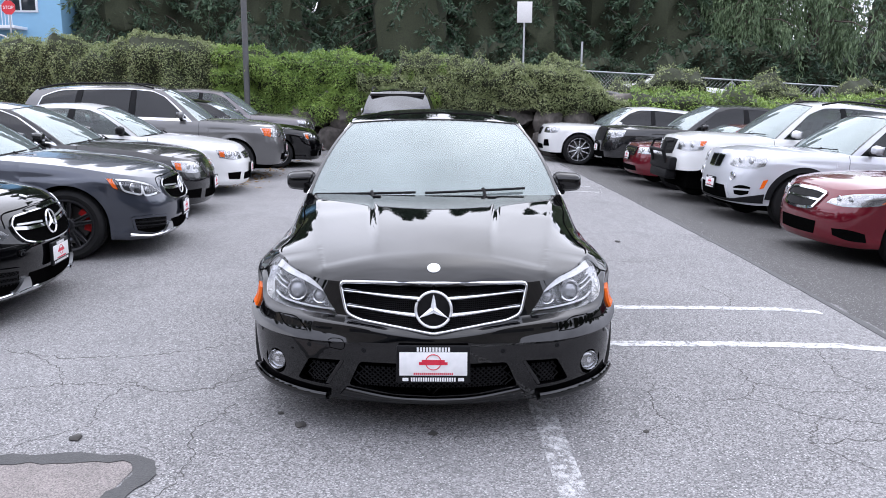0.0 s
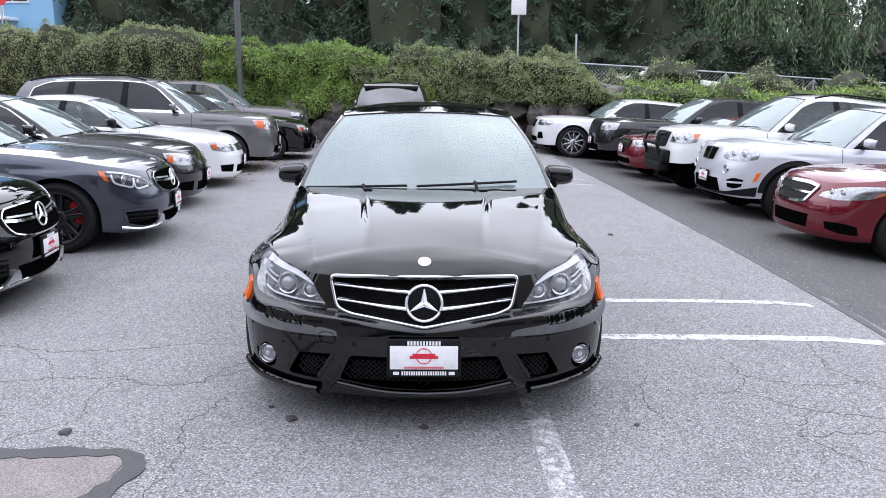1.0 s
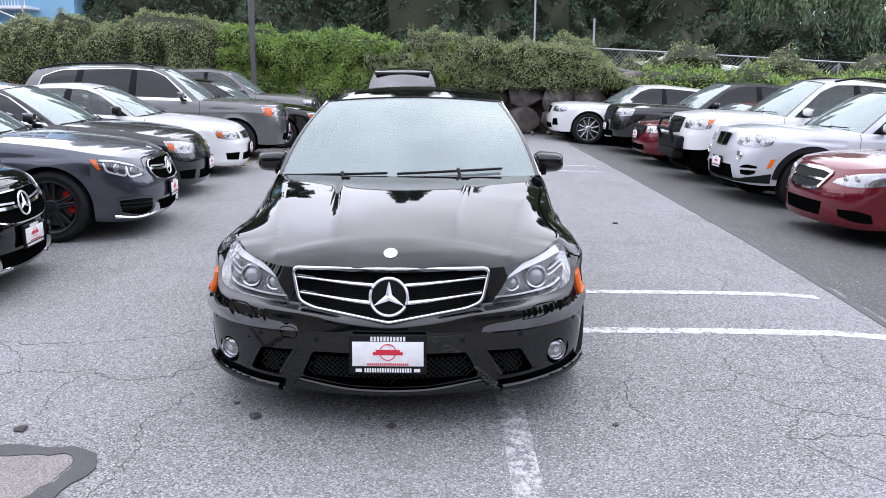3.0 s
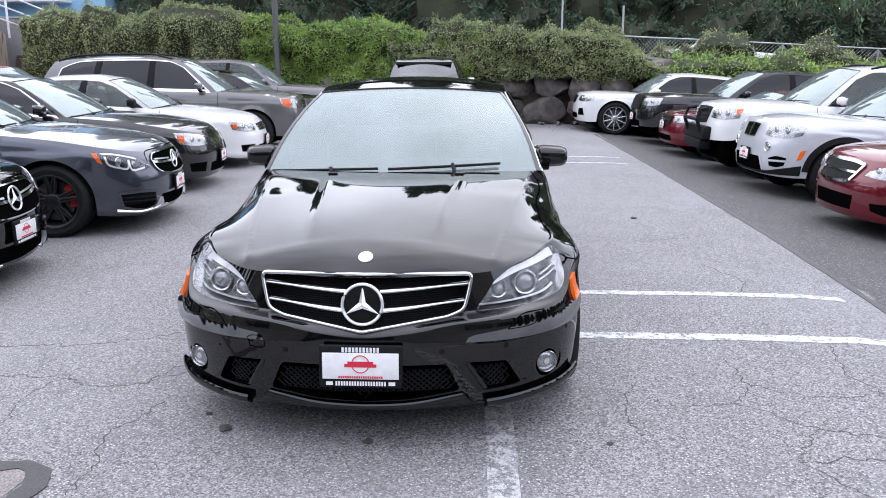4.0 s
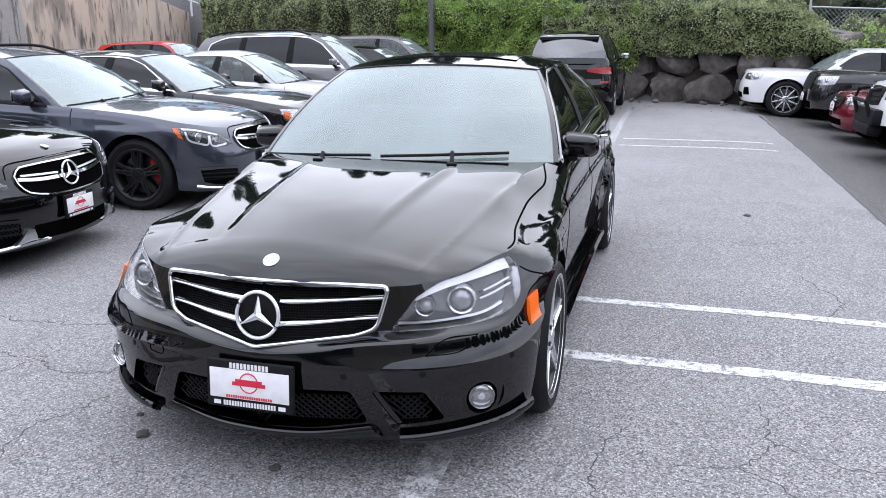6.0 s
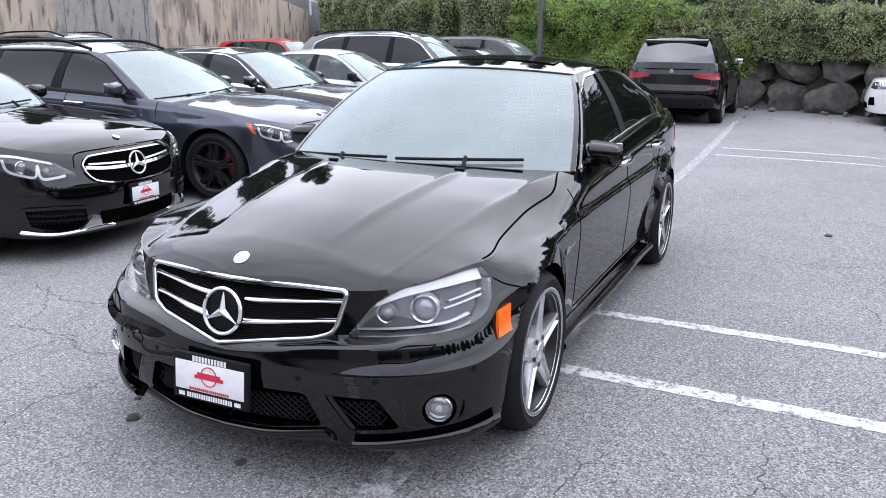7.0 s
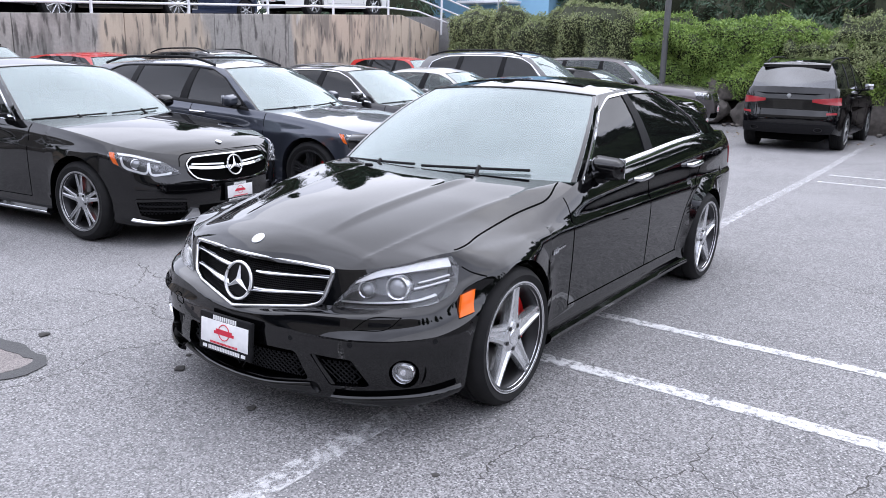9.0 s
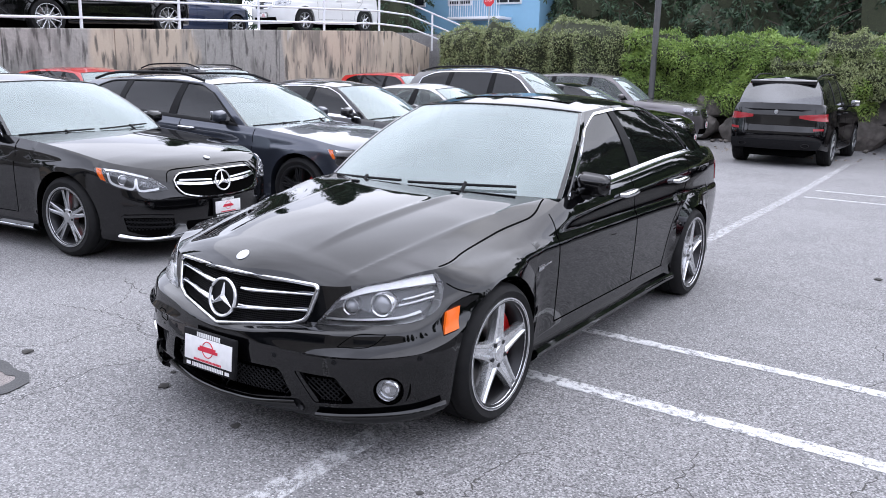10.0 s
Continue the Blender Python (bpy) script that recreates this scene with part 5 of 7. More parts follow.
flat_strip("tar_seam", [(3.0, -4), (3.02, 0.5), (3.1, 2.4), (3.17, 4.8), (3.15, 9.8), (3.08, 16.0)], 0.06, TAR, "black tar seam between two asphalt areas", z=0.0035, n=60, jitter=0.35, category="seam")
flat_strip("tar_border", [(-2.6, -0.19), (-1.9, -0.2), (-1.4, -0.17), (-1.24, -0.2), (-1.19, -0.32), (-1.23, -0.5), (-1.42, -0.95)], 0.085, TAR, "black tar border of an asphalt patch", z=0.006, n=40, jitter=0.3, category="seam")
sheet("asphalt_patch", PATCH, None, [[(-2.6, -0.95, 0.003), (-1.44, -0.95, 0.003)], [(-2.6, -0.6, 0.003), (-1.28, -0.6, 0.003)], [(-2.6, -0.19, 0.003), (-1.24, -0.2, 0.003)]], thick=0.002)
tagged(bpy.data.objects["asphalt_patch"], "paler pinkish square asphalt repair patch", "patch", kind="structure")


# open cracks in the asphalt, and bits of dirt
CRACKS = [
    [(-2.4, 0.62), (-2.0, 0.72), (-1.63, 0.73), (-1.45, 0.62), (-1.2, 0.66), (-0.95, 0.9)], [(-1.63, 0.73), (-1.7, 0.45), (-1.62, 0.2), (-1.85, -0.05)], [(-1.2, 0.66), (-1.12, 0.85), (-0.9, 1.1)],
    [(-1.0, 0.45), (-1.12, 0.1), (-1.02, -0.2), (-1.1, -0.6)], [(-2.0, 0.72), (-2.15, 1.0), (-2.5, 1.3)], [(-2.6, 1.3), (-2.2, 1.15), (-1.7, 1.2), (-1.3, 1.4)],
    [(1.2, 0.75), (1.1, 0.4), (1.15, 0.2)], [(1.75, 1.1), (1.77, 0.75), (1.65, 0.55), (1.9, 0.3), (1.72, 0.0), (1.95, -0.4)], [(1.77, 0.75), (2.05, 0.62), (2.4, 0.7)], [(1.65, 0.55), (1.4, 0.5)],
    [(1.72, 0.0), (2.1, 0.05), (2.5, -0.2)], [(1.9, 0.3), (2.25, 0.2), (2.6, 0.3)], [(2.2, 3.2), (2.35, 2.7), (2.2, 2.3)], [(1.5, 4.2), (1.9, 4.0), (2.5, 4.3)], [(2.4, 1.35), (2.3, 0.9), (2.5, 0.5)],
]
for i, pts in enumerate(CRACKS):
    rng = random.Random(i)
    fine = [pts[0]]
    for a, b in zip(pts, pts[1:]):
        for k in range(1, 13):
            f = k / 12
            fine.append((a[0] + (b[0] - a[0]) * f + rng.gauss(0, 0.012), a[1] + (b[1] - a[1]) * f + rng.gauss(0, 0.012)))
    flat_strip("crack", fine, rng.uniform(0.0035, 0.007), CRACK, "thin dark crack in weathered asphalt", z=0.0005, n=2 * len(fine), jitter=0.7, category="crack")
for i, (x, y, r) in enumerate(((-1.62, 0.03, 0.03), (-0.63, 0.18, 0.028), (0.0, 0.09, 0.022), (-0.75, 0.33, 0.015), (1.0, 0.12, 0.015), (2.0, 5.1, 0.03))):
    bm = bmesh.new()
    bmesh.ops.create_icosphere(bm, subdivisions=2, radius=r)
    for q in bm.verts:
        q.co *= 1 + 0.5 * noise.noise(q.co * 60 + Vector((i, 0, 0)))
        q.co.z *= 0.35
    ob = part("dirt_clod", bm, CRACK, None)
    ob.matrix_basis = pose(x, y, r * 0.2)
    tagged(ob, "small dark clod of dirt on asphalt", "dirt")


# ---- boulder wall, hedge, trees ----
import itertools


def leaf_material(name, colors, rough=0.55):
    m = bpy.data.materials.new(name)
    m.use_nodes = True
    n, l = m.node_tree.nodes, m.node_tree.links
    b, g, r = n["Principled BSDF"], n.new("ShaderNodeNewGeometry"), n.new("ShaderNodeValToRGB")
    els = r.color_ramp.elements
    while len(els) < len(colors):
        els.new(0.5)
    for i, c in enumerate(colors):
        els[i].position, els[i].color = i / (len(colors) - 1), (*c, 1)
    t, co, x = n.new("ShaderNodeTexNoise"), n.new("ShaderNodeTexCoord"), n.new("ShaderNodeMix")
    t.inputs["Scale"].default_value = 0.6
    l.new(co.outputs["Object"], t.inputs["Vector"])
    x.inputs["Factor"].default_value = 0.55
    l.new(g.outputs["Random Per Island"], x.inputs["A"])
    l.new(t.outputs["Fac"], x.inputs["B"])
    l.new(x.outputs["Result"], r.inputs["Fac"])
    l.new(r.outputs[0], b.inputs["Base Color"])
    b.inputs["Roughness"].default_value = rough
    b.inputs["Specular IOR Level"].default_value = 0.3
    return m


LEAF_BRIGHT = leaf_material("bright_juniper_leaves", [(0.055, 0.104, 0.03), (0.14, 0.226, 0.055), (0.275, 0.39, 0.091), (0.488, 0.586, 0.159)])
LEAF_DULL = leaf_material("dull_cotoneaster_leaves", [(0.091, 0.116, 0.049), (0.183, 0.226, 0.098), (0.317, 0.354, 0.171), (0.512, 0.512, 0.317)])
LEAF_FIR = leaf_material("dark_fir_needles", [(0.016, 0.032, 0.022), (0.032, 0.06, 0.036), (0.06, 0.1, 0.055), (0.11, 0.155, 0.08)])
LEAF_WILLOW = leaf_material("weeping_needles", [(0.035, 0.055, 0.032), (0.07, 0.11, 0.055), (0.115, 0.165, 0.08), (0.17, 0.22, 0.115)])
# inside of hedges and crowns, with its shade put into the colour
CORE = material("shade_coloured_twigs", (0.035, 0.042, 0.02), 0.95, grain=0.6, grain_scale=12, dark=(0.012, 0.012, 0.008))


def leaves(name, spots, mat, parent, size, rng, long=1.6, droop=0.0):
    """Small bent leaves, one folded face each, at spots of (point, outward direction)."""
    g, n = np.random.default_rng(rng.randrange(10 ** 6)), len(spots)
    p, d = np.array([tuple(q[0]) for q in spots]), np.array([tuple(q[1]) for q in spots])
    unit = lambda v: v / np.maximum(np.linalg.norm(v, axis=1, keepdims=True), 1e-9)
    s = size * g.uniform(0.6, 1.4, (n, 1))
    a = g.normal(size=(n, 3)) * (1.0, 1.0, 0.7) - (0.0, 0.0, droop)
    a = unit(unit(a) + d * 0.6)
    b = unit(np.cross(a, g.normal(size=(n, 3))))
    mid = p + a * s * long * 0.5
    v = np.stack([p, mid + b * s * 0.4, p + a * s * long, mid - b * s * 0.4 + d * s * 0.1], axis=1)
    me = bpy.data.meshes.new(name)
    me.vertices.add(4 * n)
    me.vertices.foreach_set("co", v.ravel())
    me.loops.add(4 * n)
    me.loops.foreach_set("vertex_index", np.arange(4 * n))
    me.polygons.add(n)
    me.polygons.foreach_set("loop_start", np.arange(n) * 4)
    me.update(calc_edges=True)
    me.materials.append(mat)
    ob = new(name, me)
    ob.parent = parent
    return ob


def hedge(name, label, x0, x1, y_of, z0_of, z1_of, depth, count, mat, size, seed, bulge=0.25, droop=0.0, layers=0.0, long=1.6):
    rng = random.Random(seed)
    h = thing(name, label, "hedge")
    nu, nv = int((x1 - x0) * 8), 26

    def point(x, v):
        y, z0, z1 = y_of(x), z0_of(x), z1_of(x)
        wob = noise.noise(Vector((x * 0.7, v * 2.2, seed))) * bulge * 1.2 + noise.noise(Vector((x * 2.0, v * 5, seed + 5))) * bulge * 0.9 + noise.noise(Vector((x * 5.0, v * 11, seed + 8))) * bulge * 0.35
        if layers:
            wob += layers * math.sin(v * 26 + 5 * noise.noise(Vector((x * 0.5, v * 2, seed + 3))) + x * 0.4)
        if v < 0.6:
            q = v / 0.6
            return Vector((x, y - 0.25 * math.sin(q * 3.1) - wob, z0 + (z1 - z0) * q * 0.95 + wob * 0.3))
        q = (v - 0.6) / 0.4
        return Vector((x, y + depth * q, z1 - 0.05 + 0.12 * math.sin(q * 3.1) + wob * 0.8 - 0.4 * q * q))

    rows = [[point(x, j / nv) for x in np.linspace(x0, x1, nu)] for j in range(nv + 1)]
    back = [Vector((p.x, p.y + 0.3, z0_of(p.x))) for p in rows[-1]]
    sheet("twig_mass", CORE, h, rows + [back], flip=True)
    spots = []
    for _ in range(count):
        x, v = rng.uniform(x0, x1), rng.random() ** 0.9
        p = point(x, v)
        d = (point(x, min(1, v + 0.02)) - point(x, max(0, v - 0.02))).cross(Vector((1, 0, 0)))
        d = -d.normalized() if d.length else Vector((0, -1, 0))
        if d.y > 0.2:
            d = -d
        clump = noise.noise(Vector((x * 4, v * 12, seed + 9)))
        spots.append((p + d * (rng.uniform(-0.02, 0.1) + 0.12 * clump) + Vector((rng.gauss(0, 0.02), 0, rng.gauss(0, 0.02))), d))
    tagged(leaves("foliage", spots, mat, h, size, rng, long, droop=droop), kind="stuff")
    return h


def boulder(name, rng, m, parent, size):
    bm = bmesh.new()
    bmesh.ops.create_icosphere(bm, subdivisions=4 if size[0] > 0.2 else 2, radius=1)
    off = Vector((rng.uniform(0, 90), rng.uniform(0, 90), rng.uniform(0, 90)))
    cuts = [(Vector((rng.gauss(0, 1), rng.gauss(0, 1), rng.gauss(0, 1))).normalized(), rng.uniform(0.68, 0.98)) for _ in range(18)]
    for q in bm.verts:
        p = q.co / max(abs(q.co.x), abs(q.co.y), abs(q.co.z)) ** 0.8
        for d, t in cuts:
            e = p.dot(d) - t
            if e > 0:
                p -= d * e * 0.94
        p *= 1 + 0.09 * noise.noise(p * 1.6 + off) + 0.05 * noise.noise(p * 4 + off) + 0.035 * noise.noise(p * 9 + off)
        q.co = Vector((p.x * size[0], p.y * size[1], p.z * size[2]))
    ob = part(name, bm, ROCK, parent, smooth=True, sharp=30)
    ob.matrix_basis = m
    return ob


def boulder_wall():
    rng = random.Random(11)
    w = thing("boulder_wall", "dry-stacked grey boulder retaining wall under the hedge", "stone wall")
    tagged(w, kind="structure")
    for course, (z, hh, step) in enumerate(((0.3, 0.52, 1.35), (0.95, 0.46, 1.25), (1.45, 0.3, 0.95))):
        x = -4.6 + 0.3 * course
        while x < 4.9:
            sx = step * rng.uniform(0.55, 1.0)
            boulder("boulder", rng, pose(x + sx / 2, back_line(x) + 0.28 + 0.2 * course + rng.uniform(-0.06, 0.06), z + rng.uniform(-0.05, 0.05), rng.uniform(-12, 12), rng.uniform(-14, 14), rng.uniform(-20, 20)), w,
                    (sx * 0.52, 0.42, hh * rng.uniform(0.78, 0.98)))
            x += sx
    x = -14
    rows = []
    for i in range(60):
        x = -14 + 19.4 * i / 59
        rows.append([Vector((x, back_line(x) + 0.55 + 0.25 * k + 0.15 * noise.noise(Vector((x, k, 3))), 1.9 * k / 3 * (1.0 if x < 4.2 else 0.6))) for k in range(4)])
    sheet("soil_face", SOIL, w, rows, flip=False)
    # loose stones and soil at the foot
    for k in range(26):
        x = rng.uniform(-4.5, 4.5)
        r = rng.uniform(0.04, 0.11)
        boulder("stone", rng, pose(x, back_line(x) - rng.uniform(0.05, 0.35), r * 0.5, 0, 0, rng.uniform(0, 180)), w, (r, r * 0.8, r * 0.6))


boulder_wall()
hz1 = curve([(-14, 2.95), (-10.5, 3.1), (-8.4, 3.02), (-6, 2.82), (-2.8, 2.56), (0, 2.44), (1.5, 2.4), (3, 2.36), (5, 2.12), (7.5, 1.9)])
hedge("hedge", "tall clipped dull green hedge above the boulder wall", -13.4, -6.4, lambda x: back_line(x) + 0.55, lambda x: 0.4, hz1, 1.8, 48000, LEAF_DULL, 0.034, 3, 0.5)
hedge("hedge", "bright green layered juniper hedge spilling over boulders", -6.6, 0.3, lambda x: back_line(x) + 0.45, lambda x: 0.75, lambda x: hz1(x) - 0.03, 2.4, 72000, LEAF_BRIGHT, 0.029, 4, 0.4, 0.2, 0.11, 2.9)
hedge("hedge", "dull green small-leaved hedge hanging over the boulders", -2.2, 5.2, lambda x: back_line(x) + 0.2, lambda x: 1.18, lambda x: hz1(x) - (0.45 if x < -1 else 0.0) - 0.75 * smooth01((x - 4.2) / 1.0), 1.3, 60000, LEAF_DULL, 0.03, 5, 0.55)


def conifer(name, label, height, spread, mat, seed, count=21000, droop=0.5, base=0.04, limbs=150, size=0.112):
    rng = random.Random(seed)
    t = thing(name, label, "tree", group="far trees")
    bm = bmesh.new()
    tube(bm, [(0, 0, -0.3), (0.1, 0, height * 0.4), (0, 0.05, height * 0.97)], [0.32, 0.2, 0.03], 8)
    part("trunk", bm, BARK, t)
    # solid dark core added so that no sky shows through the crown
    bm = bmesh.new()
    rings = []
    for j in range(13):
        f = j / 12
        r = spread * 0.62 * (1 - f) ** 0.8 + 0.04
        rings.append([bm.verts.new(Vector((math.cos(a) * r, math.sin(a) * r, height * (base + (0.93 - base) * f)))
                                   + Vector((math.cos(a), math.sin(a), -0.6)) * r * 0.55 * noise.noise(Vector((math.cos(a) * 2.5, math.sin(a) * 2.5, j * 0.9 + seed)))) for a in np.linspace(0, 2 * math.pi, 15)[:-1]])
    for p, q in zip(rings, rings[1:]):
        for k in range(14):
            bm.faces.new((p[k], p[(k + 1) % 14], q[(k + 1) % 14], q[k]))
    part("sky_block_core", bm, CORE, t)
    bm = bmesh.new()
    spots = []
    for k in range(limbs):
        f = k / limbs
        z = height * (base + (0.98 - base) * f)
        ln = spread * (1 - f) ** 0.75 * rng.uniform(0.65, 1.15) + 0.25
        a = k * 2.4 + rng.uniform(-0.4, 0.4)
        d = Vector((math.cos(a), math.sin(a), 0))
        pts = [Vector((0, 0, z)) + d * ln * q + Vector((0, 0, -droop * ln * q * q + 0.15 * ln * q)) for q in (0, 0.35, 0.7, 1)]
        tube(bm, pts, [0.06, 0.04, 0.025, 0.01], 4)
        for _ in range(count // limbs):
            q = rng.random() ** 0.6
            i = min(2, int(q * 3))
            p = pts[i].lerp(pts[i + 1], q * 3 - i)
            s = d.cross(Vector((0, 0, 1))) * rng.gauss(0, 0.2 * ln * (1.1 - q) + 0.08)
            spots.append((p + s + Vector((0, 0, -abs(rng.gauss(0, 0.13)) - 0.25 * s.length * s.length)), (d + Vector((0, 0, -0.5))).normalized()))
    part("branchwork", bm, BARK, t)
    tagged(leaves("crown", spots, mat, t, size, rng, 2.9, droop), kind="stuff")
    return t


def weeping(name, label, height, spread, seed):
    """A broad tree whose twigs hang down in long curtains."""
    rng = random.Random(seed)
    t = thing(name, label, "tree", group="far trees")
    bm = bmesh.new()
    tube(bm, [(0, 0, -0.3), (0.2, 0, height * 0.45), (0, 0.1, height * 0.9)], [0.45, 0.3, 0.06], 8)
    part("trunk", bm, BARK, t)
    bm = bmesh.new()
    spots = []
    for k in range(70):
        f = k / 70
        z = height * (0.3 + 0.68 * f)
        ln = spread * (1 - f * 0.75) * rng.uniform(0.5, 1.1)
        a = k * 2.4 + rng.uniform(-0.4, 0.4)
        d = Vector((math.cos(a), math.sin(a), 0))
        pts = [Vector((0, 0, z)) + d * ln * q + Vector((0, 0, ln * (0.35 * q - 0.45 * q * q))) for q in (0, 0.35, 0.7, 1)]
        tube(bm, pts, [0.08, 0.05, 0.03, 0.012], 4)
        for _ in range(7):
            q = rng.uniform(0.3, 1)
            i = min(2, int(q * 3))
            p = pts[i].lerp(pts[i + 1], min(1, q * 3 - i)) + d.cross(Vector((0, 0, 1))) * rng.gauss(0, 0.5)
            hang = rng.uniform(1.0, 3.2)
            for j in range(44):
                spots.append((p + Vector((rng.gauss(0, 0.14), rng.gauss(0, 0.14), -hang * j / 44)), Vector((0, 0, -1))))
    part("branchwork", bm, BARK, t)
    tagged(leaves("crown", spots, LEAF_WILLOW, t, 0.085, rng, 3.6, 1.5), kind="stuff")
    return t


firs = [conifer("fir_tree", "tall dark green fir across the road", 17, 4.2, LEAF_FIR, 21), conifer("fir_tree", "tall dark green fir across the road", 14, 4.0, LEAF_FIR, 22), conifer("fir_tree", "tall dark green fir across the road", 19, 4.6, LEAF_FIR, 23)]
spots_fir = [(-16.2, 43, 0.9), (-17.5, 41, 0.8), (-13, 45, 1.0), (-9, 42, 0.85), (-5.2, 46, 1.05), (-1.5, 43, 0.95), (2.5, 45, 1.05), (6, 42.5, 0.9), (9.5, 45.5, 1.0), (13, 42.5, 0.95), (16.5, 46, 0.95),
             (-24, 56, 1.1), (-33, 55, 1), (-11, 51, 1.15), (-3.5, 52, 1.2), (4.5, 51, 1.15), (12, 52, 1.1), (34, 58, 0.72), (37.5, 60, 0.78), (41, 57, 0.7), (45, 60, 0.75), (-35, 48, 1.1), (-19, 52, 1.2), (20, 50, 0.9),
             (-41, 44, 1.1), (-47, 48, 1.15), (-53, 43, 1.1), (50, 56, 0.8), (27, 52, 0.8), (30, 47, 0.7), (-27.3, 35.5, 0.72), (-31.5, 36.5, 0.85), (-36, 38, 0.9)]
near_firs = len(spots_fir)
# a ring of unseen firs, added to darken reflections in the car paint
spots_fir += [(38 * math.cos(radians(a)) * f + 3, 38 * math.sin(radians(a)) * f + 2, 0.6 + 0.16 * math.sin(a * 1.7)) for a, f in zip(range(178, 400, 5), itertools.cycle((1.0, 1.13, 0.93, 1.06, 0.97, 1.18, 1.02)))]
firs.append(conifer("fir_tree", "added dark green fir, unseen, ringing the car park", 17, 4.4, LEAF_FIR, 24, 4200, limbs=70, size=0.22))
for i, (x, y, k) in enumerate(spots_fir):
    src = firs[3 if i >= near_firs else i % 3]
    zg = ground_z(x, y)
    mm = pose(x, y, zg, 0, 0, i * 77) @ Matrix.Scale(k, 4)
    if i < 3 or i == near_firs:
        src.matrix_basis = mm
    else:
        o = copy_thing(src, pose(x, y, zg, 0, 0, i * 77))
        o.scale = (k, k, k)
wtree = weeping("weeping_tree", "broad weeping green tree across the road", 13, 5.0, 31)
wtree.matrix_basis = pose(20.5, 41, ground_z(20.5, 41))
o = copy_thing(wtree, pose(16.5, 40, ground_z(16.5, 40), 0, 0, 140))
o.scale = (0.85, 0.85, 0.85)
hedge("shrub_belt", "dark dense shrubs and saplings below the firs", -18.6, 56.0, lambda x: 38.5 + 1.5 * math.sin(x * 0.3), lambda x: 1.8, lambda x: 3.6 + 0.7 * math.sin(x * 0.5) + 0.5 * math.sin(x * 1.3 + 2), 3.0, 45000, LEAF_FIR, 0.1, 12, 1.1, long=2.4)
# shrubs on the bank to the right of the hedge
hedge("hedge", "low pale green ground-cover shrubs on the bank", 4.7, 22.0, lambda x: 18.2 + 0.08 * x, lambda x: 0.2, lambda x: 1.52 + 0.1 * math.sin(x * 1.1), 3.0, 40000, LEAF_BRIGHT, 0.04, 6, 0.45, layers=0.08, long=2.4)
hedge("hedge", "rounded dull green shrubs on the bank by a fence", 5.0, 22.0, lambda x: 21.0 + 0.1 * x, lambda x: 0.9, lambda x: 2.05 - 0.03 * (x - 5) + 0.2 * math.sin(x * 1.9), 1.6, 30000, LEAF_DULL, 0.04, 7, 0.5)


# fallen leaves along the worn strip beside the parked row
rng = random.Random(77)
verts, faces = [], []
for k in range(260):
    f = rng.random()
    x, y = -3.4 + rng.gauss(0, 0.16), 10.0 + 6.0 * f
    if k % 4 == 0:
        x, y = rng.uniform(-3.3, 3.0), 17.0 + rng.gauss(0, 0.5)
    r, a = rng.uniform(0.02, 0.05), rng.uniform(0, 6.28)
    c, d = Vector((math.cos(a), math.sin(a), 0)) * r, Vector((-math.sin(a), math.cos(a), 0)) * r * 0.5
    p, u = Vector((x, y, ground_z(x, y) + 0.006)), Vector((0, 0, rng.uniform(0.004, 0.02)))
    n0 = len(verts)
    verts += [p - c, p - d + u, p + c, p + d + u * 0.5]
    faces += [(n0, n0 + 1, n0 + 2), (n0, n0 + 2, n0 + 3)]
LITTER = leaf_material("dry_fallen_leaves", [(0.14, 0.07, 0.03), (0.3, 0.16, 0.05), (0.36, 0.24, 0.08), (0.2, 0.19, 0.08)])
tagged(finish("leaf_litter", verts, faces, LITTER), "scattered dry brown leaves on asphalt", "leaves", kind="stuff")


# ---- concrete wall, upper deck, posts and signs ----
def concrete_wall():
    w = thing("wall_west", "stained grey board-marked concrete retaining wall", "wall")
    tagged(w, kind="structure")
    ys = [-14 + 2.55 * k for k in range(14)]
    for a, b in list(zip(ys, ys[1:])) + [(19.15, 20.2), (20.2, 21.3)]:
        top = [deck_z(y) + 0.05 - (0.0 if y < 19.2 else (y - 19.15) * 0.25) for y in (a, b)]
        bm = bmesh.new()
        box(bm, (0.3, b - a - 0.015, 1.0), pose(-14.3, (a + b) / 2, 0.5), 0.012)
        for q in bm.verts:
            q.co.z *= top[0] if q.co.y < (a + b) / 2 else top[1]
        part("wall_panel", bm, CONCRETE, w)


concrete_wall()


def railing():
    r = thing("railing", "white painted steel railing with three rails on the wall", "railing")
    for k in range(12):
        y = -9.95 + 2.6 * k
        bm = bmesh.new()
        tube(bm, [(-14.3, y, deck_z(y)), (-14.3, y, deck_z(y) + 1.12)], 0.035, 8)
        part("post", bm, RAIL_WHITE, r)
    for h in (0.28, 0.68, 1.06):
        bm = bmesh.new()
        tube(bm, [(-14.3, -12, deck_z(-12) + h), (-14.3, 18.6, deck_z(18.6) + h), (-14.1, 20.0, 2.85 + h), (-13.6, 22.0, 2.35 + h), (-13.3, 23.2, 2.05 + h)], 0.028, 8)
        part("rail", bm, RAIL_WHITE, r)
    for p, z0, z1 in (((-13.85, 21.0), 2.4, 3.65), ((-13.32, 23.1), 1.7, 3.15)):
        bm = bmesh.new()
        tube(bm, [(*p, z0), (*p, z1)], 0.035, 8)
        part("post", bm, RAIL_WHITE, r)


railing()


def post(name, label, category, x, y, z0, z1, r, mat):
    p = thing(name, label, category)
    bm = bmesh.new()
    tube(bm, [(x, y, z0), (x, y, z1)], r, 12)
    part("pole", bm, mat, p)
    return p


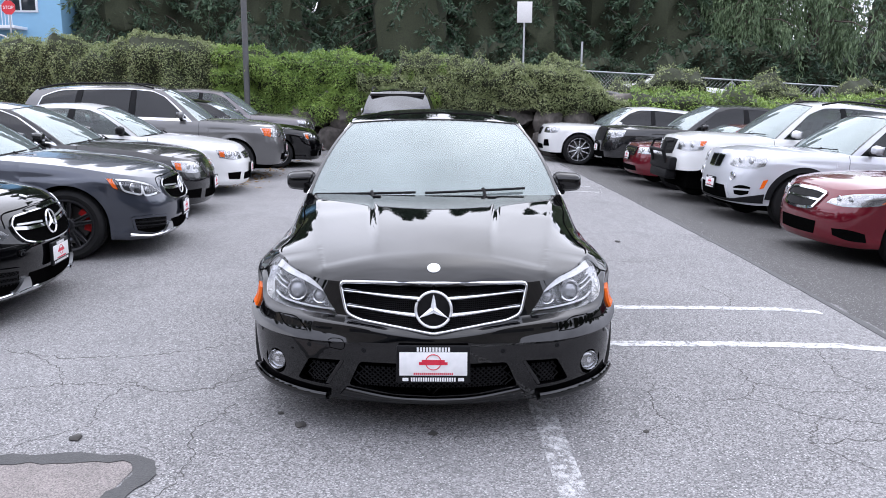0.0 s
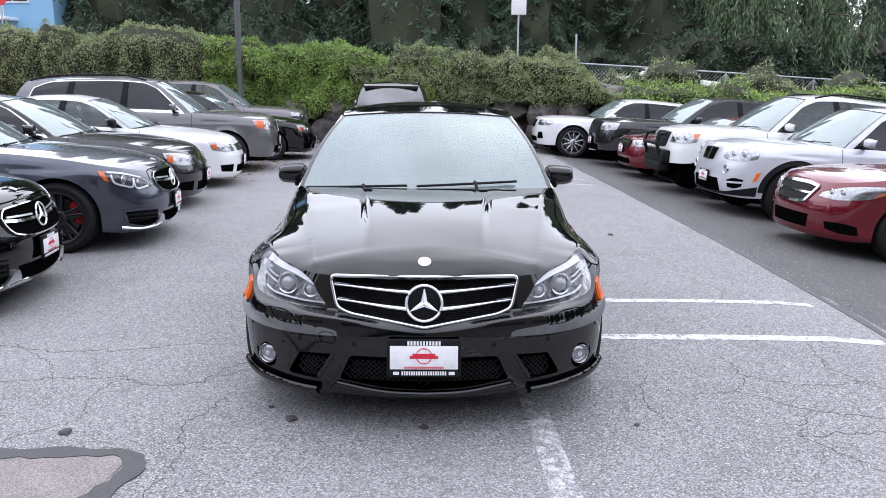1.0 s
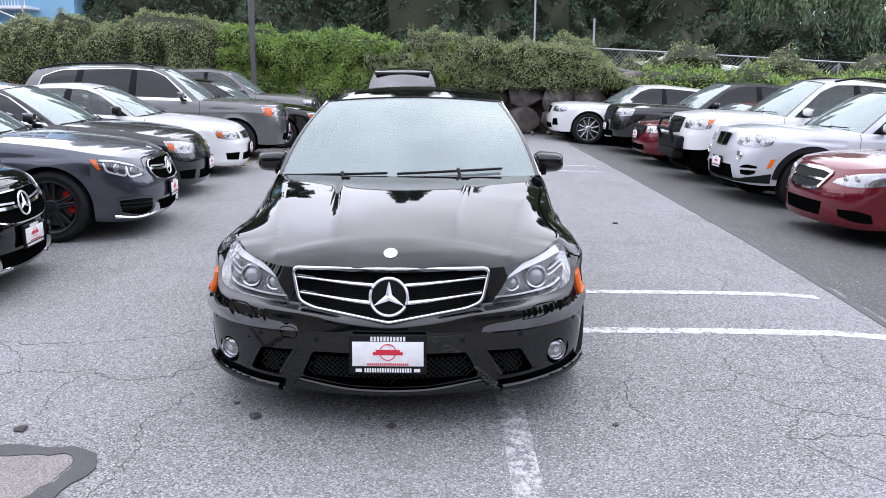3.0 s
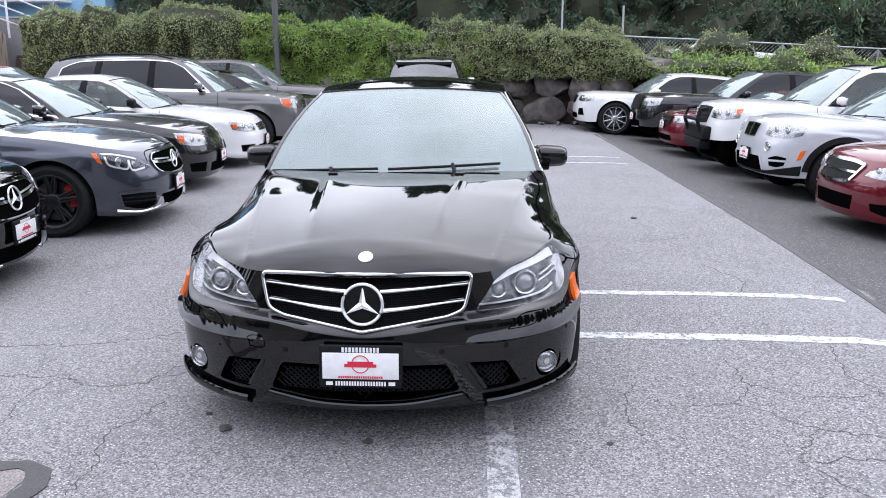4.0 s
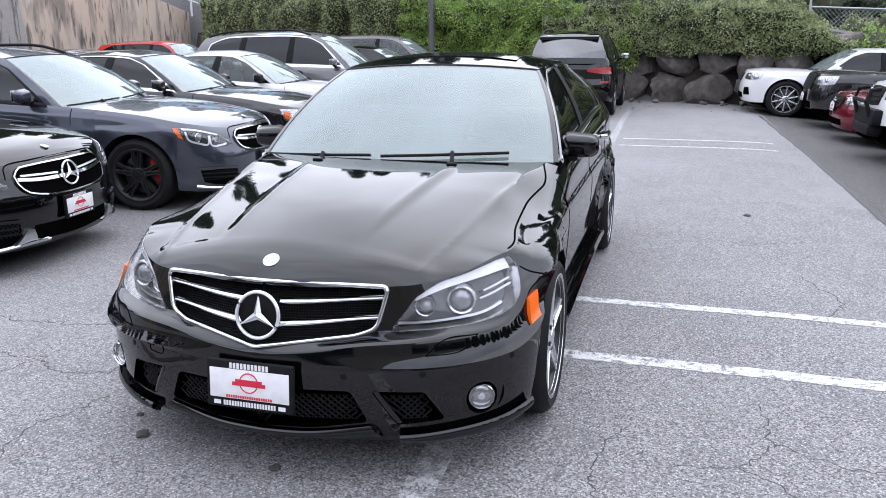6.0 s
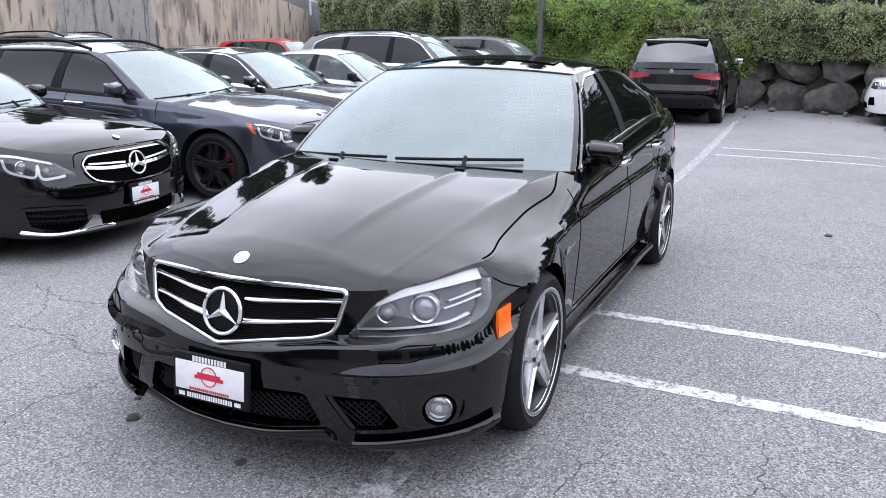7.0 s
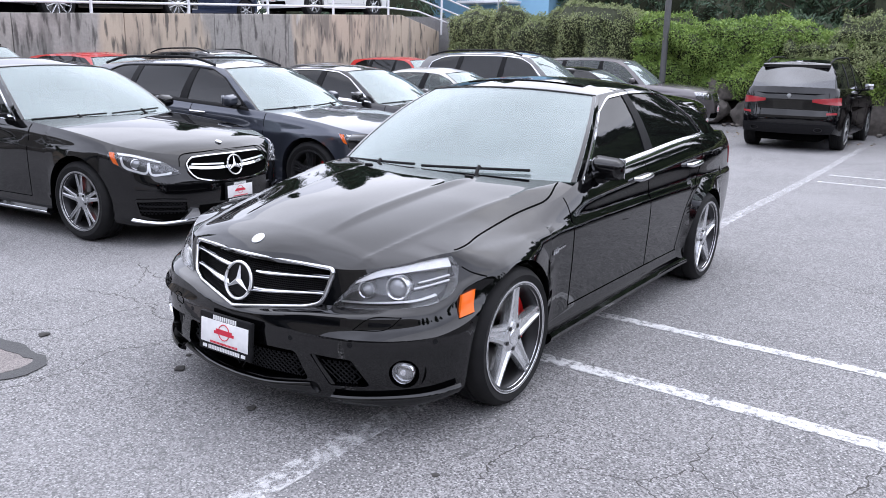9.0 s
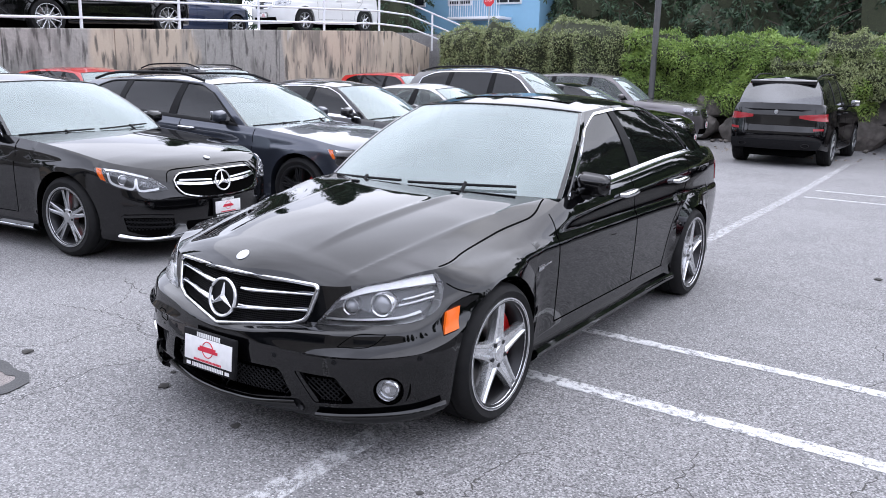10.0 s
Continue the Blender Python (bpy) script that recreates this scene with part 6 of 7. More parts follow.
p = post("street_lamp", "dark grey square lamp post standing in the hedge", "lamp post", -5.4, 19.8, 0.0, 8.0, 0.085, POLE)
bm = bmesh.new()
box(bm, (0.7, 0.35, 0.14), pose(-5.4, 19.6, 8.05), 0.03)
part("lamp_head", bm, POLE, p)
p = post("road_sign", "back of a blank white road sign on a steel post", "sign", 2.98, 24.0, 1.7, 4.7, 0.03, STEEL)
bm = bmesh.new()
box(bm, (0.5, 0.012, 0.68), pose(2.98, 23.96, 4.36), 0.004)
part("sign_panel", bm, SIGN_BACK, p)
p = post("stop_sign", "red octagonal stop sign on a steel post", "sign", -18.3, 32.0, 1.5, 5.5, 0.03, STEEL)
bm = bmesh.new()
lathe(bm, [(0.001, 0.0), (0.31, 0.0), (0.31, 0.012), (0.001, 0.012)], 8, pose(-18.3, 31.95, 5.2, 22.5, 0, -90) )
part("sign_panel", bm, SIGN_RED, p)
tx = bpy.data.curves.new("lettering", "FONT")
tx.body, tx.size, tx.align_x, tx.align_y, tx.extrude = "STOP", 0.19, "CENTER", "CENTER", 0.002
ob = new("lettering", tx)
ob.matrix_basis = pose(-18.3, 31.93, 5.2, 90, 0, 0)
tx.materials.append(PLATE_INK)
ob.parent = p


def chain_fence():
    drop = lambda x: 0.055 * (x - 4.95)
    f = thing("chain_link_fence", "galvanised chain-link fence on the bank", "fence")
    fx = [(4.95, 24.0), (7.5, 23.8), (10, 23.7), (13, 23.7), (16, 23.8), (19, 24.1), (22, 24.4), (26, 24.8)]
    for i, (x, y) in enumerate(fx):
        bm = bmesh.new()
        top = 3.42 if i == 0 else 2.5 - drop(x)
        tube(bm, [(x, y, 0.3), (x, y, top)], 0.035 if i == 0 else 0.026, 8)
        part("post", bm, STEEL, f)
    bm = bmesh.new()
    tube(bm, [(x, y, 2.47 - drop(x)) for x, y in fx], 0.022, 8)
    part("top_rail", bm, STEEL, f)
    bm = bmesh.new()
    for i in range(len(fx) - 1):
        a, b = Vector((*fx[i], 0)), Vector((*fx[i + 1], 0))
        n = int((b - a).length / 0.12)
        for k in range(n):
            for q in (1, -1):
                p0 = a.lerp(b, k / n)
                p1 = a.lerp(b, min(1, max(0, (k + q * 8) / n)))
                tube(bm, [(p0.x, p0.y, 1.45 - drop(p0.x)), (p1.x, p1.y, 2.45 - drop(p1.x))], 0.004, 3, False)
    part("wire_mesh", bm, STEEL, f)


chain_fence()


def house():
    h = thing("house", "pale blue clapboard apartment house with dark windows", "house", pose(-26.4, 43.3, 1.9, 0, 0, 0))
    for k in range(26):
        bm = bmesh.new()
        box(bm, (14, 0.05, 0.33), pose(0, -4.02 - 0.0, 0.17 + 0.33 * k, 4), 0)
        part("siding_board", bm, BLUE_WALL, h)
    bm = bmesh.new()
    box(bm, (14, 8, 8.6), pose(0, 0, 4.3), 0.02)
    part("wall", bm, BLUE_WALL, h)
    for x in (-5.2, -1.8, 1.6, 5.0):
        for z in (1.6, 4.5, 7.2):
            bm = bmesh.new()
            box(bm, (1.7, 0.12, 1.35), pose(x, -4.08, z), 0.01)
            fr_ = part("window_frame", bm, RAIL_WHITE, h)
            for dx in (-0.4, 0.4):
                bm = bmesh.new()
                box(bm, (0.7, 0.03, 1.15), pose(x + dx, -4.15, z), 0.004)
                part("pane", bm, WINDOW_DARK, fr_)
    for z in (3.0, 5.9):
        bm = bmesh.new()
        box(bm, (3.6, 1.4, 0.15), pose(3.4, -4.7, z), 0.01)
        bal = part("balcony", bm, RAIL_WHITE, h)
        bm = bmesh.new()
        for k in range(22):
            tube(bm, [(1.7 + 3.4 * k / 21, -5.35, z), (1.7 + 3.4 * k / 21, -5.35, z + 1.0)], 0.02, 4)
        tube(bm, [(1.65, -5.35, z + 1.0), (5.15, -5.35, z + 1.0)], 0.035, 6)
        part("balcony_rail", bm, RAIL_WHITE, bal)
    bm = bmesh.new()
    box(bm, (15, 9.2, 0.3), pose(0, 0, 8.75), 0.03)
    part("roof", bm, POLE, h)


house()


def unseen_building():
    """A plain long building, added unseen behind the camera to darken the cars' reflections."""
    b = thing("building", "plain long grey building with dark windows, added unseen behind the camera", "building", pose(4, -17, 0))
    bm = bmesh.new()
    box(bm, (64, 8, 8.5), pose(0, -4, 4.25), 0.05)
    part("wall", bm, CONCRETE_PLAIN, b)
    for x, w in ((-24, 9.5), (-9, 12.0), (8, 6.0), (20, 14.0)):
        bm = bmesh.new()
        box(bm, (w, 0.1, 2.6), pose(x, 0.03, 2.0), 0.02)
        part("window", bm, WINDOW_DARK, b)


unseen_building()


# ---- the black sedan in the middle ----
def lattice(bm, spot, x0, x1, z0_of, z1_of, pitch, r, off):
    """A diamond grid of thin bars inside an opening."""
    n = int((x1 - x0) / pitch)
    for k in range(-6, n + 6):
        for q in (1, -1):
            pts = []
            for j in range(9):
                z = 0.15 + 0.25 * j / 8
                x = x0 + pitch * k + q * (z - 0.15) * 1.15
                if x0 < x < x1 and z0_of(x) < z < z1_of(x):
                    pts.append(spot(x, z, off))
            if len(pts) > 1:
                tube(bm, pts, r, 4, False)


SPORT = dict(SEDAN)
SPORT["plan"] = [(0, 0), (0.16, 0.011), (0.315, 0.04), (0.45, 0.073), (0.57, 0.118), (0.695, 0.2), (0.798, 0.3), (0.868, 0.42), (0.898, 0.54), (0.894, 0.7)] + SEDAN["plan"][7:]
SPORT["top"] = [(0, 0.7), (0.1, 0.703), (0.18, 0.714), (0.25, 0.729), (0.35, 0.747), (0.53, 0.762), (0.76, 0.786), (0.94, 0.808), (1.16, 0.836), (1.39, 0.872), (1.55, 0.912), (1.64, 0.938), (1.8, 0.951), (2.55, 0.995)] + SEDAN["top"][8:]
SPORT["hood"] = [(0.095, 0.703), (0.12, 0.732), (0.16, 0.766), (0.21, 0.79), (0.3, 0.82), (0.62, 0.878), (1.0, 0.92), (1.5, 0.957)]
SPORT.update(mirror_in=1.0, track=0.928, ra=0.358, wheel=(0.325, 0.254, 0.24))
HOOD_MID = curve(SPORT["hood"])
CREASE_X = curve([(0.1, 0.49), (0.26, 0.514), (0.48, 0.557), (0.875, 0.624), (1.4, 0.713), (1.65, 0.75)])
CREASE_Z = curve([(0.1, 0.695), (0.26, 0.733), (0.48, 0.782), (0.875, 0.856), (1.4, 0.943), (1.65, 0.962)])


def sport_hood(x, y, px, pz):
    """The hood's height: a domed middle between two soft folds, an outer crease, and a slope down to the wings."""
    u, mid, cx = abs(x), HOOD_MID(y), CREASE_X(y)
    s = min(1.0, u / max(px, 1e-6))
    plain = pz + (mid - pz) * (1 - s ** 2.3)
    if u < cx:
        z = mid - (mid - CREASE_Z(y)) * (u / cx) ** 2
    else:
        z = CREASE_Z(y) - (CREASE_Z(y) - pz) * min(1.0, (u - cx) / max(px - cx, 1e-4)) ** 1.15
    z = plain + (z - plain) * smooth01((px - cx + 0.0) / 0.12)
    c = 0.285 + 0.085 * (y - 0.4)
    f = smooth01((y - 0.24) / 0.45) * smooth01((1.55 - y) / 0.3)
    d = u - c
    z += f * (0.011 * smooth01(-d / 0.05 + 0.5) + 0.004 * math.exp(-abs(d + 0.02) / 0.02))
    z += 0.0065 * math.exp(-abs(u - cx) / 0.016) * smooth01((px - cx - 0.01) / 0.06) * smooth01((1.5 - y) / 0.2)
    return z


def black_sedan():
    # half outlines in (arc from the middle of the nose, height)
    grille = rounded([(-0.02, 0.714), (0.47, 0.703), (0.424, 0.563), (0.36, 0.543), (-0.02, 0.502)], 0.03)
    grille = [(max(a, 0.0), z) for a, z in grille]
    intake = [(max(a, 0.0), z) for a, z in rounded([(-0.02, 0.372), (0.335, 0.366), (0.392, 0.248), (0.19, 0.219), (-0.02, 0.211)], 0.02)]
    vent = rounded([(0.405, 0.368), (0.585, 0.36), (0.662, 0.252), (0.645, 0.244), (0.49, 0.238)], 0.014)
    lamp_low = [(0.474, 0.552), (0.56, 0.556), (0.663, 0.558), (0.834, 0.566), (0.98, 0.588), (1.07, 0.634), (1.118, 0.705)]
    lamp_up = [(0.484, 0.572), (0.53, 0.618), (0.58, 0.664), (0.674, 0.703), (0.79, 0.722), (0.95, 0.738), (1.1, 0.746)]
    lamp = [(q.x, q.y) for q in along(lamp_low, 28)] + [(q.x, q.y) for q in along(lamp_up, 28)[::-1]]
    well = [(0.80 + 0.060 * math.cos(t) + 0.008 * max(0.0, math.cos(t + 0.8)), 0.308 + 0.056 * math.sin(t) - 0.012 * max(0.0, math.cos(t + 1.2))) for t in np.linspace(0, 2 * math.pi, 41)[:-1]]
    car, sh, side, fr, re, s = make_car("sedan", "glossy black sports sedan with silver star wheels on asphalt", pose(0, 0.0, 0), SPORT, PAINT_BLACK, "five", side_glass=TINT, nv=74,
                                        hood_z=sport_hood, red=True, group="", hood_n=64, flare=(0.034, 0.1), polys=[grille, intake, vent, lamp, well])
    sp = lambda a, z, off: arc_spot(sh, abs(a), z, off, 1 if a >= 0 else -1)
    both = lambda q: [(-a, z) for a, z in q[::-1] if a > 0] + list(q)
    ring = lambda q: [p for p in q if p[0] > 1e-6] + [(-a, z) for a, z in q[::-1] if a > 1e-6]
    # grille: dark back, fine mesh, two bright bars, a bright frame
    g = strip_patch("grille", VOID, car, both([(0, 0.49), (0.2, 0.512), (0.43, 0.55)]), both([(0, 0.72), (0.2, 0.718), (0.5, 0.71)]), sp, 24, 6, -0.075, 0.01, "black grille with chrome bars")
    return_wall("grille_wall", TRIM, g, sh, grille, 0.075, mirrored=True)
    bm = bmesh.new()
    for k in range(24):
        z = 0.508 + 0.0085 * k
        half = max((a for a in np.linspace(0.0, 0.48, 97) if in_poly(a + 1e-4, z, grille)), default=0)
        if half > 0.05:
            tube(bm, [sp(x, z, -0.045) for x in np.linspace(-half, half, 25)], 0.002, 4, False)
    for k in range(-44, 45):
        x = 0.0104 * k
        zs = [z for z in np.linspace(0.5, 0.715, 44) if in_poly(abs(x) + 1e-4, z, grille)]
        if len(zs) > 2:
            tube(bm, [sp(x, z, -0.047) for z in (zs[0], (zs[0] + zs[-1]) / 2, zs[-1])], 0.002, 4, False)
    part("grille_mesh", bm, TRIM, g)
    for z0, z1, end in ((0.644, 0.664, 0.452), (0.571, 0.598, 0.428)):
        for sgn in (1, -1):
            sq = lambda a, z, off, k=sgn: arc_spot(sh, a, z, off, k)
            lo = [(a, z0 + (z1 - z0) * a / end - 0.0125 + 0.005 * a / end) for a in np.linspace(0.07, end, 12)]
            up = [(a, z0 + (z1 - z0) * a / end + 0.0115 - 0.005 * a / end) for a in np.linspace(0.07, end, 12)]
            strip_patch("grille_bar", CHROME, g, lo, up, sq, 24, 8, -0.012, 0.014, bulge=0.012, sharp=60)
    bm = bmesh.new()
    loop = ring(grille)
    pts = [sp(a, z, 0.004) for a, z in loop]
    rows = []
    for i, p in enumerate(pts):
        d = (pts[(i + 1) % len(pts)] - pts[i - 1]).normalized()
        o = Vector((0, -1, 0.25)).normalized()
        q = d.cross(o).normalized()
        rows.append([bm.verts.new(p + q * u * 0.0085 + o * v * 0.011) for u, v in ((-1, -1), (-1, 0.2), (-0.6, 0.8), (0, 1), (0.6, 0.8), (1, 0.2), (1, -1))])
    for a, b in zip(rows, rows[1:] + rows[:1]):
        for i in range(6):
            bm.faces.new((a[i], a[i + 1], b[i + 1], b[i]))
    part("grille_frame", bm, CHROME, g, "chrome grille frame", sharp=60)
    c = sh.at(0, 0.608, 0.016)
    star_badge(g, Matrix.Translation(c) @ pose(0, 0, 0, -12), 0.085)
    bm = bmesh.new()
    lathe(bm, [(0.079, 0.0), (0.079, 0.006), (0.002, 0.006)], 32, Matrix.Translation(c + Vector((0, 0.018, 0))) @ pose(0, 0, 0, 0, 0, -90))
    part("emblem_back", bm, TRIM, g)
    # round badge on the hood
    bm = bmesh.new()
    zb = sport_hood(0, 0.165, 0.42, 0.71)
    lathe(bm, [(0.030, -0.006), (0.030, 0.001), (0.026, 0.003), (0.002, 0.004)], 28, pose(0, 0.165, zb + 0.003, 32) @ pose(0, 0, 0, 0, -90))
    part("hood_badge", bm, SATIN, car, "small silver round badge")
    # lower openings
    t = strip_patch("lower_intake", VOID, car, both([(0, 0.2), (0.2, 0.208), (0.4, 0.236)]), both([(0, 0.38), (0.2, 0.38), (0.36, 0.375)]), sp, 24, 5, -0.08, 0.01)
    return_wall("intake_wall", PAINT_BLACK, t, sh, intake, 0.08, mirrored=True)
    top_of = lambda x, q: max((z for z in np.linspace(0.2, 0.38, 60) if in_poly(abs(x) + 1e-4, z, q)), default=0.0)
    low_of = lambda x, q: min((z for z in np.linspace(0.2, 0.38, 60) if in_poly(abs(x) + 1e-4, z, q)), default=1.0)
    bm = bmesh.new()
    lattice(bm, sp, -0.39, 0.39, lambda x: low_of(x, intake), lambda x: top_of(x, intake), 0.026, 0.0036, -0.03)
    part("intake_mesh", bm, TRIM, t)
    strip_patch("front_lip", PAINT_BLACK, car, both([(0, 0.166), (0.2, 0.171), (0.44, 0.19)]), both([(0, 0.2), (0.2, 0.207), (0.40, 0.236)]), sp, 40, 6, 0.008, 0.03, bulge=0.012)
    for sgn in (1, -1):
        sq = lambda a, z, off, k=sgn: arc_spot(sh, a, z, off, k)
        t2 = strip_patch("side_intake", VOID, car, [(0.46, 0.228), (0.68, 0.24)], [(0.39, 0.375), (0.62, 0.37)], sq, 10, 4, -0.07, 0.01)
        return_wall("intake_wall", PAINT_BLACK, t2, sh, vent, 0.07, sgn)
        bm = bmesh.new()
        lattice(bm, sq, 0.4, 0.665, lambda x: low_of(x, vent), lambda x: top_of(x, vent), 0.026, 0.0036, -0.03)
        part("intake_mesh", bm, TRIM, t2)
        strip_patch("intake_fin", PAINT_BLACK, t2, [(0.402, 0.366), (0.482, 0.24)], [(0.428, 0.366), (0.51, 0.243)], sq, 10, 3, -0.006, 0.03, bulge=0.005)
        # headlamp: a deep housing behind a clear lens
        h = strip_patch("headlight", BEZEL, car, [(0.47, 0.545), (0.66, 0.55), (0.84, 0.558), (1.0, 0.585), (1.13, 0.70)], [(0.475, 0.58), (0.58, 0.672), (0.68, 0.712), (0.95, 0.742), (1.13, 0.75)], sq, 22, 8, -0.062, 0.01)
        return_wall("lamp_wall", LAMP_SILVER, h, sh, lamp, 0.062, sgn)
        for x, y, z, r in ((0.648, 0.318, 0.632, 0.047), (0.533, 0.262, 0.617, 0.034)):
            q = Matrix.Translation(Vector((x * sgn, y, z))) @ Vector((0.2 * sgn, -1, 0.06)).normalized().to_track_quat("X", "Z").to_matrix().to_4x4()
            bm = bmesh.new()
            lathe(bm, [(r * 1.12, -0.05), (r * 1.12, 0.0), (r * 1.04, 0.007), (r * 0.92, 0.004), (r * 0.84, -0.012)], 32, q)
            part("reflector_ring", bm, REFLECTOR, h)
            bm = bmesh.new()
            lathe(bm, [(r * 0.86, -0.016), (r * 0.74, 0.002), (r * 0.5, 0.012), (r * 0.25, 0.017), (r * 0.02, 0.0185)], 28, q)
            part("projector", bm, BULB, h)
        strip_patch("brow", LAMP_WHITE, h, [(0.575, 0.648), (0.70, 0.678), (0.83, 0.694), (0.96, 0.702), (1.09, 0.706)], [(0.586, 0.66), (0.69, 0.700), (0.80, 0.718), (0.95, 0.734), (1.09, 0.741)], sq, 20, 4, -0.012, 0.02)
        for k in range(2):
            strip_patch("lamp_rib", SATIN, h, [(0.86 + 0.03 * k, 0.628 + 0.022 * k), (1.06 + 0.01 * k, 0.653 + 0.018 * k)], [(0.86 + 0.03 * k, 0.634 + 0.022 * k), (1.06 + 0.01 * k, 0.659 + 0.018 * k)], sq, 8, 1, -0.02, 0.03)
        strip_patch("lamp_shelf", SATIN, h, [(0.50, 0.566), (0.68, 0.57), (0.86, 0.58), (0.98, 0.60)], [(0.50, 0.572), (0.68, 0.577), (0.86, 0.588), (0.97, 0.608)], sq, 14, 2, -0.03, 0.03)
        strip_patch("lens", LENS, h, lamp_low, lamp_up, sq, 28, 10, 0.002, 0.003, bulge=0.008)
        # amber marker
        strip_patch("side_marker", AMBER, car, [(1.04, 0.522), (1.112, 0.536)], [(1.068, 0.607), (1.146, 0.62)], sq, 8, 6, 0.012, 0.016, "orange marker lens", bulge=0.003)
        # fog lamp in a round well
        wl_ = return_wall("fog_light", GLOSS, car, sh, well, 0.05, sgn)
        c0 = sq(0.80, 0.31, -0.002)
        d = Vector((0.34 * sgn, -1, 0.02)).normalized()
        qm = Matrix.Translation(c0) @ d.to_track_quat("X", "Z").to_matrix().to_4x4()
        bm = bmesh.new()
        lathe(bm, [(0.085, -0.04), (0.002, -0.04)], 28, qm)
        part("fog_back", bm, VOID, wl_)
        bm = bmesh.new()
        lathe(bm, [(0.047, -0.035), (0.0475, 0.006), (0.045, 0.011), (0.041, 0.003), (0.039, -0.012)], 32, qm)
        part("fog_ring", bm, CHROME, wl_)
        bm = bmesh.new()
        lathe(bm, [(0.041, -0.006), (0.034, 0.0), (0.018, 0.004), (0.002, 0.005)], 24, qm)
        part("fog_lens", bm, FOG, wl_)
        bm = bmesh.new()
        lathe(bm, [(0.014, 0.0), (0.012, 0.008), (0.001, 0.0095)], 16, qm)
        part("fog_bulb", bm, REFLECTOR, wl_)
        # lip, covers, sensors
        strip_patch("splitter", PAINT_BLACK, car, [(0.50, 0.158), (0.68, 0.148), (0.9, 0.158), (1.04, 0.19)], [(0.50, 0.202), (0.68, 0.208), (0.9, 0.22), (1.05, 0.238)], sq, 36, 8, 0.022, 0.05, bulge=0.016)
        for pts in ([(0.593, 0.488), (0.722, 0.492), (0.79, 0.538)], [(0.593, 0.488), (0.667, 0.536), (0.79, 0.538)]):
            line_strip("washer_cover", VOID, car, pts, sq, 0.0035, 0.0015, 16)
        for a_, z_ in ((0.315, 0.421), (0.582, 0.425), (0.93, 0.435)):
            bm = bmesh.new()
            p0, p1 = sq(a_, z_, 0.0), sq(a_, z_, 0.02)
            lathe(bm, [(0.012, -0.004), (0.012, 0.0), (0.0105, 0.0015), (0.002, 0.002)], 16, Matrix.Translation(p0) @ (p1 - p0).to_track_quat("X", "Z").to_matrix().to_4x4())
            part("parking_sensor", bm, TRIM, car)
        # seam between bumper and wing
        sd = lambda y, z, off, k=sgn: sh.side_spot(y, z, off, k)
        line_strip("bumper_gap", VOID, car, [(0.53, 0.705), (0.565, 0.682), (0.62, 0.66)], sd, 0.005, 0.002, 14)
        # wing script as bars
        bm = bmesh.new()
        for k in range(7):
            p0 = sd(1.25 + 0.019 * k, 0.642 + 0.0025 * k, 0.003)
            box(bm, (0.004, 0.0145, 0.026 if k < 3 else 0.008), Matrix.Translation(p0), 0.001)
        part("fender_badge", bm, CHROME, car, "small chrome badge of plain bars")
        # side skirt
        strip_patch("side_skirt", PAINT_BLACK, car, [(1.23, 0.16), (2.2, 0.165), (3.24, 0.17)], [(1.23, 0.235), (2.2, 0.24), (3.24, 0.245)], sd, 24, 4, 0.03, 0.05, bulge=0.014)
        strip_patch("tail_light", RED_LENS, car, [(4.32, 0.80), (4.48, 0.8)], [(4.28, 0.93), (4.46, 0.95)], sd, 8, 5, 0.004, 0.02)
        if sgn < 0:
            line_strip("fuel_flap_gap", VOID, car, [(3.78, 0.97), (3.95, 0.98), (3.96, 0.86), (3.80, 0.85), (3.78, 0.97)], sd, 0.004, 0.002, 24)
        # hood seam
        rows = []
        for k in range(44):
            y = 0.545 + (1.56 - 0.545) * k / 43
            e = sh.side_spot(y, sh.top(y))
            x0 = min(0.785, e.x - 0.012) - 0.05 * smooth01((y - 1.3) / 0.3)
            row = []
            for dx in (-0.0035, 0.0035):
                x = x0 + dx
                q = x / e.x
                row.append(Vector((x * sgn, e.y - (s["bow"] + 0.03) * (1 - q * q) * max(0, e.y / s["hood_end"]) ** 2, sport_hood(x, e.y, e.x, e.z) + 0.0015)))
            rows.append(row)
        sheet("hood_gap", VOID, car, rows, thick=0.003, flip=sgn < 0)
        bm = bmesh.new()
        box(bm, (0.05, 0.018, 0.012), pose(0.34 * sgn, 1.3, sport_hood(0.34, 1.4, 0.81, 0.87) + 0.002, 4), 0.004)
        part("washer_nozzle", bm, TRIM, car)
    line_strip("tow_cover_gap", VOID, car, [(-0.475, 0.422), (-0.412, 0.42), (-0.412, 0.464), (-0.475, 0.464), (-0.475, 0.422)], sp, 0.003, 0.0015, 24)
    p = sh.at(0, 0.378, 0.025)
    dealer_plate(car, pose(0, p.y - 0.006, 0.381, -5))
    # sunroof panel
    rail, railw = curve(s["rail"]), curve(s["railw"])
    rows = [[Vector((0.42 * k / 8, y, rail(y) + s["crown"] * (1 - abs(0.42 * k / 8 / railw(y)) ** 2.2) + 0.004)) for k in range(-8, 9)] for y in np.linspace(2.42, 3.15, 10)]
    sheet("sunroof", GLOSS, car, rows, "gloss black glass sunroof", thick=0.006)


black_sedan()

# ---- the other cars ----
KB = dict(glass=GLASS)


def place(x, y, rz, z=None):
    """A parked pose that follows the lot's fall towards the east."""
    tilt = -math.degrees(math.atan(0.09)) if x > 2.6 else 0
    return pose(x, y, (ground_z(x, y) if z is None else z), tilt, 0, rz)


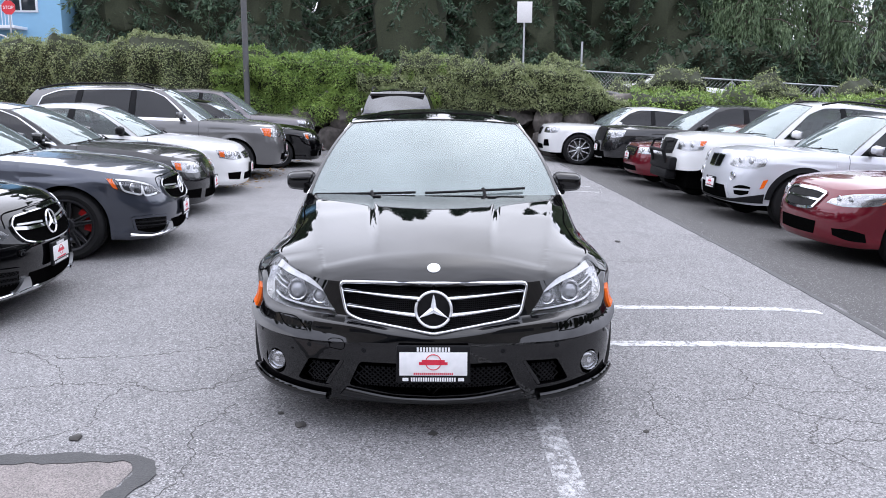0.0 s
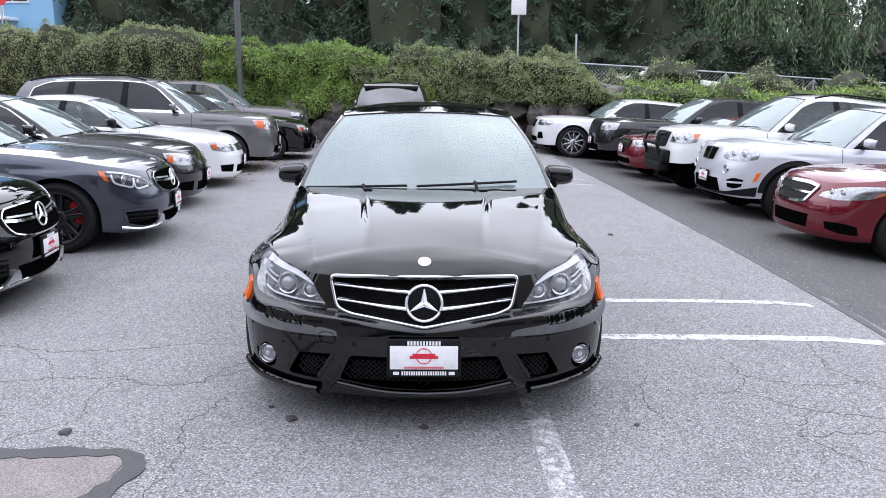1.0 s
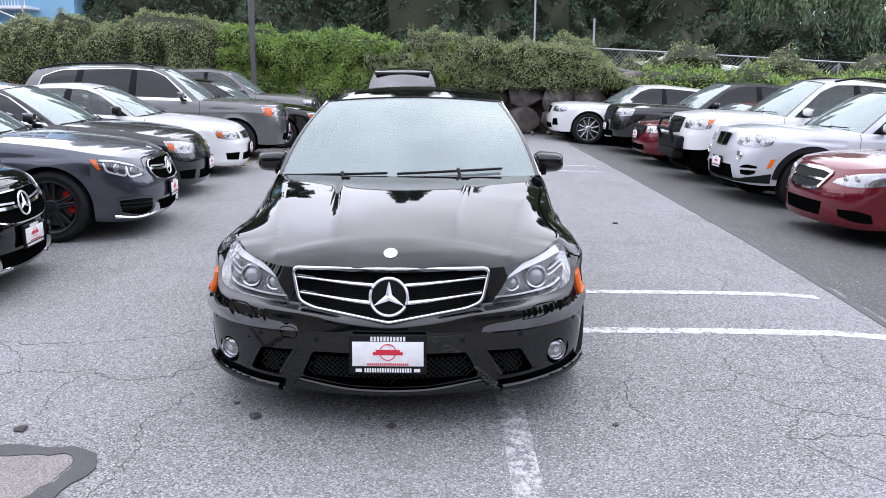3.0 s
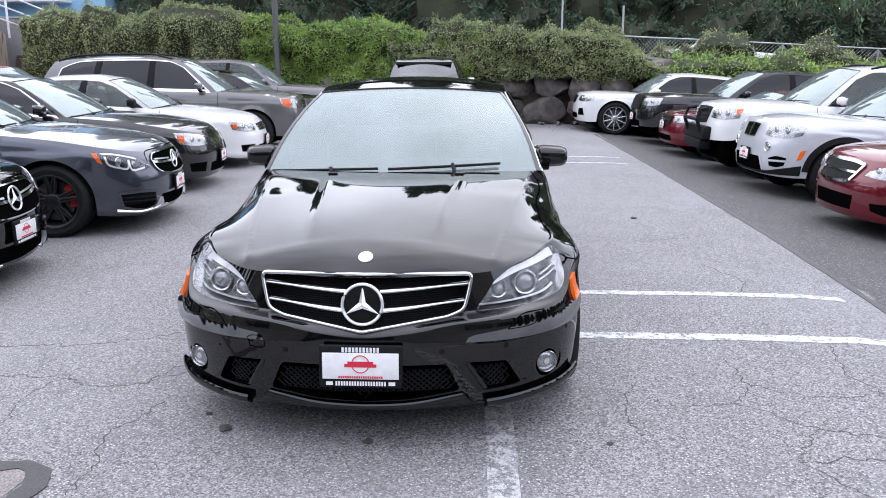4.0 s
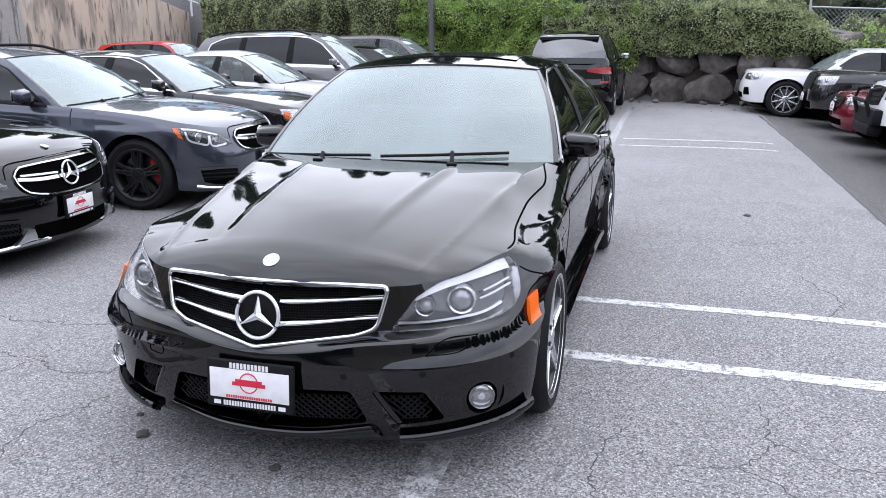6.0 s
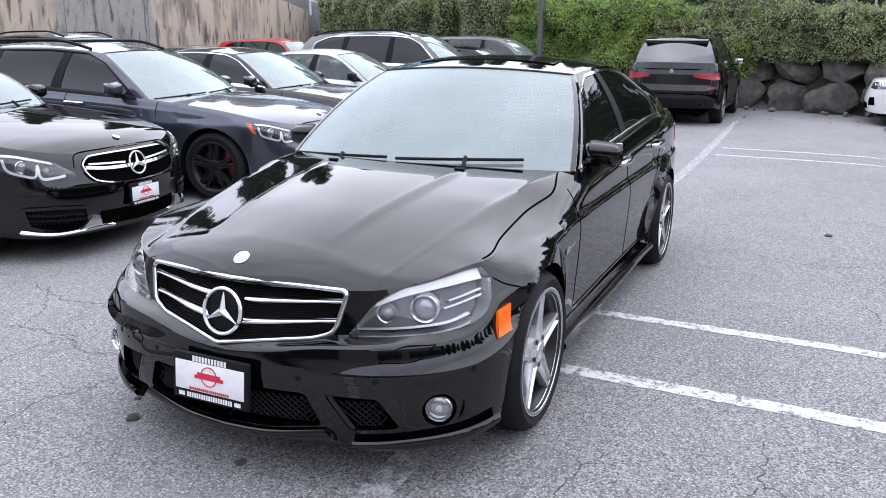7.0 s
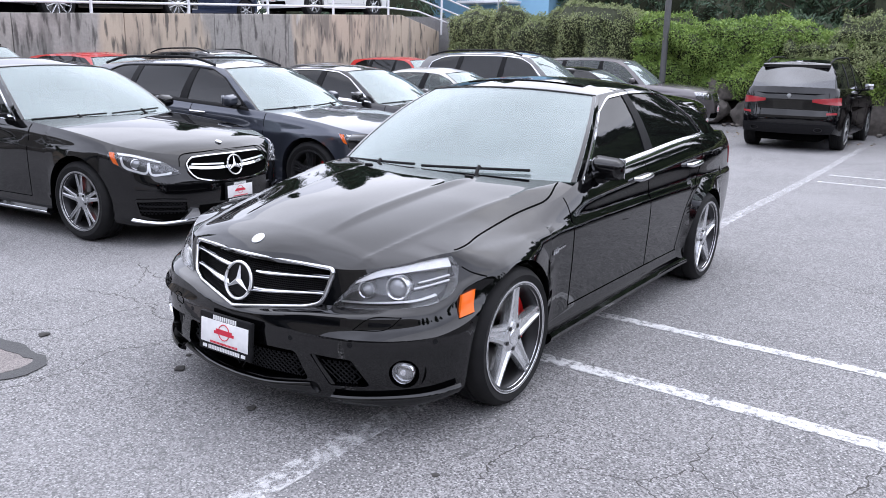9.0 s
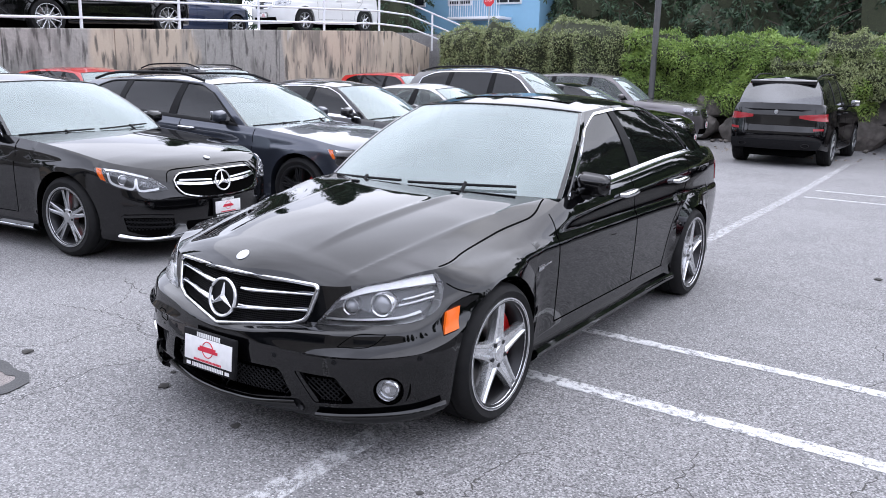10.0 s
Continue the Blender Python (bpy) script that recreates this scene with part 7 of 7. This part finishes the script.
def e_class(label, m, mat, wagon, style):
    s = scaled(SEDAN, 4.89, 1.85, 1.48, (0.335, 0.245, 0.245))
    if wagon:
        s["cols"] = [(1.66, 2.33), (1.79, 2.40), (2.72, 2.66), (2.84, 2.74), (3.62, 3.56), (3.72, 3.66), (4.45, 4.25), (4.72, 4.40)]
        s["panes"] = ((1, 2), (3, 4), (5, 6))
        s["rail"] = [(2.3, 1.385), (2.6, 1.42), (3.0, 1.44), (3.6, 1.435), (4.1, 1.415), (4.5, 1.385)]
        s["railw"] = [(2.3, 0.6), (2.8, 0.63), (3.6, 0.62), (4.5, 0.58)]
        s["boot_start"] = 4.72
    car, sh, side, fr, re, s = make_car("station_wagon" if wagon else "sedan", label, m, s, mat, style, side_glass=TINT, rails=TRIM if wagon else None, chrome=TRIM if wagon else CHROME, red=True)
    sp = lambda a, z, off: arc_spot(sh, abs(a), z, off, 1 if a >= 0 else -1)
    simple_front(car, sh, s, ([(0, 0.505), (0.25, 0.515), (0.42, 0.553), (0.475, 0.615)], [(0, 0.72), (0.25, 0.72), (0.43, 0.71), (0.485, 0.665)]),
                 ([(0.545, 0.592), (0.695, 0.58), (0.925, 0.612), (1.085, 0.68)], [(0.565, 0.62), (0.705, 0.70), (0.925, 0.755), (1.145, 0.775)]),
                 ([(0.5, 0.235), (0.72, 0.225), (0.9, 0.27)], [(0.52, 0.37), (0.72, 0.385), (0.92, 0.385)]), 0.40, ([(1.045, 0.668), (1.085, 0.684)], [(1.09, 0.768), (1.14, 0.772)]),
                 slats=1, housing=BEZEL, edge=0.009, mesh_mat=VOID, bulbs=[(0.745, 0.645, 0.028), (0.905, 0.68, 0.038)], low=([(0, 0.2), (0.42, 0.22)], [(0, 0.31), (0.4, 0.32)]))
    c = sh.at(0, 0.625, 0.03)
    star_badge(car, Matrix.Translation(c) @ pose(0, 0, 0, -10), 0.09)
    for sgn in (1, -1):
        sq = lambda a, z, off, k=sgn: arc_spot(sh, a, z, off, k)
        strip_patch("bumper_blade", CHROME, car, [(0.30, 0.196), (0.44, 0.196), (0.56, 0.192), (0.74, 0.188), (0.96, 0.222)], [(0.30, 0.216), (0.44, 0.226), (0.56, 0.214), (0.74, 0.206), (0.96, 0.236)], sq, 30, 3, 0.03, 0.03, "chrome lower bumper blade", bulge=0.006)
        strip_patch("bumper_strut", SATIN, car, [(0.40, 0.2), (0.57, 0.206)], [(0.425, 0.3), (0.475, 0.302)], sq, 8, 6, 0.02, 0.03, bulge=0.008)
        m_ = bmesh.new()
        lattice(m_, sq, 0.5, 0.92, lambda x: 0.245 + 0.1 * max(0, x - 0.75), lambda x: 0.37, 0.03, 0.004, 0.008)
        part("intake_mesh", m_, TRIM, car)
        for zf in (0.30, 0.335):
            line_strip("intake_fin", TRIM, car, [(0.54, zf - 0.01), (0.72, zf), (0.9, zf + 0.01)], sq, 0.01, 0.022, 12, 0.018)
        for pl in ([(1.025, 0.735), (0.995, 0.66), (0.905, 0.625), (0.825, 0.612), (0.805, 0.69)], [(0.805, 0.69), (0.785, 0.60), (0.685, 0.597), (0.625, 0.605)]):
            line_strip("light_guide", LAMP_WHITE, car, pl, sq, 0.017, 0.012, 24, 0.004, "white light guide")
        strip_patch("light_guide", LAMP_WHITE, car, [(0.705, 0.685), (0.925, 0.738), (1.045, 0.752)], [(0.705, 0.697), (0.925, 0.752), (1.065, 0.768)], sq, 12, 2, 0.012, 0.004)
        for pl in ([(0.52, 0.372), (0.72, 0.388), (0.92, 0.388)], [(0.9, 0.27), (0.93, 0.39)]):
            line_strip("intake_edge", mat, car, pl, sq, 0.022, 0.018, 14, 0.018)
        line_strip("grille_accent", SATIN, car, [(0.11, 0.642), (0.44, 0.662)], sq, 0.012, 0.024, 10, 0.01)
        line_strip("hood_gap", VOID, car, [(0.0, 0.75), (0.25, 0.748), (0.5, 0.735), (0.545, 0.65)], sq, 0.007, 0.003, 20)
        sd = lambda y, z, off, k=sgn: sh.side_spot(y, z, off, k)
        strip_patch("side_skirt", mat, car, [(1.3, 0.17), (3.3, 0.175)], [(1.3, 0.24), (3.3, 0.245)], sd, 20, 3, 0.028, 0.05, bulge=0.01)
        line_strip("skirt_chrome", CHROME, car, [(1.3, 0.2), (3.3, 0.205)], sd, 0.014, 0.046, 20, 0.01) if not wagon else None
    bm = bmesh.new()
    lathe(bm, [(0.028, -0.004), (0.028, 0.004), (0.002, 0.008)], 20, pose(0, 0.2, 0.808, 22) @ pose(0, 0, 0, 0, -90))
    part("hood_badge", bm, SATIN, car)
    return car


e_class("glossy black sedan with chrome-trimmed bumper and star wheels", place(-2.80, 2.43, 96), PAINT_BLACK2, False, "twin")
e_class("blue-grey station wagon with black wheels and red calipers", place(-2.65, 4.95, 97), PAINT_STEEL, True, "dark")


def plain_sedan(name, label, m, mat, L=4.75, W=1.8, H=1.44, style="seven", grille=None, side_glass=SIDE, plate=0.4, chrome=None, seat=LEATHER, slats=2, surround=CHROME, amber=True, wheel=(0.32, 0.22, 0.22), lamp=None, intake=None, low=None, **kw):
    s = scaled(SEDAN, L, W, H, wheel)
    c = H / 1.45
    car, sh, side, fr, re, s = make_car(name, label, m, s, mat, style, side_glass=side_glass, chrome=chrome, seat=seat, handle=mat, **kw)
    g = grille or ([(0, 0.56 * c), (0.3, 0.57 * c)], [(0, 0.68 * c), (0.34, 0.67 * c)])
    simple_front(car, sh, s, g, lamp or ([(0.45, 0.575 * c), (0.7, 0.57 * c), (0.95, 0.61 * c)], [(0.46, 0.68 * c), (0.72, 0.72 * c), (1.0, 0.74 * c)]),
                 intake or ([(0.55, 0.24), (0.8, 0.26)], [(0.53, 0.36), (0.82, 0.36)]), plate, amber if isinstance(amber, tuple) else ([(0.87, 0.615 * c), (0.94, 0.63 * c)], [(0.87, 0.7 * c), (0.96, 0.715 * c)]) if amber else None,
                 slats=slats, surround=surround, bulbs=[(0.6, 0.635 * c, 0.034), (0.74, 0.645 * c, 0.034)], low=low or ([(0, 0.22), (0.42, 0.23)], [(0, 0.34), (0.4, 0.34)]), mesh_mat=TRIM)
    return car


plain_sedan("sedan", "dark graphite sedan with slim grille in a row of cars", place(-3.0, 7.4, 97), PAINT_CHARCOAL, 4.8, 1.84, 1.45, side_glass=TINT, chrome=CHROME, slats=4)
plain_sedan("sedan", "old white sedan with amber headlight corners", place(-3.05, 9.75, 97), PAINT_WHITE, 4.6, 1.72, 1.42, seat=FABRIC, side_glass=SIDE, surround=None, mirror=TRIM)
plain_sedan("sedan", "black muscle sedan with square headlights", place(-2.6, 14.9, 97), PAINT_BLACK2, 5.05, 1.9, 1.48, side_glass=TINT, surround=None)
plain_sedan("sedan", "dark red sedan with mesh grille and chrome surround", place(4.05, 5.45, -88), PAINT_RED, 4.75, 1.82, 1.5, grille=([(0, 0.5), (0.2, 0.51), (0.3, 0.53)], [(0, 0.72), (0.22, 0.72), (0.4, 0.70)]), plate=None, slats=1, lamp=([(0.46, 0.6), (0.7, 0.588), (1.0, 0.635), (1.17, 0.7)], [(0.5, 0.645), (0.7, 0.715), (1.0, 0.765), (1.27, 0.785)]),
            amber=([(1.05, 0.66), (1.15, 0.7)], [(1.1, 0.7), (1.2, 0.735)]), intake=([(0.62, 0.275), (0.8, 0.245), (0.98, 0.25)], [(0.6, 0.345), (0.8, 0.355), (0.95, 0.335)]), low=([(0, 0.24), (0.36, 0.245)], [(0, 0.385), (0.38, 0.385)]))


def suv(name, label, m, mat, L=4.8, W=1.92, H=1.72, style="seven", wheel=(0.37, 0.24, 0.26), grille=None, lamp=None, side_glass=SIDE, chrome=None, cladding=None, rails=None, plate=0.55, slats=3, surround=CHROME,
        intake=None, low=None, amber=None, slat=CHROME, fog=None, roof=None, **kw):
    s = scaled(SUV, L, W, H, wheel, **kw.pop("spec", {}))
    c = H / 1.76
    car, sh, side, fr, re, s = make_car(name, label, m, s, mat, style, side_glass=side_glass, chrome=chrome, cladding=cladding, rails=rails, handle=mat, roof=roof, **kw)
    f = lambda q: [(a, z * c) for a, z in q]
    g = grille or ([(0, 0.72), (0.36, 0.74)], [(0, 0.93), (0.38, 0.92)])
    lm = lamp or ([(0.45, 0.8), (0.75, 0.79), (1.0, 0.83)], [(0.46, 0.93), (0.75, 0.96), (1.05, 0.975)])
    simple_front(car, sh, s, (f(g[0]), f(g[1])), (f(lm[0]), f(lm[1])), (f(intake[0]), f(intake[1])) if intake else None, plate, (f(amber[0]), f(amber[1])) if amber else None, surround, slat, slats,
                 [(0.62, 0.87 * c, 0.04), (0.8, 0.88 * c, 0.04)], fog, (f(low[0]), f(low[1])) if low else ([(0, 0.33 * c), (0.5, 0.35 * c)], [(0, 0.47 * c), (0.48, 0.47 * c)]))
    return car, sh, s


suv("suv", "grey metallic suv with roof rails and amber headlights", place(-2.95, 12.35, 97), PAINT_GREY, 4.85, 1.95, 1.74, rails=TRIM, chrome=CHROME, side_glass=TINT, amber=([(0.85, 0.8), (0.98, 0.83)], [(0.8, 0.955), (1.02, 0.965)]))
suv("minivan", "taupe minivan parked beside the hedge", place(-3.15, 17.5, 97), PAINT_TAUPE, 5.0, 1.96, 1.72, side_glass=SIDE)
# silver suv with twin grille
car, sh, s = suv("suv", "silver-white suv with twin grille and black cladding", place(4.0, 8.1, -88), PAINT_SILVER, 4.85, 1.93, 1.71, plate=0.49, low=([(0, 0.30), (0.3, 0.305), (0.5, 0.32)], [(0, 0.5), (0.3, 0.5), (0.44, 0.5)]), lamp=([(0.43, 0.8), (0.6, 0.775), (0.85, 0.79), (1.0, 0.84)], [(0.45, 0.9), (0.6, 0.95), (0.8, 0.965), (1.04, 0.955)]), cladding=TRIM, surround=None, grille=([(0.02, 0.75), (0.19, 0.76)], [(0.02, 0.93), (0.215, 0.92)]), slats=0,
                 intake=([(0.62, 0.40), (0.74, 0.395), (0.84, 0.43)], [(0.60, 0.5), (0.72, 0.54), (0.86, 0.53)]), fog=(0.55, 0.63, 0.05), side_glass=TINT)
for sgn in (1, -1):
    sq = lambda a, z, off, k=sgn: arc_spot(sh, a, z, off, k)
    strip_patch("side_marker", AMBER, car, [(0.98, 0.5), (1.03, 0.52)], [(1.01, 0.62), (1.07, 0.64)], sq, 4, 3, 0.008, 0.01, "amber marker lens")
    line_strip("intake_bar", PAINT_SILVER, car, [(0.6, 0.455), (0.86, 0.475)], sq, 0.025, 0.018, 8, 0.012)
    strip_patch("bumper_skirt", TRIM, car, [(0.0, 0.27), (0.5, 0.275), (1.05, 0.31)], [(0.0, 0.29), (0.5, 0.31), (0.75, 0.36), (1.05, 0.44)], sq, 24, 3, 0.012, 0.02, "black plastic lower bumper")
    line_strip("intake_edge", PAINT_SILVER, car, [(0.44, 0.5), (0.5, 0.32)], sq, 0.05, 0.012, 8, 0.012)
car, sh, s = suv("suv", "white off-road suv with black front guard and knobbly tyres", place(3.9, 10.3, -89), PAINT_WHITE, 4.83, 1.93, 1.87, "plain", (0.41, 0.22, 0.28), spec=dict(bottom=[(0, 0.5), (0.3, 0.54), (0.45, 0.6), (1.3, 0.42), (3.4, 0.42), (4.2, 0.44), (4.83, 0.5)]), surround=None, grille=([(0, 0.7), (0.34, 0.72)], [(0, 0.96), (0.36, 0.95)]), slat=TRIM, rails=TRIM,
    amber=([(0.95, 0.88), (1.0, 0.89)], [(0.94, 0.955), (1.05, 0.97)]), low=([(0, 0.54), (0.45, 0.55)], [(0, 0.66), (0.42, 0.66)]), plate=None, side_glass=SIDE)
bm = bmesh.new()
box(bm, (1.1, 0.14, 0.22), pose(0, 0.0, 0.6), 0.04)
box(bm, (0.9, 0.2, 0.16), pose(0, 0.02, 0.42), 0.04)
part("front_guard", bm, TRIM, car, "black steel front guard")
for x in (-0.36, 0.36):
    bm = bmesh.new()
    tube(bm, [(x, -0.06, 0.6), (x, -0.14, 0.8), (x * 0.95, -0.1, 0.95), (x * 0.9, 0.02, 0.98)], 0.03, 8)
    part("guard_hoop", bm, TRIM, car)
bm = bmesh.new()
tube(bm, [(-0.36, -0.14, 0.8), (0.36, -0.14, 0.8)], 0.03, 8)
part("guard_bar", bm, TRIM, car)
suv("suv", "dark red suv with black grille", place(3.85, 12.6, -89), PAINT_RED, 4.5, 1.86, 1.38, side_glass=TINT, cladding=TRIM, surround=TRIM)
suv("pickup_truck", "charcoal pickup truck with black grille", place(3.7, 14.95, -89), PAINT_CHARCOAL, 5.6, 2.0, 1.8, spec=dict(bottom=[(0, 0.36), (0.3, 0.38), (0.5, 0.42), (1.3, 0.4), (3.9, 0.4), (5.6, 0.45)]), surround=TRIM, slat=TRIM, grille=([(0, 0.7), (0.4, 0.72)], [(0, 0.98), (0.42, 0.96)]), side_glass=TINT)
suv("suv", "white sporty coupe-suv with split-spoke wheels", place(2.65, 17.25, -90), PAINT_WHITE, 4.9, 1.98, 1.6, "ten", (0.385, 0.28, 0.28), surround=None, grille=([(0.03, 0.72), (0.2, 0.74)], [(0.03, 0.93), (0.24, 0.92)]), slats=0,
    intake=([(0.55, 0.42), (0.8, 0.44)], [(0.58, 0.6), (0.75, 0.62)]), side_glass=TINT, plate=None)


def black_suv():
    """The dark compact suv that shows its tail."""
    car, sh, s = suv("suv", "black compact suv with red tail lights by the boulders", place(-0.83, 18.74, 180, 0.0), PAINT_BLACK2, 4.7, 1.9, 1.75, "twin", (0.365, 0.25, 0.26), side_glass=PRIVACY, rails=TRIM, plate=None)
    sp = lambda x, z, off: sh.rear_spot(x, z, off)
    for sgn in (1, -1):
        sq = lambda a, z, off, k=sgn: sh.rear_spot(k * a, z, off)
        strip_patch("tail_light", RED_LENS, car, [(0.42, 0.93), (0.62, 0.90), (0.88, 0.88)], [(0.42, 0.98), (0.62, 1.0), (0.88, 1.02)], sq, 12, 5, 0.012, 0.02, "red tail lamp")
        strip_patch("bumper_reflector", RED_LENS, car, [(0.68, 0.7), (0.84, 0.71)], [(0.68, 0.74), (0.84, 0.75)], sq, 5, 2, 0.008, 0.01)
        bm = bmesh.new()
        p = sq(0.58, 0.42, 0.01)
        lathe(bm, [(0.045, -0.08), (0.05, 0.02), (0.042, 0.02), (0.038, -0.05)], 18, Matrix.Translation(p) @ pose(0, 0, 0, 0, 0, 90) @ Matrix.Diagonal((1, 1.5, 0.8, 1)))
        part("exhaust_tip", bm, GLOSS, car)
        line_strip("tailgate_gap", VOID, car, [(0.7, 0.62), (0.72, 0.85), (0.7, 1.1)], sq, 0.006, 0.003, 12)
    strip_patch("plate_recess", GLOSS, car, [(-0.26, 0.80), (0, 0.80), (0.26, 0.80)], [(-0.28, 0.95), (0, 0.95), (0.28, 0.95)], sp, 8, 3, 0.006, 0.01)
    strip_patch("diffuser", TRIM, car, [(-0.8, 0.34), (0, 0.33), (0.8, 0.34)], [(-0.85, 0.52), (0, 0.52), (0.85, 0.52)], sp, 16, 4, 0.012, 0.03)
    line_strip("bumper_gap", VOID, car, [(-0.75, 0.62), (0, 0.61), (0.75, 0.62)], sp, 0.008, 0.003, 16)
    bm = bmesh.new()
    p = sh.rear_spot(0, 1.04, 0.012)
    lathe(bm, [(0.04, -0.004), (0.04, 0.004), (0.002, 0.007)], 20, Matrix.Translation(p) @ pose(0, 0, 0, 0, 0, 90))
    part("round_badge", bm, SATIN, car)
    bm = bmesh.new()
    rl = s["rail"]
    box(bm, (1.2, 0.2, 0.07), pose(0, s["cols"][-1][1] + 0.06, curve(rl)(s["cols"][-1][1]) - 0.02, -14), 0.02)
    part("roof_spoiler", bm, PAINT_BLACK2, car)
    bm = bmesh.new()
    tube(bm, [(0.0, s["L"] - 0.16, 1.14), (0.2, s["L"] - 0.17, 1.16), (0.38, s["L"] - 0.2, 1.17)], 0.012, 6)
    part("rear_wiper", bm, TRIM, car)


black_suv()

# second row against the concrete wall, and the upper deck
suv("suv", "red compact suv against the concrete wall", place(-9.4, 16.6, 92), PAINT_BRIGHT_RED, 4.4, 1.82, 1.62, side_glass=TINT)
plain_sedan("sedan", "dark grey sedan against the concrete wall", place(-9.0, 13.2, 92), PAINT_GRAPHITE, side_glass=TINT)
suv("suv", "graphite suv with roof rails against the concrete wall", place(-9.0, 9.6, 92), PAINT_GRAPHITE, 4.7, 1.88, 1.66, rails=TRIM, side_glass=TINT)
suv("suv", "bright red suv against the concrete wall", place(-9.4, 7.0, 92), PAINT_BRIGHT_RED, 4.4, 1.82, 1.55, side_glass=TINT)
suv("suv", "black suv with roof rails against the concrete wall", place(-9.0, 4.2, 92), PAINT_BLACK2, 4.8, 1.92, 1.7, rails=TRIM, side_glass=TINT)
suv("suv", "black suv on the upper deck with pale spoked wheels", pose(-15.75, 11.9, deck_z(9.5), -3.0, 0, 180), PAINT_BLACK2, 5.2, 2.0, 1.9, "ten", (0.41, 0.3, 0.28), side_glass=TINT)
suv("suv", "navy suv on the upper deck", pose(-19.6, 17.4, deck_z(15), -3.0, 0, 180), PAINT_NAVY, 4.5, 1.85, 1.75, "seven", (0.36, 0.24, 0.25), side_glass=TINT)
suv("suv", "white off-road suv on the upper deck", pose(-17.0, 16.2, deck_z(16.2), 3.0, 0, 0), PAINT_WHITE, 4.9, 1.93, 1.85, "seven", (0.4, 0.25, 0.27), side_glass=TINT)
plain_sedan("sedan", "white pale saloon on the road beyond the fence", pose(12.2, 29.5, ground_z(10, 29.5), 0, 0, 92), PAINT_WHITE, side_glass=TINT)
